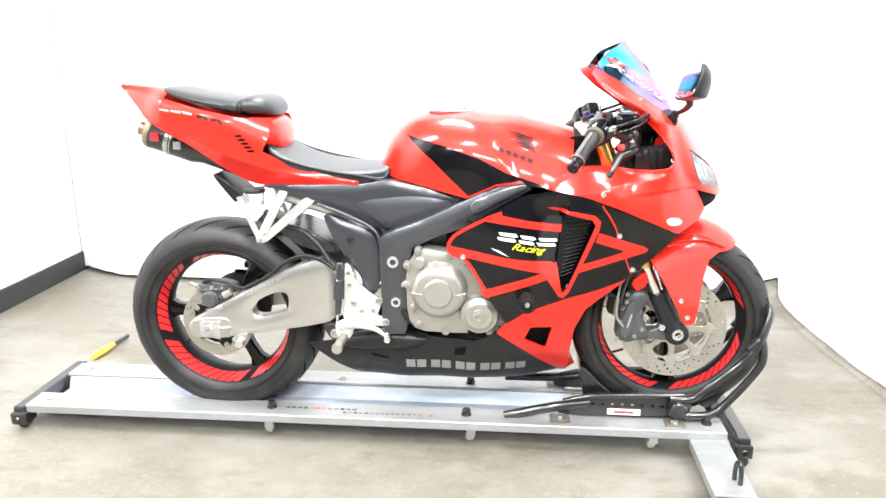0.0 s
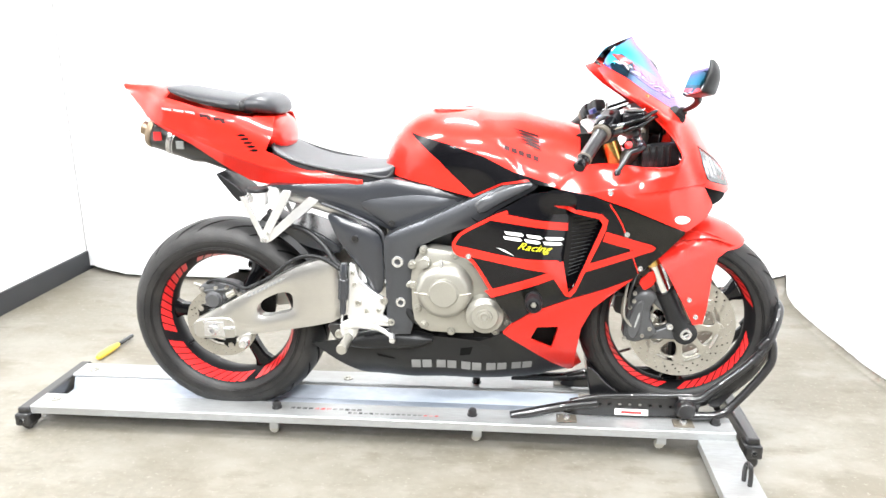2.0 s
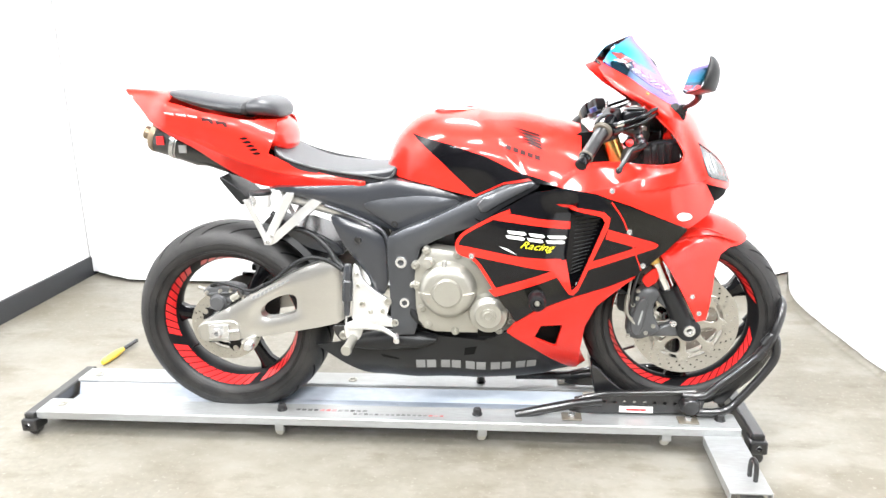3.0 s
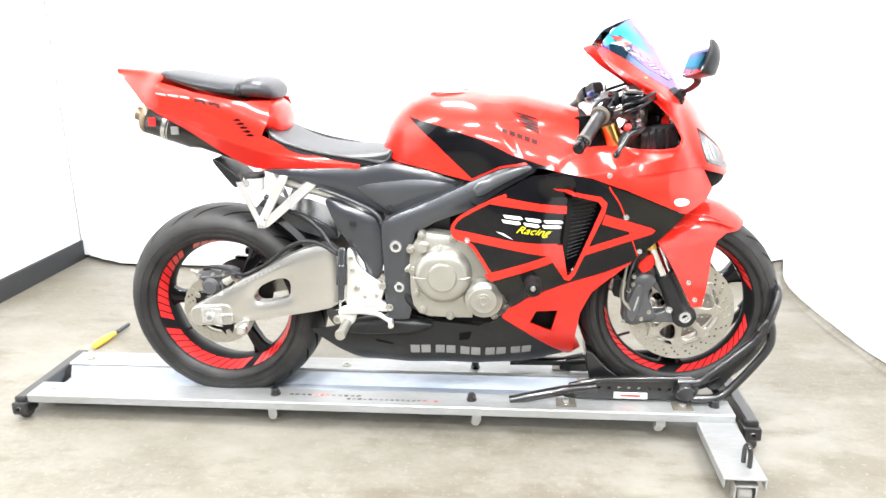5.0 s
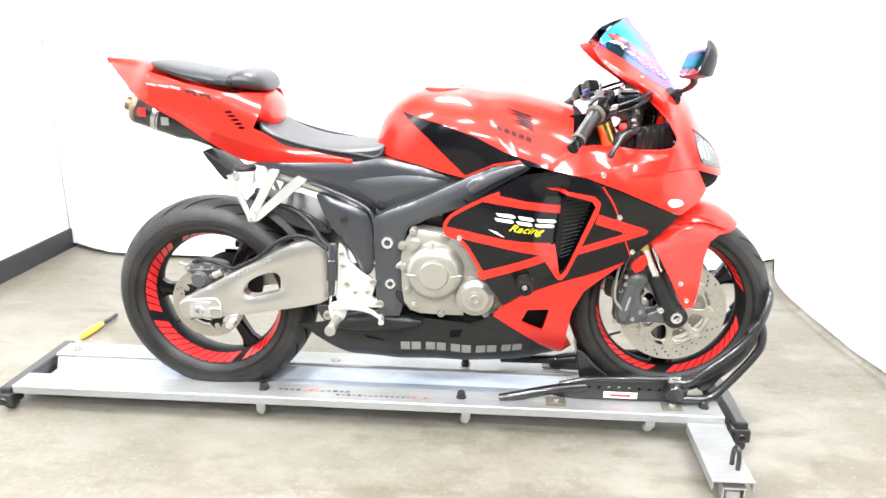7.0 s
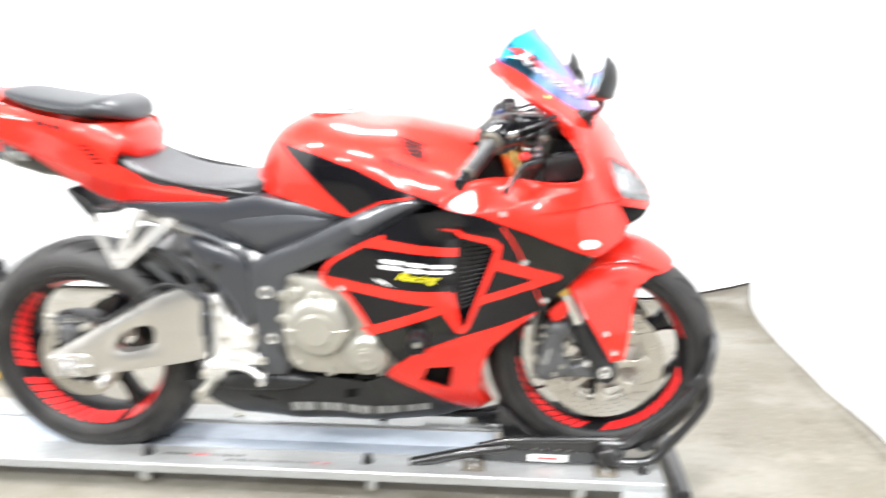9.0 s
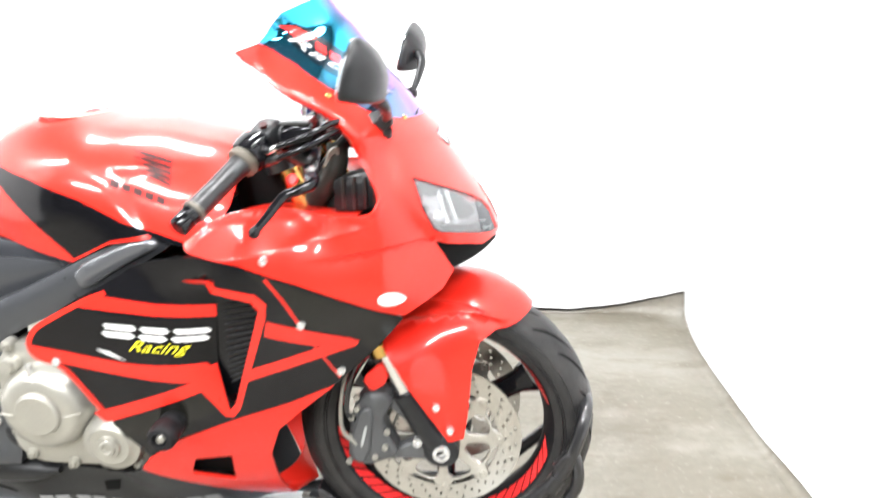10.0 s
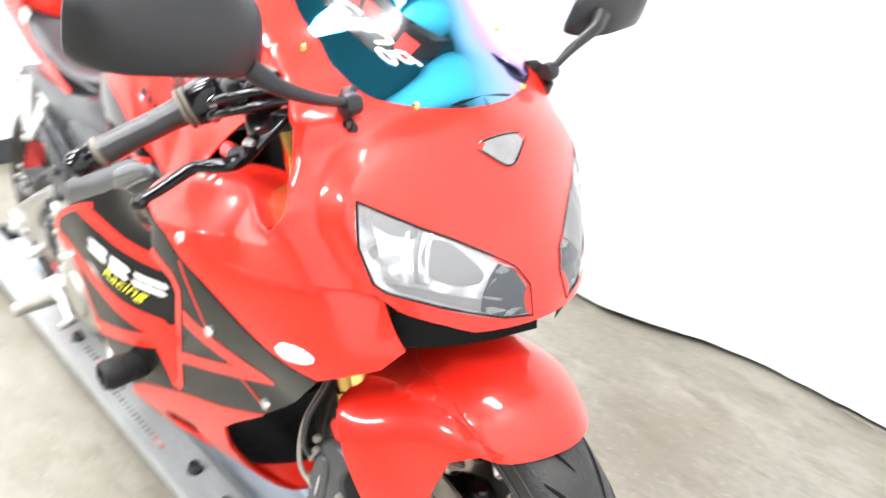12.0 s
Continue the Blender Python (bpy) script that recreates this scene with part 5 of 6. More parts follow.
# tank
decal("tank_flash", [(0.600, 0.966), (0.717, 0.943), (0.812, 0.914), (0.890, 0.876), (1.012, 0.838), (0.952, 0.842), (0.928, 0.857), (0.862, 0.846), (0.785, 0.809), (0.686, 0.900)], FLANK, GLOSS_BLACK, "black flash on the tank", off=0.0012)
for k in range(5):
    x0, z0 = 0.886 + k * 0.0055, 0.985 - k * 0.0082
    decal("wing_mark", [(x0, z0), (x0 + 0.030, z0 - 0.006), (x0 + 0.072 - k * 0.004, z0 - 0.0190), (x0 + 0.073 - k * 0.004, z0 - 0.0245), (x0 + 0.027, z0 - 0.0112)], FLANK, DARK_RED, off=0.0022, step=0.008)
for k in range(5):
    x0, z0 = 0.866 + k * 0.0195, 0.9445 - k * 0.0066
    decal("maker_mark", [(x0, z0), (x0 + 0.0145, z0 - 0.0049), (x0 + 0.0145, z0 - 0.0165), (x0, z0 - 0.0115)], FLANK, DARK_RED, off=0.0022, step=0.008)
# tail
for k in range(3):
    x0, z0 = -0.112 + k * 0.033, 1.034 - k * 0.0045
    decal("pale_mark", [(x0, z0), (x0 + 0.028, z0 - 0.004), (x0 + 0.030, z0 - 0.010), (x0 + 0.003, z0 - 0.005)], REAR_BODY, GREY_DECAL)
for k in range(2):
    x0, z0 = -0.006 + k * 0.042, 1.018 - k * 0.009
    decal("dark_mark", [(x0, z0), (x0 + 0.034, z0 - 0.005), (x0 + 0.040, z0 - 0.020), (x0 + 0.030, z0 - 0.018), (x0 + 0.022, z0 - 0.010), (x0 + 0.006, z0 - 0.012)], REAR_BODY, DARK_RED)
for k in range(5):
    u = (k + 0.5) / 5
    x0, z0 = 0.104 + 0.042 * u, 0.962 - 0.054 * u
    decal("vent_slat", [(x0 - 0.004, z0 + 0.001), (x0 + 0.012, z0 + 0.006), (x0 + 0.026 - 0.006 * abs(u - 0.5), z0 + 0.004), (x0 + 0.022, z0 - 0.001), (x0 + 0.008, z0 - 0.002)], REAR_BODY, DARK, off=0.0015, step=0.008)
# belly marks
for k in range(5):
    x0 = 0.604 + k * 0.074
    for dx in (0.0, 0.032):
        decal("maker_mark", [(x0 + dx, 0.306), (x0 + dx + 0.027, 0.306), (x0 + dx + 0.026, 0.275), (x0 + dx - 0.001, 0.275)], BELLY, BELLY_INK, sides=(-1,), off=0.002)
# Slots are not cut: their shade is put on as flat dark patches.
decal("belly_slot", [(0.750, 0.350), (0.786, 0.357), (0.778, 0.331), (0.748, 0.325)], BELLY, DARK, sides=(-1,), off=0.001)
decal("belly_slot", [(0.492, 0.310), (0.552, 0.304), (0.550, 0.299), (0.500, 0.300)], BELLY, DARK, sides=(-1,), off=0.001)
# windscreen graphics
# Black outline of the print; its fill paints the screen's dark reflection between rows.
decal("screen_backing", [(1.158, 1.158), (1.172, 1.180), (1.204, 1.162), (1.318, 1.086), (1.326, 1.070), (1.306, 1.064), (1.250, 1.092), (1.190, 1.134)], NOSE, FILM_BLACK, "black outline of the windscreen graphic, filled in with dark reflection", off=0.0034, sides=(-1,), step=0.006)
decal("screen_wing", [(1.146, 1.178), (1.170, 1.176), (1.206, 1.156), (1.192, 1.153), (1.182, 1.148), (1.168, 1.162)], NOSE, FILM_RED, off=0.0050, sides=(-1,), step=0.006)
for k in range(5):
    x0, z0 = 1.204 + 0.0222 * k, 1.153 - 0.0150 * k
    decal("screen_mark", [(x0, z0), (x0 + 0.0170, z0 - 0.0112), (x0 + 0.0200, z0 - 0.0245), (x0 + 0.003, z0 - 0.0135)], NOSE, FILM_RED, off=0.0050, step=0.006, sides=(-1,))
lettering("Racing", NOSE, 1.157, 1.1590, 0.0160, -31.5, 0.35, FILM_WHITE, off=0.0062, length=0.184)

# ---- motorcycle: nose ----
def turned_head(x, y, z, s):
    """A small domed screw head that faces ahead and out."""
    bm = lathe([(0, -0.004), (0.003, -0.0035), (0.0045, -0.001), (0.0045, 0.003)], 12)
    bm.transform(Matrix.Translation((x, y, z)) @ Matrix.Rotation(radians(55 if s < 0 else 125), 4, "Z"))
    return bm


def cowl_x(y, z):
    """Where the nose surface stands at a half width and height."""
    lo, hi = 1.25, 1.53
    for _ in range(40):
        mid = (lo + hi) / 2
        if COWL(mid, z) > abs(y):
            lo = mid
        else:
            hi = mid
    return lo


rows = []
for v in np.linspace(0, 1, 7):
    z = 0.995 - 0.031 * v
    w = 0.041 * (1 - v) ** 0.8 + 0.006
    rows.append([(cowl_x(y, z) + 0.0012, y, z - 0.006 * (1 - v) * (abs(y) / 0.04) ** 2) for y in np.linspace(-w, w, 9)])
lamp_edge = [rows[0][k] for k in range(9)] + [r[-1] for r in rows[1:]] + [rows[-1][k] for k in range(7, -1, -1)] + [r[0] for r in rows[-2:0:-1]]
part("position_bezel", tube([(x + 0.0005, y, z) for x, y, z in lamp_edge + lamp_edge[:1]], 0.0013, 6, soft=False), GLOSS_BLACK, bike)
part("position_lamp", rings(rows, closed=False, cap=False), POSITION, bike, "small clear triangular position lamp", solid=0.003)
for s in (-1, 1):
    hl = part("headlight", skin(LAMP, COWL, s, soft=0, step=0.014, off=-0.045, floor_y=0.004), REFLECTOR, bike, "clear headlight with a chrome reflector")
    part("bucket", rings([[(x - q * 0.12, s * max(0.004, COWL(x, z) - 0.002 - q), z) for x, z in dense(LAMP, 0.01)] for q in (0.0, 0.02, 0.045)], cap=False), REFLECTOR, hl, "bright lamp bucket")
    part("lens", skin(LAMP, COWL, s, soft=0, step=0.010, off=-0.005), LENS, hl, "clear lens").visible_shadow = False
    part("upper_panel", skin([(1.374, 0.940), (1.390, 0.930), (1.412, 0.915), (1.408, 0.905), (1.394, 0.910), (1.381, 0.920)], COWL, s, soft=0, step=0.008, off=-0.016), LAMP_GREY, hl, "grey upper panel of the lamp")
    part("lower_panel", skin([(1.402, 0.866), (1.420, 0.860), (1.450, 0.849), (1.474, 0.840), (1.476, 0.828), (1.450, 0.838), (1.414, 0.852)], COWL, s, soft=0, step=0.008, off=-0.012), LAMP_GREY, hl, "grey strip along the foot of the lamp")
    part("end_panel", skin([(1.463, 0.876), (1.473, 0.867), (1.486, 0.848), (1.497, 0.820), (1.486, 0.823), (1.474, 0.830), (1.469, 0.850)], COWL, s, soft=0, step=0.008, off=-0.005), LAMP_GREY, hl, "grey end of the lamp")
    part("reflector", skin([(1.374, 0.938), (1.390, 0.928), (1.410, 0.914), (1.432, 0.899), (1.454, 0.882), (1.468, 0.868), (1.472, 0.850), (1.468, 0.838), (1.448, 0.844), (1.414, 0.858), (1.404, 0.866), (1.387, 0.900)], lambda x, z: COWL(x, z) + 0.008 * noise.noise((x * 60, z * 60, 3)), s, soft=0, step=0.006, off=-0.021), REFLECTOR, hl, "chrome reflector", angle=25)
    # The dark reflection in the chrome main bowl, put on as a grey patch.
    part("bowl_reflection", skin(chaikin([(1.416, 0.908), (1.430, 0.900), (1.446, 0.884), (1.460, 0.868), (1.463, 0.858), (1.452, 0.856), (1.436, 0.864), (1.421, 0.884)], 2), COWL, s, soft=0, step=0.008, off=-0.013), LAMP_GREY, hl, "grey patch for the dark reflection in the main beam bowl")
    bowl = lathe([(0.005, 0.030), (0.009, 0.027), (0.015, 0.018), (0.019, 0.007), (0.020, 0.0)], 28)
    bowl.transform(Matrix.Translation((1.394, s * (COWL(1.394, 0.890) - 0.013), 0.890)) @ Matrix.Rotation(radians(52 if s < 0 else 128), 4, "Z"))
    bmesh.ops.recalc_face_normals(bowl, faces=bowl.faces)
    part("dipped_bowl", bowl, REFLECTOR, hl, "chrome dipped beam bowl")
    cap = lathe([(0, -0.004), (0.006, -0.003), (0.008, 0.002), (0.008, 0.018)], 16)
    cap.transform(Matrix.Translation((1.386, s * (COWL(1.388, 0.890) - 0.020), 0.890)) @ Matrix.Rotation(radians(52 if s < 0 else 128), 4, "Z"))
    part("bulb_cap", cap, PLASTIC, hl)
    for k, mt in enumerate((REFLECTOR, LAMP_GREY, REFLECTOR)):
        dx = 0.006 * k
        part("divider", tube([(1.404 + dx, s * (COWL(1.404 + dx, 0.916) - 0.010), 0.914), (1.410 + dx, s * (COWL(1.410 + dx, 0.893) - 0.013), 0.893), (1.421 + dx, s * (COWL(1.421 + dx, 0.864) - 0.010), 0.864)], 0.0028, 8), mt, hl)
    part("bezel", tube([(x, s * (COWL(x, z) - 0.003), z) for x, z in LAMP] + [(LAMP[0][0], s * (COWL(*LAMP[0]) - 0.003), LAMP[0][1])], 0.0017, 6, soft=False), GLOSS_BLACK, hl)
    part("air_intake", skin([(1.380, 0.852), (1.454, 0.834), (1.498, 0.812), (1.498, 0.792), (1.458, 0.782), (1.414, 0.774)], COWL, s, soft=0, step=0.014, off=-0.026, floor_y=0.004), DARK, bike, "black air intake under the headlights")
    sig = part("turn_signal", skin(chaikin([(1.312, 0.762), (1.322, 0.772), (1.345, 0.771), (1.360, 0.758), (1.348, 0.750), (1.324, 0.750)], 2), COWL, s, soft=0, step=0.01, off=0.004), CERAMIC, bike, "flush clear turn signal", solid=0.004)
    for x, z in ((1.142, 0.835), (1.191, 0.725), (1.239, 0.619), (0.778, 0.660)):
        part("fairing_bolt", bolt(x, s * COWL(x, z), z, 0.0075, 0.005, s), BRIGHT, bike)
    part("screen_bolt", turned_head(1.346, s * NOSE(1.346, 1.0265), 1.0265, s), GOLD, bike)
    part("screen_bolt", turned_head(1.236, s * NOSE(1.236, 1.072), 1.072, s), GOLD, bike)
    part("duct_mesh", skin([(1.036, 0.785), (1.130, 0.775), (1.135, 0.745), (1.060, 0.555), (1.035, 0.550), (1.020, 0.640)], COWL, s, soft=0, off=-0.040), GLOSS_BLACK, bike, "dark mesh inside the side duct")
    # Added dark sheet stands in for the shade behind the vent.
    part("vent_backing", skin([(0.955, 0.455), (1.040, 0.452), (1.024, 0.348), (0.938, 0.398)], COWL, s, soft=0, off=-0.028), DARK, bike, "dark sheet added for the shade inside the lower vent")
    for k in range(15):
        z = 0.595 + k * 0.0115
        part("duct_rib", tube([(1.045 + (z - 0.56) * 0.05, s * (COWL(1.05, z) - 0.038), z), (1.062 + (z - 0.56) * 0.33, s * (COWL(1.08, z) - 0.036), z + 0.012)], 0.0016, 6, soft=False), SATIN, bike)
    slider = part("frame_slider", lathe([(0, s * 0.215), (0.015, s * 0.215), (0.015, s * 0.256), (0.021, s * 0.260), (0.0235, s * 0.266), (0.0235, s * 0.284), (0.0215, s * 0.285), (0.0215, s * 0.289), (0.0235, s * 0.290), (0.024, s * 0.316), (0.020, s * 0.324), (0.013, s * 0.326), (0.012, s * 0.318), (0, s * 0.318)], 28, (0.954, 0, 0.540)), SATIN, bike, "black nylon frame slider")
    part("slider_bolt", lathe([(0, s * 0.3215), (0.006, s * 0.3215), (0.0085, s * 0.3195), (0.0085, s * 0.317)], 6, (0.954, 0, 0.540)), CAST, slider)
    # Added dark sheet keeps the hollow fairing from being seen through.
    part("inner_blocker", skin([(1.05, 0.878), (1.33, 0.885), (1.38, 0.85), (1.36, 0.76), (1.25, 0.70), (1.05, 0.74)], COWL, s, soft=0, step=0.03, off=-0.075, floor_y=0.05), DARK, bike, "dark sheet added to block the view through the fairing")
# Added dark plate closes the hollow below the cockpit.
part("cockpit_blocker", plate([(1.03, 0.80), (1.05, 0.872), (1.36, 0.882), (1.42, 0.82), (1.30, 0.76)], -0.165, 0.165), DARK, bike, "dark plate added to block the view through the cockpit")
part("radiator", plate([(1.08, 0.48), (1.12, 0.48), (1.20, 0.76), (1.16, 0.76)], -0.17, 0.17), DARK, bike, "dark radiator core")

# ---- motorcycle: cockpit ----
def turned(profile, p0, p1, n=24):
    """A turned body between two places: rows of radius and share of the way."""
    a, b = Vector(p0), Vector(p1)
    d = (b - a).normalized()
    u = d.orthogonal().normalized()
    w = d.cross(u)
    return rings([[a + (b - a) * t + r * (math.cos(q) * u + math.sin(q) * w) for q in (2 * math.pi * k / n for k in range(n))] for r, t in profile])


BAR, INWARD = Vector((1.114, 0.237, 0.983)), Vector((0.422, -0.775, 0.470)).normalized()
BAR_UP = (Vector((0, 0, 1)) - INWARD * INWARD.z).normalized()
BAR_FORE = BAR_UP.cross(INWARD)


def at_bar(s, u, up=0.0, fore=0.0):
    """A place along the handlebar: u from the grip's flange inwards."""
    p = BAR + INWARD * u + BAR_UP * up - BAR_FORE * fore
    return (p.x, s * p.y, p.z)


def bar_body(s, rows, n=20, power=4.0):
    """A rounded block threaded on the handlebar: rows of u, half height, half depth."""
    loops = []
    for u, h, d in rows:
        l = []
        for k in range(n):
            c, q = math.cos(2 * math.pi * k / n), math.sin(2 * math.pi * k / n)
            l.append(at_bar(s, u, h * math.copysign(abs(c) ** (2 / power), c), d * math.copysign(abs(q) ** (2 / power), q)))
        loops.append(l)
    return rings(loops)


def bracket(s, corners, half):
    """A flat bracket through its corners."""
    p = [Vector((x, s * y, z)) for x, y, z in corners]
    m = (p[1] - p[0]).cross(p[-1] - p[0]).normalized() * half
    return rings([[q - m for q in p], [q + m for q in p]])


part("top_clamp", plate([(1.085, 0.968), (1.10, 0.985), (1.17, 0.998), (1.175, 0.982)], -0.14, 0.14), BRIGHT, bike, "silver top fork clamp", bevel=0.006)
part("steering_head", plate([(1.055, 0.845), (1.045, 0.955), (1.075, 0.968), (1.125, 0.965), (1.150, 0.86)], -0.105, 0.105), DARK, bike, "dark steering head")
part("ignition_lock", tube([(1.165, 0, 0.985), (1.155, 0, 1.018)], 0.020, 16), BLACK_STEEL, bike)
part("key", join(box(1.148, 1.154, -0.008, 0.008, 1.018, 1.045)), BRIGHT, bike, smooth=False, bevel=0.002)
part("clock_pod", loft([(1.205, 1.000, 0.018, 0.060, 0), (1.225, 1.005, 0.034, 0.085, 0), (1.270, 1.000, 0.040, 0.090, 0), (1.310, 0.985, 0.030, 0.070, 0)], power=3.2), PLASTIC, bike, "black instrument pod")
part("clock_face", lathe([(0, 0), (0.036, 0), (0.038, -0.004)], 28), GREY_PLASTIC, bike)
o = scene.collection.objects[-1]
o.location, o.rotation_euler = (1.208, -0.012, 1.006), (0, radians(-15), radians(90))
for s in (-1, 1):
    part("fork_cap", tube([(1.133, s * 0.107, 0.985), (1.126, s * 0.107, 1.004)], 0.021, 16), BLACK_STEEL, bike)
    part("fork_adjuster", tube([(1.126, s * 0.107, 1.004), (1.121, s * 0.107, 1.016)], 0.011, 8), material("blue_anodised", (0.10, 0.16, 0.42), 0.3, metal=0.9, grain=0.1) if s < 0 else bpy.data.materials["blue_anodised"], bike, "blue anodised adjuster")
    part("bar_clamp", tube([(1.142, s * 0.107, 0.945), (1.133, s * 0.107, 0.972)], 0.034, 20), BLACK_STEEL, bike)
    part("clip_on_bar", tube([at_bar(s, -0.14), at_bar(s, 0.06), (1.137, s * 0.125, 0.985)], 0.011, 12, soft=False), BLACK_STEEL, bike, "black handlebar tube")
    gr = part("grip", turned([(0.0185, 0.0), (0.0178, 0.06), (0.0168, 0.14), (0.0164, 0.5), (0.0168, 0.94), (0.0175, 1.0)], at_bar(s, -0.003), at_bar(s, -0.116)), GRIP, bike, "black rubber handlebar grip")
    for u in (-0.002, 0.005):
        part("grip_flange", turned([(0.018, 0), (0.0245, 0.15), (0.0255, 0.5), (0.0245, 0.85), (0.018, 1)], at_bar(s, u - 0.0028), at_bar(s, u + 0.0028)), TAN, gr, "olive-tan grip flange")
    part("grip_collar", turned([(0.017, 0), (0.0192, 0.3), (0.0192, 0.7), (0.017, 1)], at_bar(s, -0.115), at_bar(s, -0.108)), TAN, gr)
    part("bar_end", turned([(0.0155, 0), (0.0155, 0.3), (0.0145, 0.33), (0.0155, 0.37), (0.0155, 0.9), (0.012, 1.0)], at_bar(s, -0.116), at_bar(s, -0.150)), GLOSS_BLACK, bike, "black bar end weight")
    part("throttle_housing", bar_body(s, ((0.008, 0.016, 0.016), (0.010, 0.024, 0.024), (0.030, 0.026, 0.027), (0.044, 0.025, 0.026), (0.047, 0.018, 0.018))), GLOSS_BLACK, bike, "glossy black throttle housing", angle=50)
    part("switch_case", bar_body(s, ((0.047, 0.017, 0.018), (0.050, 0.021, 0.022), (0.078, 0.022, 0.024), (0.088, 0.018, 0.020), (0.090, 0.012, 0.014))), PLASTIC, bike, "black switch case", angle=50)
    part("switch_button", join(cyl(at_bar(s, 0.062, 0.020, -0.006), at_bar(s, 0.062, 0.027, -0.008), 0.006)), DARK_RED if s < 0 else GREY_PLASTIC, bike)
    for k in range(2):
        run = [(1.133, s * 0.212, 0.974 + 0.015 * k), (1.170, s * 0.234, 0.989 + 0.016 * k), (1.215, s * 0.234, 1.006 + 0.016 * k), (1.258, s * 0.190, 1.023 + 0.014 * k), (1.290, s * 0.125, 1.010 + 0.01 * k), (1.292, s * 0.08, 0.94)]
        part("throttle_cable", tube(run, 0.0050, 10), GLOSS_BLACK, bike, "black control cable")
        part("cable_ferrule", turned([(0.0060, 0), (0.0072, 0.1), (0.0072, 0.9), (0.0058, 1)], run[0], run[1]), CHROME if k else BLACK_STEEL, bike)
    part("lever_perch", turned([(0.010, 0), (0.0165, 0.08), (0.018, 0.5), (0.016, 0.9), (0.010, 1)], (1.150, s * 0.166, 1.000), (1.216, s * 0.200, 0.974)), BLACK_STEEL, bike, "black lever perch")
    part("lever_bracket", bracket(s, ((1.222, 0.166, 0.992), (1.190, 0.186, 0.988), (1.203, 0.218, 0.958), (1.222, 0.214, 0.956)), 0.005), GREY_PLASTIC, bike, "grey lever bracket", bevel=0.002)
    for bx, by, bz in ((1.202, 0.193, 0.984), (1.211, 0.213, 0.962)):
        part("bracket_bolt", turned([(0.0075, 0), (0.0075, 0.7), (0.005, 1)], (bx, s * by, bz), (bx + 0.006, s * (by + 0.006), bz + 0.008)), BRIGHT, bike)
    part("lever", tube([(1.204, s * 0.196, 0.970), (1.216, s * 0.220, 0.957), (1.221, s * 0.242, 0.950), (1.206, s * 0.258, 0.945), (1.184, s * 0.270, 0.938), (1.166, s * 0.295, 0.916), (1.151, s * 0.317, 0.898)], (0.0105, 0.0062), 12), GLOSS_BLACK, bike, "black brake lever with a ball end")
    part("lever_ball", turned([(0.004, 0), (0.008, 0.25), (0.009, 0.5), (0.008, 0.75), (0.003, 1)], (1.155, s * 0.311, 0.903), (1.145, s * 0.325, 0.890)), GLOSS_BLACK, bike)
    part("lever_adjuster", turned([(0.008, 0), (0.011, 0.2), (0.011, 0.8), (0.008, 1)], (1.214, s * 0.230, 0.948), (1.220, s * 0.236, 0.962)), GREY_PLASTIC, bike)
    part("air_duct", loft([(1.235, 0.905, 0.030, 0.028, s * 0.135), (1.27, 0.912, 0.034, 0.030, s * 0.135), (1.33, 0.918, 0.032, 0.030, s * 0.132)], power=4), PLASTIC, bike, "black cockpit trim box")
    for x in (1.248, 1.266, 1.284, 1.300):
        part("trim_rib", box(x, x + 0.007, s * 0.1685, s * 0.162, 0.888, 0.944), BLACK_STEEL, bike, smooth=False, bevel=0.002)
    part("stay", tube([(1.19, s * 0.10, 0.93), (1.25, s * 0.11, 1.0), (1.29, s * 0.09, 1.03)], 0.007, 8), BLACK_STEEL, bike)
res = part("fluid_reservoir", loft([(1.168, 1.012, 0.014, 0.022, -0.200), (1.176, 1.014, 0.022, 0.027, -0.200), (1.216, 1.020, 0.022, 0.027, -0.200), (1.224, 1.020, 0.014, 0.022, -0.200)], power=4), GLOSS_BLACK, bike, "black brake fluid reservoir")
part("reservoir_cap", box(1.173, 1.220, -0.2285, -0.1715, 1.037, 1.044), BLACK_STEEL, res, smooth=False, bevel=0.004)
part("cap_label", box(1.185, 1.207, -0.214, -0.186, 1.044, 1.0448), GREY_DECAL, res, smooth=False)
part("perch_red_bolt", turned([(0.008, 0), (0.009, 0.3), (0.009, 0.8), (0.006, 1)], (1.184, -0.220, 0.950), (1.189, -0.232, 0.956)), TAPE, bike, "red anodised bolt")
part("silver_bracket", plate([(1.212, 0.950), (1.225, 0.985), (1.243, 0.988), (1.243, 0.960), (1.228, 0.945)], -0.140, -0.128), CAST, bike, "grey bracket in the cockpit", bevel=0.003)
part("intake_hose", tube([(1.236, -0.118, 0.990), (1.234, -0.124, 0.960), (1.220, -0.126, 0.930), (1.200, -0.120, 0.905), (1.185, -0.11, 0.89)], (0.018, 0.023), 16), material("olive_rubber", (0.026, 0.029, 0.024), 0.45, grain=0.2, grain_scale=300, stain=0.2), bike, "olive-black rubber hose in the cockpit")
part("filler_cap", tube([(0.722, 0, 1.018), (0.721, 0, 1.034)], 0.052, 36), BRIGHT, bike, "polished filler cap")
part("filler_ring", lathe([(0.056, 0), (0.060, 0.004), (0.068, 0.004), (0.070, 0)], 40), CAST, bike)
o = scene.collection.objects[-1]
o.location, o.rotation_euler = (0.721, 0, 1.029), (radians(90), radians(2), 0)


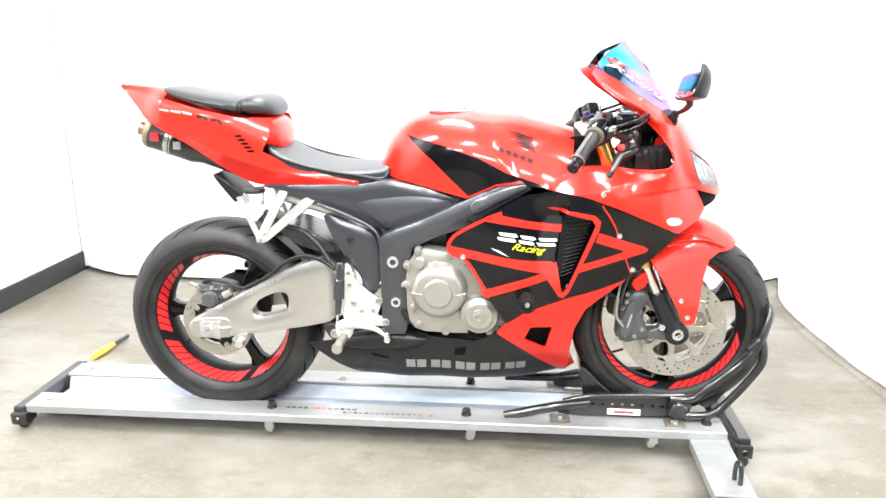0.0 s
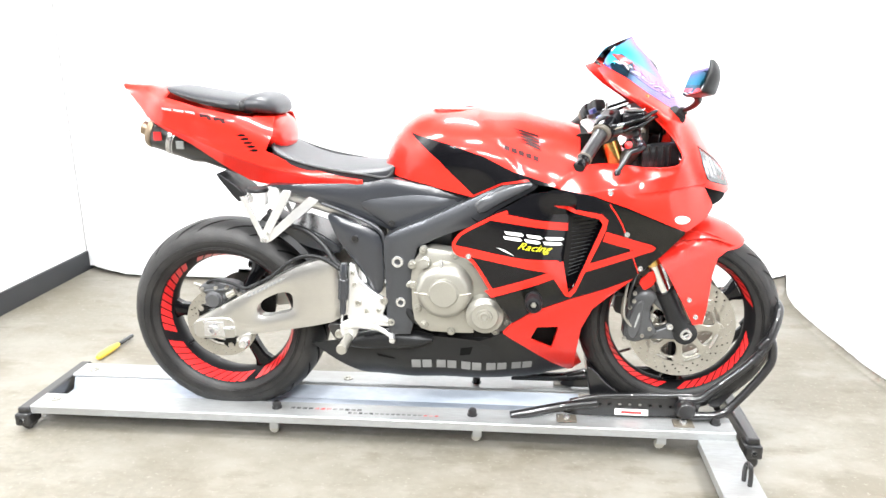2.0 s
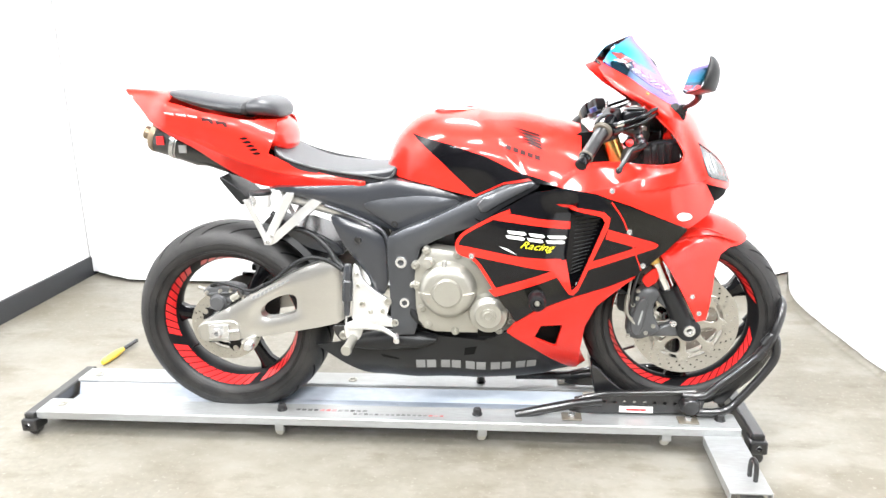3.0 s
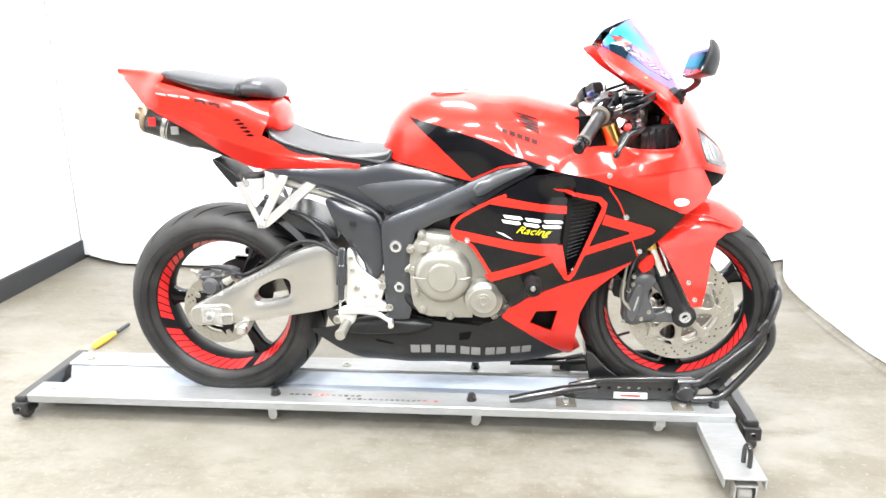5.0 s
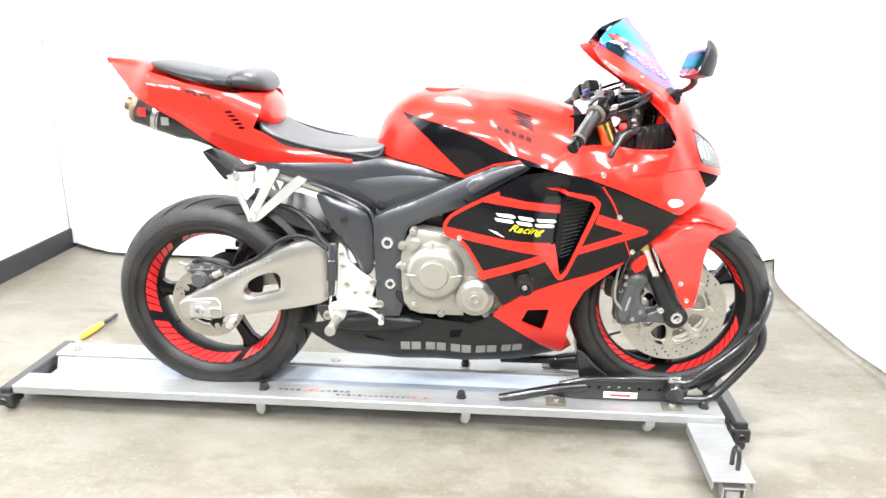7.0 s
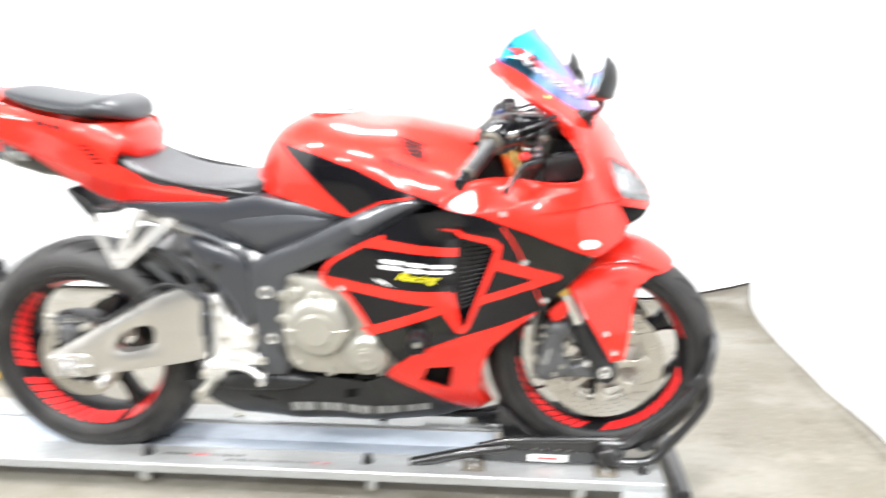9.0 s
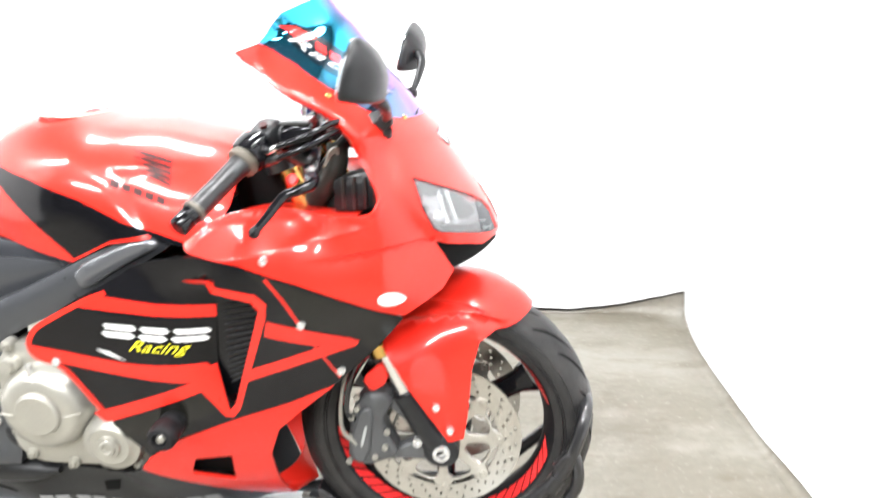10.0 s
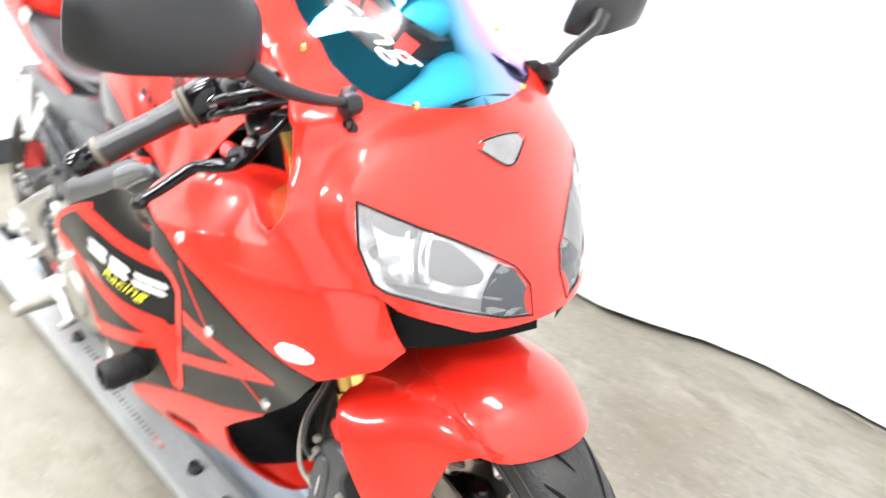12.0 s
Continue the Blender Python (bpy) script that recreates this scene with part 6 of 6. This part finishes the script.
def rear_mirror(s, y):
    """A mirror on its stem: shell, glass and foot."""
    outline = chaikin([(-0.088, -0.046), (-0.093, 0.014), (-0.072, 0.046), (0.030, 0.046), (0.064, 0.022), (0.078, -0.040), (0.060, -0.046), (-0.045, -0.047)], 2, 0.18)
    loops = []
    for d, k in ((-0.004, 0.97), (-0.002, 0.995), (0.002, 1.0), (0.010, 0.95), (0.020, 0.85), (0.030, 0.68), (0.037, 0.46), (0.041, 0.16)):
        loops.append([(d, u * k - 0.006 * (1 - k), w * k - 0.026 * (1 - k)) for u, w in outline])
    m = Matrix.Translation((1.321 if s < 0 else 1.303, s * y, 1.1255 if s < 0 else 1.118)) @ Matrix.Rotation(radians(0 if s < 0 else 2), 4, "Z") @ Matrix.Rotation(radians(16), 4, "Y") @ Matrix.Rotation(radians(s * 8), 4, "X") @ Matrix.Diagonal((1.05, -s * 1.06, 0.88, 1))
    bm = rings(loops)
    bm.transform(m)
    bmesh.ops.recalc_face_normals(bm, faces=bm.faces)
    shell = part("mirror", bm, PLASTIC, bike, "black mirror housing on a slim stem", angle=60)
    glass = rings([[(-0.0045, u * 0.96, w * 0.96) for u, w in outline], [(-0.0062, u * 0.945, w * 0.945) for u, w in outline]])
    glass.transform(m)
    bmesh.ops.recalc_face_normals(glass, faces=glass.faces)
    part("mirror_glass", glass, MIRROR, shell, "mirror glass")
    low = 0.020 if s < 0 else 0.0
    part("stem", tube([(1.334, s * (y - 0.050), 1.104 - low), (1.342, s * (y - 0.072), 1.088 - low), (1.338, s * (y - 0.115), 1.062 - 0.6 * low), (1.328, s * 0.170, 1.036)], (0.0105, 0.0052), 14), PLASTIC, shell)
    part("stem_knuckle", lathe([(0, -0.012), (0.011, -0.010), (0.013, 0), (0.011, 0.010), (0, 0.012)], 16, (1.327, s * 0.166, 1.034)), PLASTIC, shell)
    part("foot", rings([[(1.306 + 0.026 * a + 0.014 * q * c - q * 0.003, s * (NOSE(1.306 + 0.026 * a, 1.040 - 0.032 * a) + 0.002 + h), 1.040 - 0.032 * a + 0.012 * q * c2) for c, c2 in ((1, 0.7), (0.7, 1), (0, 0.9), (-0.7, 0.5), (-1, -0.4), (-0.7, -0.9), (0, -1), (0.7, -0.6))] for a, q, h in ((0.0, 0.5, 0.0), (0.1, 0.9, 0.007), (0.5, 1.0, 0.009), (0.85, 0.8, 0.007), (1.0, 0.4, 0.0))]), PLASTIC, shell)
    part("foot_bolt", bolt(1.328, s * (NOSE(1.328, 1.014) + 0.010), 1.014, 0.006, 0.004, s), BLACK_STEEL, shell)


rear_mirror(-1, 0.335)
rear_mirror(1, 0.305)

# ---- motorcycle: front brake and lower fairing ----
for s in (-1, 1):
    part("caliper", plate([(1.262, 0.528), (1.236, 0.500), (1.222, 0.440), (1.218, 0.378), (1.255, 0.366), (1.300, 0.384), (1.318, 0.398), (1.300, 0.430), (1.290, 0.470), (1.312, 0.508), (1.292, 0.528)], s * 0.132, s * 0.088, crown=0.010, reach=0.015), CALIPER, bike, "dark grey radial brake caliper", bevel=0.008)
    part("caliper_bridge", plate([(1.225, 0.430), (1.250, 0.500), (1.275, 0.500), (1.262, 0.385), (1.230, 0.385)], s * 0.146, s * 0.130), CALIPER, bike, bevel=0.006)
    part("caliper_arm", plate([(1.250, 0.366), (1.262, 0.384), (1.330, 0.405), (1.372, 0.430), (1.405, 0.420), (1.412, 0.385), (1.390, 0.372), (1.320, 0.375)], s * 0.118, s * 0.092), CALIPER, bike, bevel=0.005)
    part("caliper_arm", plate([(1.300, 0.515), (1.320, 0.500), (1.370, 0.470), (1.372, 0.445), (1.335, 0.455), (1.295, 0.490)], s * 0.118, s * 0.092), CALIPER, bike, bevel=0.005)
    part("caliper_mark", plate([(1.246, 0.420), (1.251, 0.418), (1.262, 0.462), (1.257, 0.464)], s * 0.1475, s * 0.1465), GREY_DECAL, bike, "plain white maker's bar")
    for x, z in ((1.244, 0.520), (1.243, 0.497), (1.232, 0.478), (1.228, 0.436), (1.222, 0.382), (1.298, 0.448), (1.292, 0.414), (1.272, 0.392)):
        part("caliper_bolt", bolt(x, s * 0.139, z, 0.006, 0.006, s), CAST, bike)
    part("pinch_bolt", bolt(1.352, s * 0.120, 0.416, 0.010, 0.008, s), BRIGHT, bike)
    part("axle_clamp", turned([(0.030, 0), (0.034, 0.2), (0.034, 0.9), (0.028, 1)], (1.397, s * 0.085, 0.396), (1.397, s * 0.128, 0.396)), PLASTIC, bike, "black axle clamp")
    part("axle_nut", lathe([(0, s * 0.002), (0.007, s * 0.002), (0.009, s * 0.008), (0.016, s * 0.008), (0.018, s * 0.004), (0.018, -s * 0.004)], 20, (1.397, s * 0.128, 0.397)), BRIGHT, bike, "bright axle end")
    part("fork_guard", plate([(1.252, 0.552), (1.290, 0.588), (1.303, 0.560), (1.296, 0.540), (1.270, 0.524)], s * 0.128, s * 0.121), RED, bike, "red fender tab", bevel=0.002)
    part("brake_hose", tube([(1.236, s * 0.135, 0.470), (1.226, s * 0.150, 0.500), (1.236, s * 0.150, 0.560), (1.262, s * 0.130, 0.640), (1.255, s * 0.09, 0.74)], 0.0045, 8), BLACK_STEEL, bike, "braided brake hose")
    part("brake_hose", tube([(1.240, s * 0.142, 0.42), (1.215, s * 0.150, 0.46), (1.220, s * 0.145, 0.54), (1.244, s * 0.12, 0.62)], 0.004, 8), CAST, bike)
    for x, z in ((1.392, 0.510), (1.416, 0.456)):
        part("fender_bolt", bolt(x, s * (GUARD(x, z) + 0.001), z, 0.0075, 0.006, s), BRIGHT, bike)
    part("lower_clamp", turned([(0.034, 0), (0.036, 0.1), (0.036, 0.9), (0.034, 1)], (1.232, s * 0.107, 0.755), (1.262, s * 0.107, 0.685)), CAST, bike)
    part("fork_seal", turned([(0.028, 0), (0.031, 0.1), (0.031, 0.9), (0.027, 1)], (1.287, s * 0.107, 0.626), (1.298, s * 0.107, 0.600)), GOLD, bike)

# ---- motorcycle: engine ----
part("oil_filler", turned([(0.016, 0), (0.016, 0.5), (0.013, 0.55), (0.013, 1)], (0.655, -0.222, 0.622), (0.652, -0.246, 0.624)), CAST, bike)
part("cable_lug", plate([(0.688, 0.610), (0.714, 0.612), (0.714, 0.592), (0.708, 0.575), (0.696, 0.575)], -0.262, -0.236), CAST, bike, bevel=0.004)
part("cable_end", turned([(0.006, 0), (0.006, 1)], (0.701, -0.25, 0.60), (0.701, -0.25, 0.635)), BRIGHT, bike)
for x, z in ((0.648, 0.655), (0.616, 0.612), (0.620, 0.552), (0.632, 0.486), (0.650, 0.436), (0.726, 0.418), (0.852, 0.422), (0.735, 0.644), (0.782, 0.630), (0.884, 0.450)):
    part("case_boss", turned([(0.0115, 0), (0.0115, 0.8), (0.0095, 1)], (x, -0.205, z), (x, -0.226, z)), CAST, bike)
    part("case_bolt", bolt(x, -0.226, z, 0.0062, 0.006), CAST, bike)
part("clutch_disc", lathe([(0, -0.2705), (0.037, -0.2705), (0.039, -0.268)], 40, (0.708, 0, 0.545)), CAST, bike)
part("cover_ridge", tube([(0.628, -0.262, 0.545), (0.662, -0.2635, 0.541)], 0.0016, 6), CAST, bike)
part("cover_ridge", tube([(0.754, -0.2635, 0.541), (0.784, -0.258, 0.546)], 0.0016, 6), CAST, bike)
part("cap_bolt", lathe([(0, -0.262), (0.007, -0.262), (0.009, -0.266), (0.013, -0.266), (0.015, -0.262)], 24, (0.822, 0, 0.479)), CAST, bike)
# A solid dark block stands for the shade in the gap.
part("drain_gap", box(0.79, 0.84, -0.226, -0.20, 0.405, 0.425), DARK, bike, smooth=False)
part("coolant_hose", tube([(0.605, -0.17, 0.535), (0.596, -0.19, 0.50), (0.605, -0.20, 0.46), (0.640, -0.20, 0.43)], 0.012, 12), PLASTIC, bike)
part("coolant_hose", tube([(0.595, -0.16, 0.52), (0.60, -0.2, 0.545), (0.615, -0.2, 0.56)], 0.009, 10), CAST, bike)
part("sump_cover", loft([(0.385, 0.338, 0.006, 0.02, -0.130), (0.45, 0.352, 0.022, 0.030, -0.150), (0.54, 0.366, 0.028, 0.030, -0.165), (0.62, 0.370, 0.022, 0.028, -0.172), (0.668, 0.374, 0.008, 0.02, -0.172)], power=2.6), PLASTIC, bike, "black moulded belly bulge")

# ---- motorcycle: frame details ----
for x, z, r in ((0.574, 0.617, 0.016), (0.581, 0.497, 0.014)):
    part("engine_mount", lathe([(0, -0.208), (r * 0.5, -0.208), (r * 0.55, -0.214), (r, -0.214), (r * 1.12, -0.209), (r * 1.12, -0.20)], 20, (x, 0, z)), BRIGHT, bike, "bright engine mount bolt")
for x, z in ((0.551, 0.716), (0.450, 0.676)):
    part("cover_bolt", bolt(x, -0.158 if z > 0.7 else -0.192, z, 0.010, 0.006), BLACK_STEEL, bike)
for s in (-1, 1):
    part("cover_recess", plate([(0.458, 0.770), (0.490, 0.784), (0.636, 0.800), (0.752, 0.783), (0.690, 0.748), (0.600, 0.716), (0.556, 0.700), (0.505, 0.735)], s * 0.1585, s * 0.140, crown=0.008, reach=0.02), FRAME, bike, bevel=0.003)
    part("spar_seam", tube([(0.770, s * 0.2065, 0.780), (0.782, s * 0.207, 0.748), (0.800, s * 0.2065, 0.735)], 0.0022, 6), DARK, bike)
    part("spar_cover", plate([(0.785, 0.795), (0.890, 0.842), (0.940, 0.850), (0.950, 0.836), (0.880, 0.800), (0.800, 0.752)], s * 0.212, s * 0.200, crown=0.008, reach=0.015), SPAR_COVER, bike, bevel=0.006)
    part("subframe_tube", tube([(0.215, s * 0.10, 0.790), (0.300, s * 0.105, 0.768), (0.400, s * 0.115, 0.740), (0.480, s * 0.13, 0.700), (0.512, s * 0.13, 0.60)], 0.022, 14), BARE, bike, "silver subframe tube")
    hz = part("foot_peg_hanger", plate([(0.236, 0.806), (0.264, 0.802), (0.192, 0.676), (0.184, 0.648), (0.160, 0.648), (0.158, 0.664)], s * 0.155, s * 0.139, soft=1, cut=0.1), BARE, bike, "bare aluminium passenger peg hanger", bevel=0.003)
    part("hanger_strut", plate([(0.312, 0.788), (0.342, 0.776), (0.192, 0.652), (0.176, 0.650), (0.182, 0.674)], s * 0.153, s * 0.141, soft=1, cut=0.08), BARE, hz, bevel=0.003)
    part("hanger_strut", plate([(0.106, 0.782), (0.122, 0.784), (0.172, 0.664), (0.160, 0.656)], s * 0.151, s * 0.143, soft=0), BARE, hz, bevel=0.002)
    part("hanger_bolt", bolt(0.172, s * 0.156, 0.657, 0.007, 0.005, s), BRIGHT, hz)
    part("hanger_bolt", bolt(0.186, s * 0.156, 0.676, 0.005, 0.004, s), BRIGHT, hz)
part("hanger_crossbar", cyl((0.13, -0.14, 0.778), (0.13, 0.14, 0.778), 0.012), BRIGHT, bike)
rsv = part("rear_reservoir", turned([(0.026, 0), (0.029, 0.1), (0.029, 0.78), (0.031, 0.8), (0.031, 1)], (0.144, -0.105, 0.752), (0.144, -0.105, 0.792)), CERAMIC, bike, "small translucent fluid reservoir")
part("reservoir_lid", turned([(0.032, 0), (0.033, 0.5), (0.030, 1)], (0.144, -0.105, 0.790), (0.144, -0.105, 0.801)), PLASTIC, rsv)
part("reservoir_hose", tube([(0.175, -0.11, 0.735), (0.225, -0.115, 0.697), (0.290, -0.12, 0.677), (0.345, -0.14, 0.640), (0.378, -0.165, 0.605), (0.405, -0.185, 0.590)], 0.0085, 10), PLASTIC, bike, "black rubber hose")
part("brake_line", tube([(0.10, -0.125, 0.495), (0.177, -0.150, 0.538), (0.249, -0.156, 0.593), (0.301, -0.158, 0.612), (0.351, -0.165, 0.606), (0.400, -0.185, 0.583)], 0.0062, 10), PLASTIC, bike, "black brake line")
rs = part("rearset", plate([(0.432, 0.610), (0.450, 0.598), (0.460, 0.560), (0.500, 0.522), (0.540, 0.500), (0.536, 0.478), (0.524, 0.450), (0.560, 0.440), (0.556, 0.418), (0.500, 0.418), (0.455, 0.410), (0.420, 0.430), (0.428, 0.510)], -0.203, -0.188, crown=0.004, reach=0.01), BARE, bike, "bare aluminium footrest bracket", bevel=0.003)
for x, z, r in ((0.532, 0.498, 0.011), (0.551, 0.434, 0.011), (0.457, 0.490, 0.009), (0.446, 0.545, 0.006), (0.443, 0.580, 0.006), (0.480, 0.466, 0.006), (0.515, 0.468, 0.006)):
    part("bracket_bolt", bolt(x, -0.206, z, r, 0.006), CAST, rs)
part("master_cylinder", turned([(0.009, 0), (0.012, 0.05), (0.012, 0.3), (0.015, 0.32), (0.015, 0.7), (0.010, 0.72), (0.008, 1)], (0.418, -0.20, 0.606), (0.408, -0.20, 0.452)), GREY_PLASTIC, bike, "dark rear brake cylinder")
part("pushrod", turned([(0.004, 0), (0.004, 1)], (0.408, -0.20, 0.460), (0.404, -0.20, 0.425)), BRIGHT, bike)
part("heel_plate", plate([(0.402, 0.430), (0.440, 0.445), (0.462, 0.425), (0.448, 0.385), (0.420, 0.372), (0.404, 0.392)], -0.222, -0.206), BARE, bike, "bare aluminium heel plate", bevel=0.004)
part("brake_pedal", tube([(0.420, -0.225, 0.425), (0.470, -0.232, 0.430), (0.520, -0.236, 0.424), (0.556, -0.240, 0.404)], (0.011, 0.006), 10), BARE, bike, "bright brake pedal")
part("pedal_tip", cyl((0.557, -0.230, 0.403), (0.562, -0.262, 0.399), 0.0085), BRIGHT, bike)
part("foot_peg", turned([(0.010, 0), (0.013, 0.05), (0.0135, 0.9), (0.016, 0.92), (0.014, 1)], (0.428, -0.205, 0.388), (0.425, -0.305, 0.384)), CAST, bike, "knurled aluminium foot peg")
part("pedal_pivot", bolt(0.396, -0.200, 0.390, 0.013, 0.01), CAST, bike)
part("stand_bracket", plate([(0.345, 0.40), (0.40, 0.40), (0.42, 0.33), (0.395, 0.33), (0.36, 0.36)], -0.15, -0.13), BLACK_STEEL, bike, bevel=0.003)

# ---- motorcycle: rear end ----
part("rear_hugger", lathe([(0.335, -0.095), (0.352, -0.085), (0.360, -0.05), (0.362, 0.0), (0.360, 0.05), (0.352, 0.085), (0.335, 0.095)], 16, (RX + 0.01, 0, RWZ + 0.005), start=24, sweep=44), PLASTIC, bike, "black rear hugger", solid=0.003)
part("linkage_cover", plate([(0.19, 0.668), (0.235, 0.690), (0.31, 0.665), (0.37, 0.63), (0.385, 0.60), (0.335, 0.600), (0.26, 0.622)], -0.085, 0.085), GREY_PLASTIC, bike, "dark inner mudguard", bevel=0.01)
ab = part("axle_block", plate([(-0.066, 0.394), (-0.040, 0.404), (0.044, 0.412), (0.060, 0.400), (0.064, 0.352), (0.052, 0.344), (-0.050, 0.340), (-0.066, 0.352)], -0.160, -0.148), ALU, bike, "aluminium axle block", bevel=0.004)
part("adjuster_plate", box(-0.034, 0.030, -0.166, -0.159, 0.350, 0.398), BRIGHT, ab, smooth=False, bevel=0.002)
part("rear_axle_nut", lathe([(0, -0.168), (0.006, -0.168), (0.008, -0.180), (0.014, -0.180), (0.017, -0.176), (0.017, -0.168), (0.021, -0.167), (0.021, -0.164)], 6, (-0.003, 0, 0.374)), BRIGHT, ab, "bright rear axle nut")
part("adjuster_bolt", cyl((0.028, -0.162, 0.376), (0.062, -0.162, 0.379), 0.005), BRIGHT, ab)
part("spool_lug", turned([(0.011, 0), (0.015, 0.1), (0.015, 0.8), (0.012, 1)], (0.088, -0.150, 0.332), (0.088, -0.175, 0.331)), BRIGHT, bike)
part("spool_arm", plate([(0.074, 0.352), (0.112, 0.362), (0.104, 0.330), (0.088, 0.316), (0.074, 0.325)], -0.152, -0.14), ALU, bike, bevel=0.003)
for k in range(9):
    u = k / 9
    part("swing_mark", plate([(0.108 + 0.12 * u, 0.476 + 0.058 * u), (0.118 + 0.12 * u, 0.4808 + 0.058 * u), (0.120 + 0.12 * u, 0.4915 + 0.058 * u), (0.110 + 0.12 * u, 0.4868 + 0.058 * u)], -0.1536, -0.1400, soft=0), BELLY_INK, bike)

rc = part("rear_caliper", plate([(-0.062, 0.484), (-0.048, 0.502), (-0.010, 0.510), (0.040, 0.508), (0.070, 0.494), (0.060, 0.470), (0.034, 0.452), (0.020, 0.430), (-0.006, 0.424), (-0.036, 0.438), (-0.034, 0.468)], -0.122, -0.07, crown=0.006, reach=0.012), CALIPER, bike, "grey single-piston rear brake caliper", bevel=0.005)
part("piston_housing", lathe([(0, -0.146), (0.020, -0.146), (0.0225, -0.143), (0.0235, -0.136), (0.027, -0.134), (0.027, -0.118)], 28, (-0.008, 0, 0.458)), CALIPER, rc)
part("caliper_rib", plate([(-0.040, 0.488), (0.048, 0.496), (0.050, 0.488), (-0.038, 0.479)], -0.134, -0.118), CALIPER, rc, bevel=0.003)
part("pin_boot", turned([(0.009, 0), (0.013, 0.1), (0.011, 0.3), (0.013, 0.5), (0.011, 0.7), (0.012, 1)], (0.034, -0.128, 0.470), (0.062, -0.128, 0.486)), CAST, rc, "grey rubber boot of the slide pin")
part("pin_head", turned([(0.008, 0), (0.010, 0.3), (0.010, 0.8), (0.006, 1)], (0.022, -0.128, 0.463), (0.034, -0.128, 0.470)), CALIPER, rc)
part("bleed_nipple", turned([(0.007, 0), (0.007, 0.4), (0.0045, 0.45), (0.005, 1)], (-0.050, -0.112, 0.492), (-0.074, -0.116, 0.504)), CAST, rc)
part("caliper_bracket", plate([(0.048, 0.498), (0.080, 0.486), (0.086, 0.462), (0.060, 0.448), (0.030, 0.432), (0.026, 0.412), (0.010, 0.412), (0.018, 0.444), (0.048, 0.470)], -0.110, -0.096), CALIPER, rc, bevel=0.003)
for x, z in ((0.000, 0.494), (0.034, 0.496), (-0.044, 0.488), (0.072, 0.474)):
    part("caliper_pin", turned([(0.006, 0), (0.0065, 0.6), (0.004, 1)], (x, -0.118, z), (x, -0.137, z)), CAST, rc)
part("caliper_hose", tube([(-0.030, -0.120, 0.508), (0.000, -0.130, 0.520), (0.050, -0.136, 0.514), (0.100, -0.140, 0.500), (0.150, -0.150, 0.522)], 0.0052, 10), PLASTIC, rc)
part("chain_guard", tube([(0.02, 0.105, 0.500), (0.12, 0.105, 0.505), (0.30, 0.105, 0.545)], 0.013, 8), PLASTIC, bike)
bms = []
for k in range(24):
    a = radians(95 - k * 3.4)
    bms.append(box(RX + 0.108 * math.cos(a) - 0.007, RX + 0.108 * math.cos(a) + 0.007, 0.095, 0.109, RWZ + 0.108 * math.sin(a) - 0.006, RWZ + 0.108 * math.sin(a) + 0.006))
tagged(part("drive_chain", join(*bms), BLACK_STEEL, bike, smooth=False), kind="stuff")
mf = part("muffler", turned([(0.020, 0.0), (0.0455, 0.01), (0.0485, 0.04), (0.0485, 0.50), (0.040, 0.6), (0.040, 1.0)], (-0.205, 0, 0.951), (0.075, 0, 0.858)), CARBON, bike, "carbon muffler with steel bands")
part("muffler_cap", turned([(0.030, 0.0), (0.046, 0.15), (0.050, 0.5), (0.050, 1.0)], (-0.217, 0, 0.955), (-0.196, 0, 0.948)), BRASS, mf, "heat-tinted end cap")
part("tail_pipe", rings([[Vector((-0.217, 0, 0.955)) + Vector((-0.949 * t, 0, 0.315 * t)) + r * (math.cos(q) * Vector((0, 1, 0)) + math.sin(q) * Vector((0.315, 0, 0.949))) for q in (2 * math.pi * k / 24 for k in range(24))] for r, t in ((0.021, -0.01), (0.021, 0.024), (0.017, 0.024), (0.016, -0.01))], cap=False), BRASS, mf, "heat-tinted tail pipe")
for t0 in (0.20, 0.26):
    part("muffler_band", turned([(0.0488, 0), (0.051, 0.1), (0.051, 0.9), (0.0488, 1)], (-0.205 + 0.28 * t0, 0, 0.951 - 0.093 * t0), (-0.205 + 0.28 * (t0 + (0.05 if t0 < 0.25 else 0.015)), 0, 0.951 - 0.093 * (t0 + (0.05 if t0 < 0.25 else 0.015)))), BRIGHT, mf, "steel band")
part("muffler_badge", box(-0.185, -0.162, -0.052, -0.047, 0.930, 0.955), TAPE, mf, "small red badge", smooth=False)
part("muffler_badge", box(-0.118, -0.094, -0.052, -0.047, 0.905, 0.928), GREY_DECAL, mf, "small grey badge", smooth=False)
part("plate_bracket", plate([(0.000, 0.830), (0.010, 0.836), (0.060, 0.800), (0.090, 0.772), (0.072, 0.746), (0.060, 0.752)], -0.062, 0.062), PLASTIC, bike, "black number plate bracket", bevel=0.003)
part("undertail", plate([(-0.10, 0.950), (0.10, 1.0), (0.20, 0.93), (0.16, 0.83), (0.05, 0.86)], -0.055, 0.055), DARK, bike)

# ---- tool on the floor ----
tool = thing("screwdriver", "yellow-handled tool with a grey shaft lying on the floor", "screwdriver", at=(-0.726, 0.43, 0))
part("handle", turned([(0.008, 0), (0.013, 0.06), (0.0145, 0.5), (0.012, 0.85), (0.009, 1)], (-0.006, -0.07, 0.0145), (0.006, 0.065, 0.0145)), YELLOW_PLASTIC, tool, "worn yellow handle")
part("shaft", turned([(0.007, 0), (0.008, 0.1), (0.008, 0.95), (0.005, 1)], (0.006, 0.065, 0.0145), (0.015, 0.165, 0.0145)), GREY_PLASTIC, tool, "grey steel shaft")
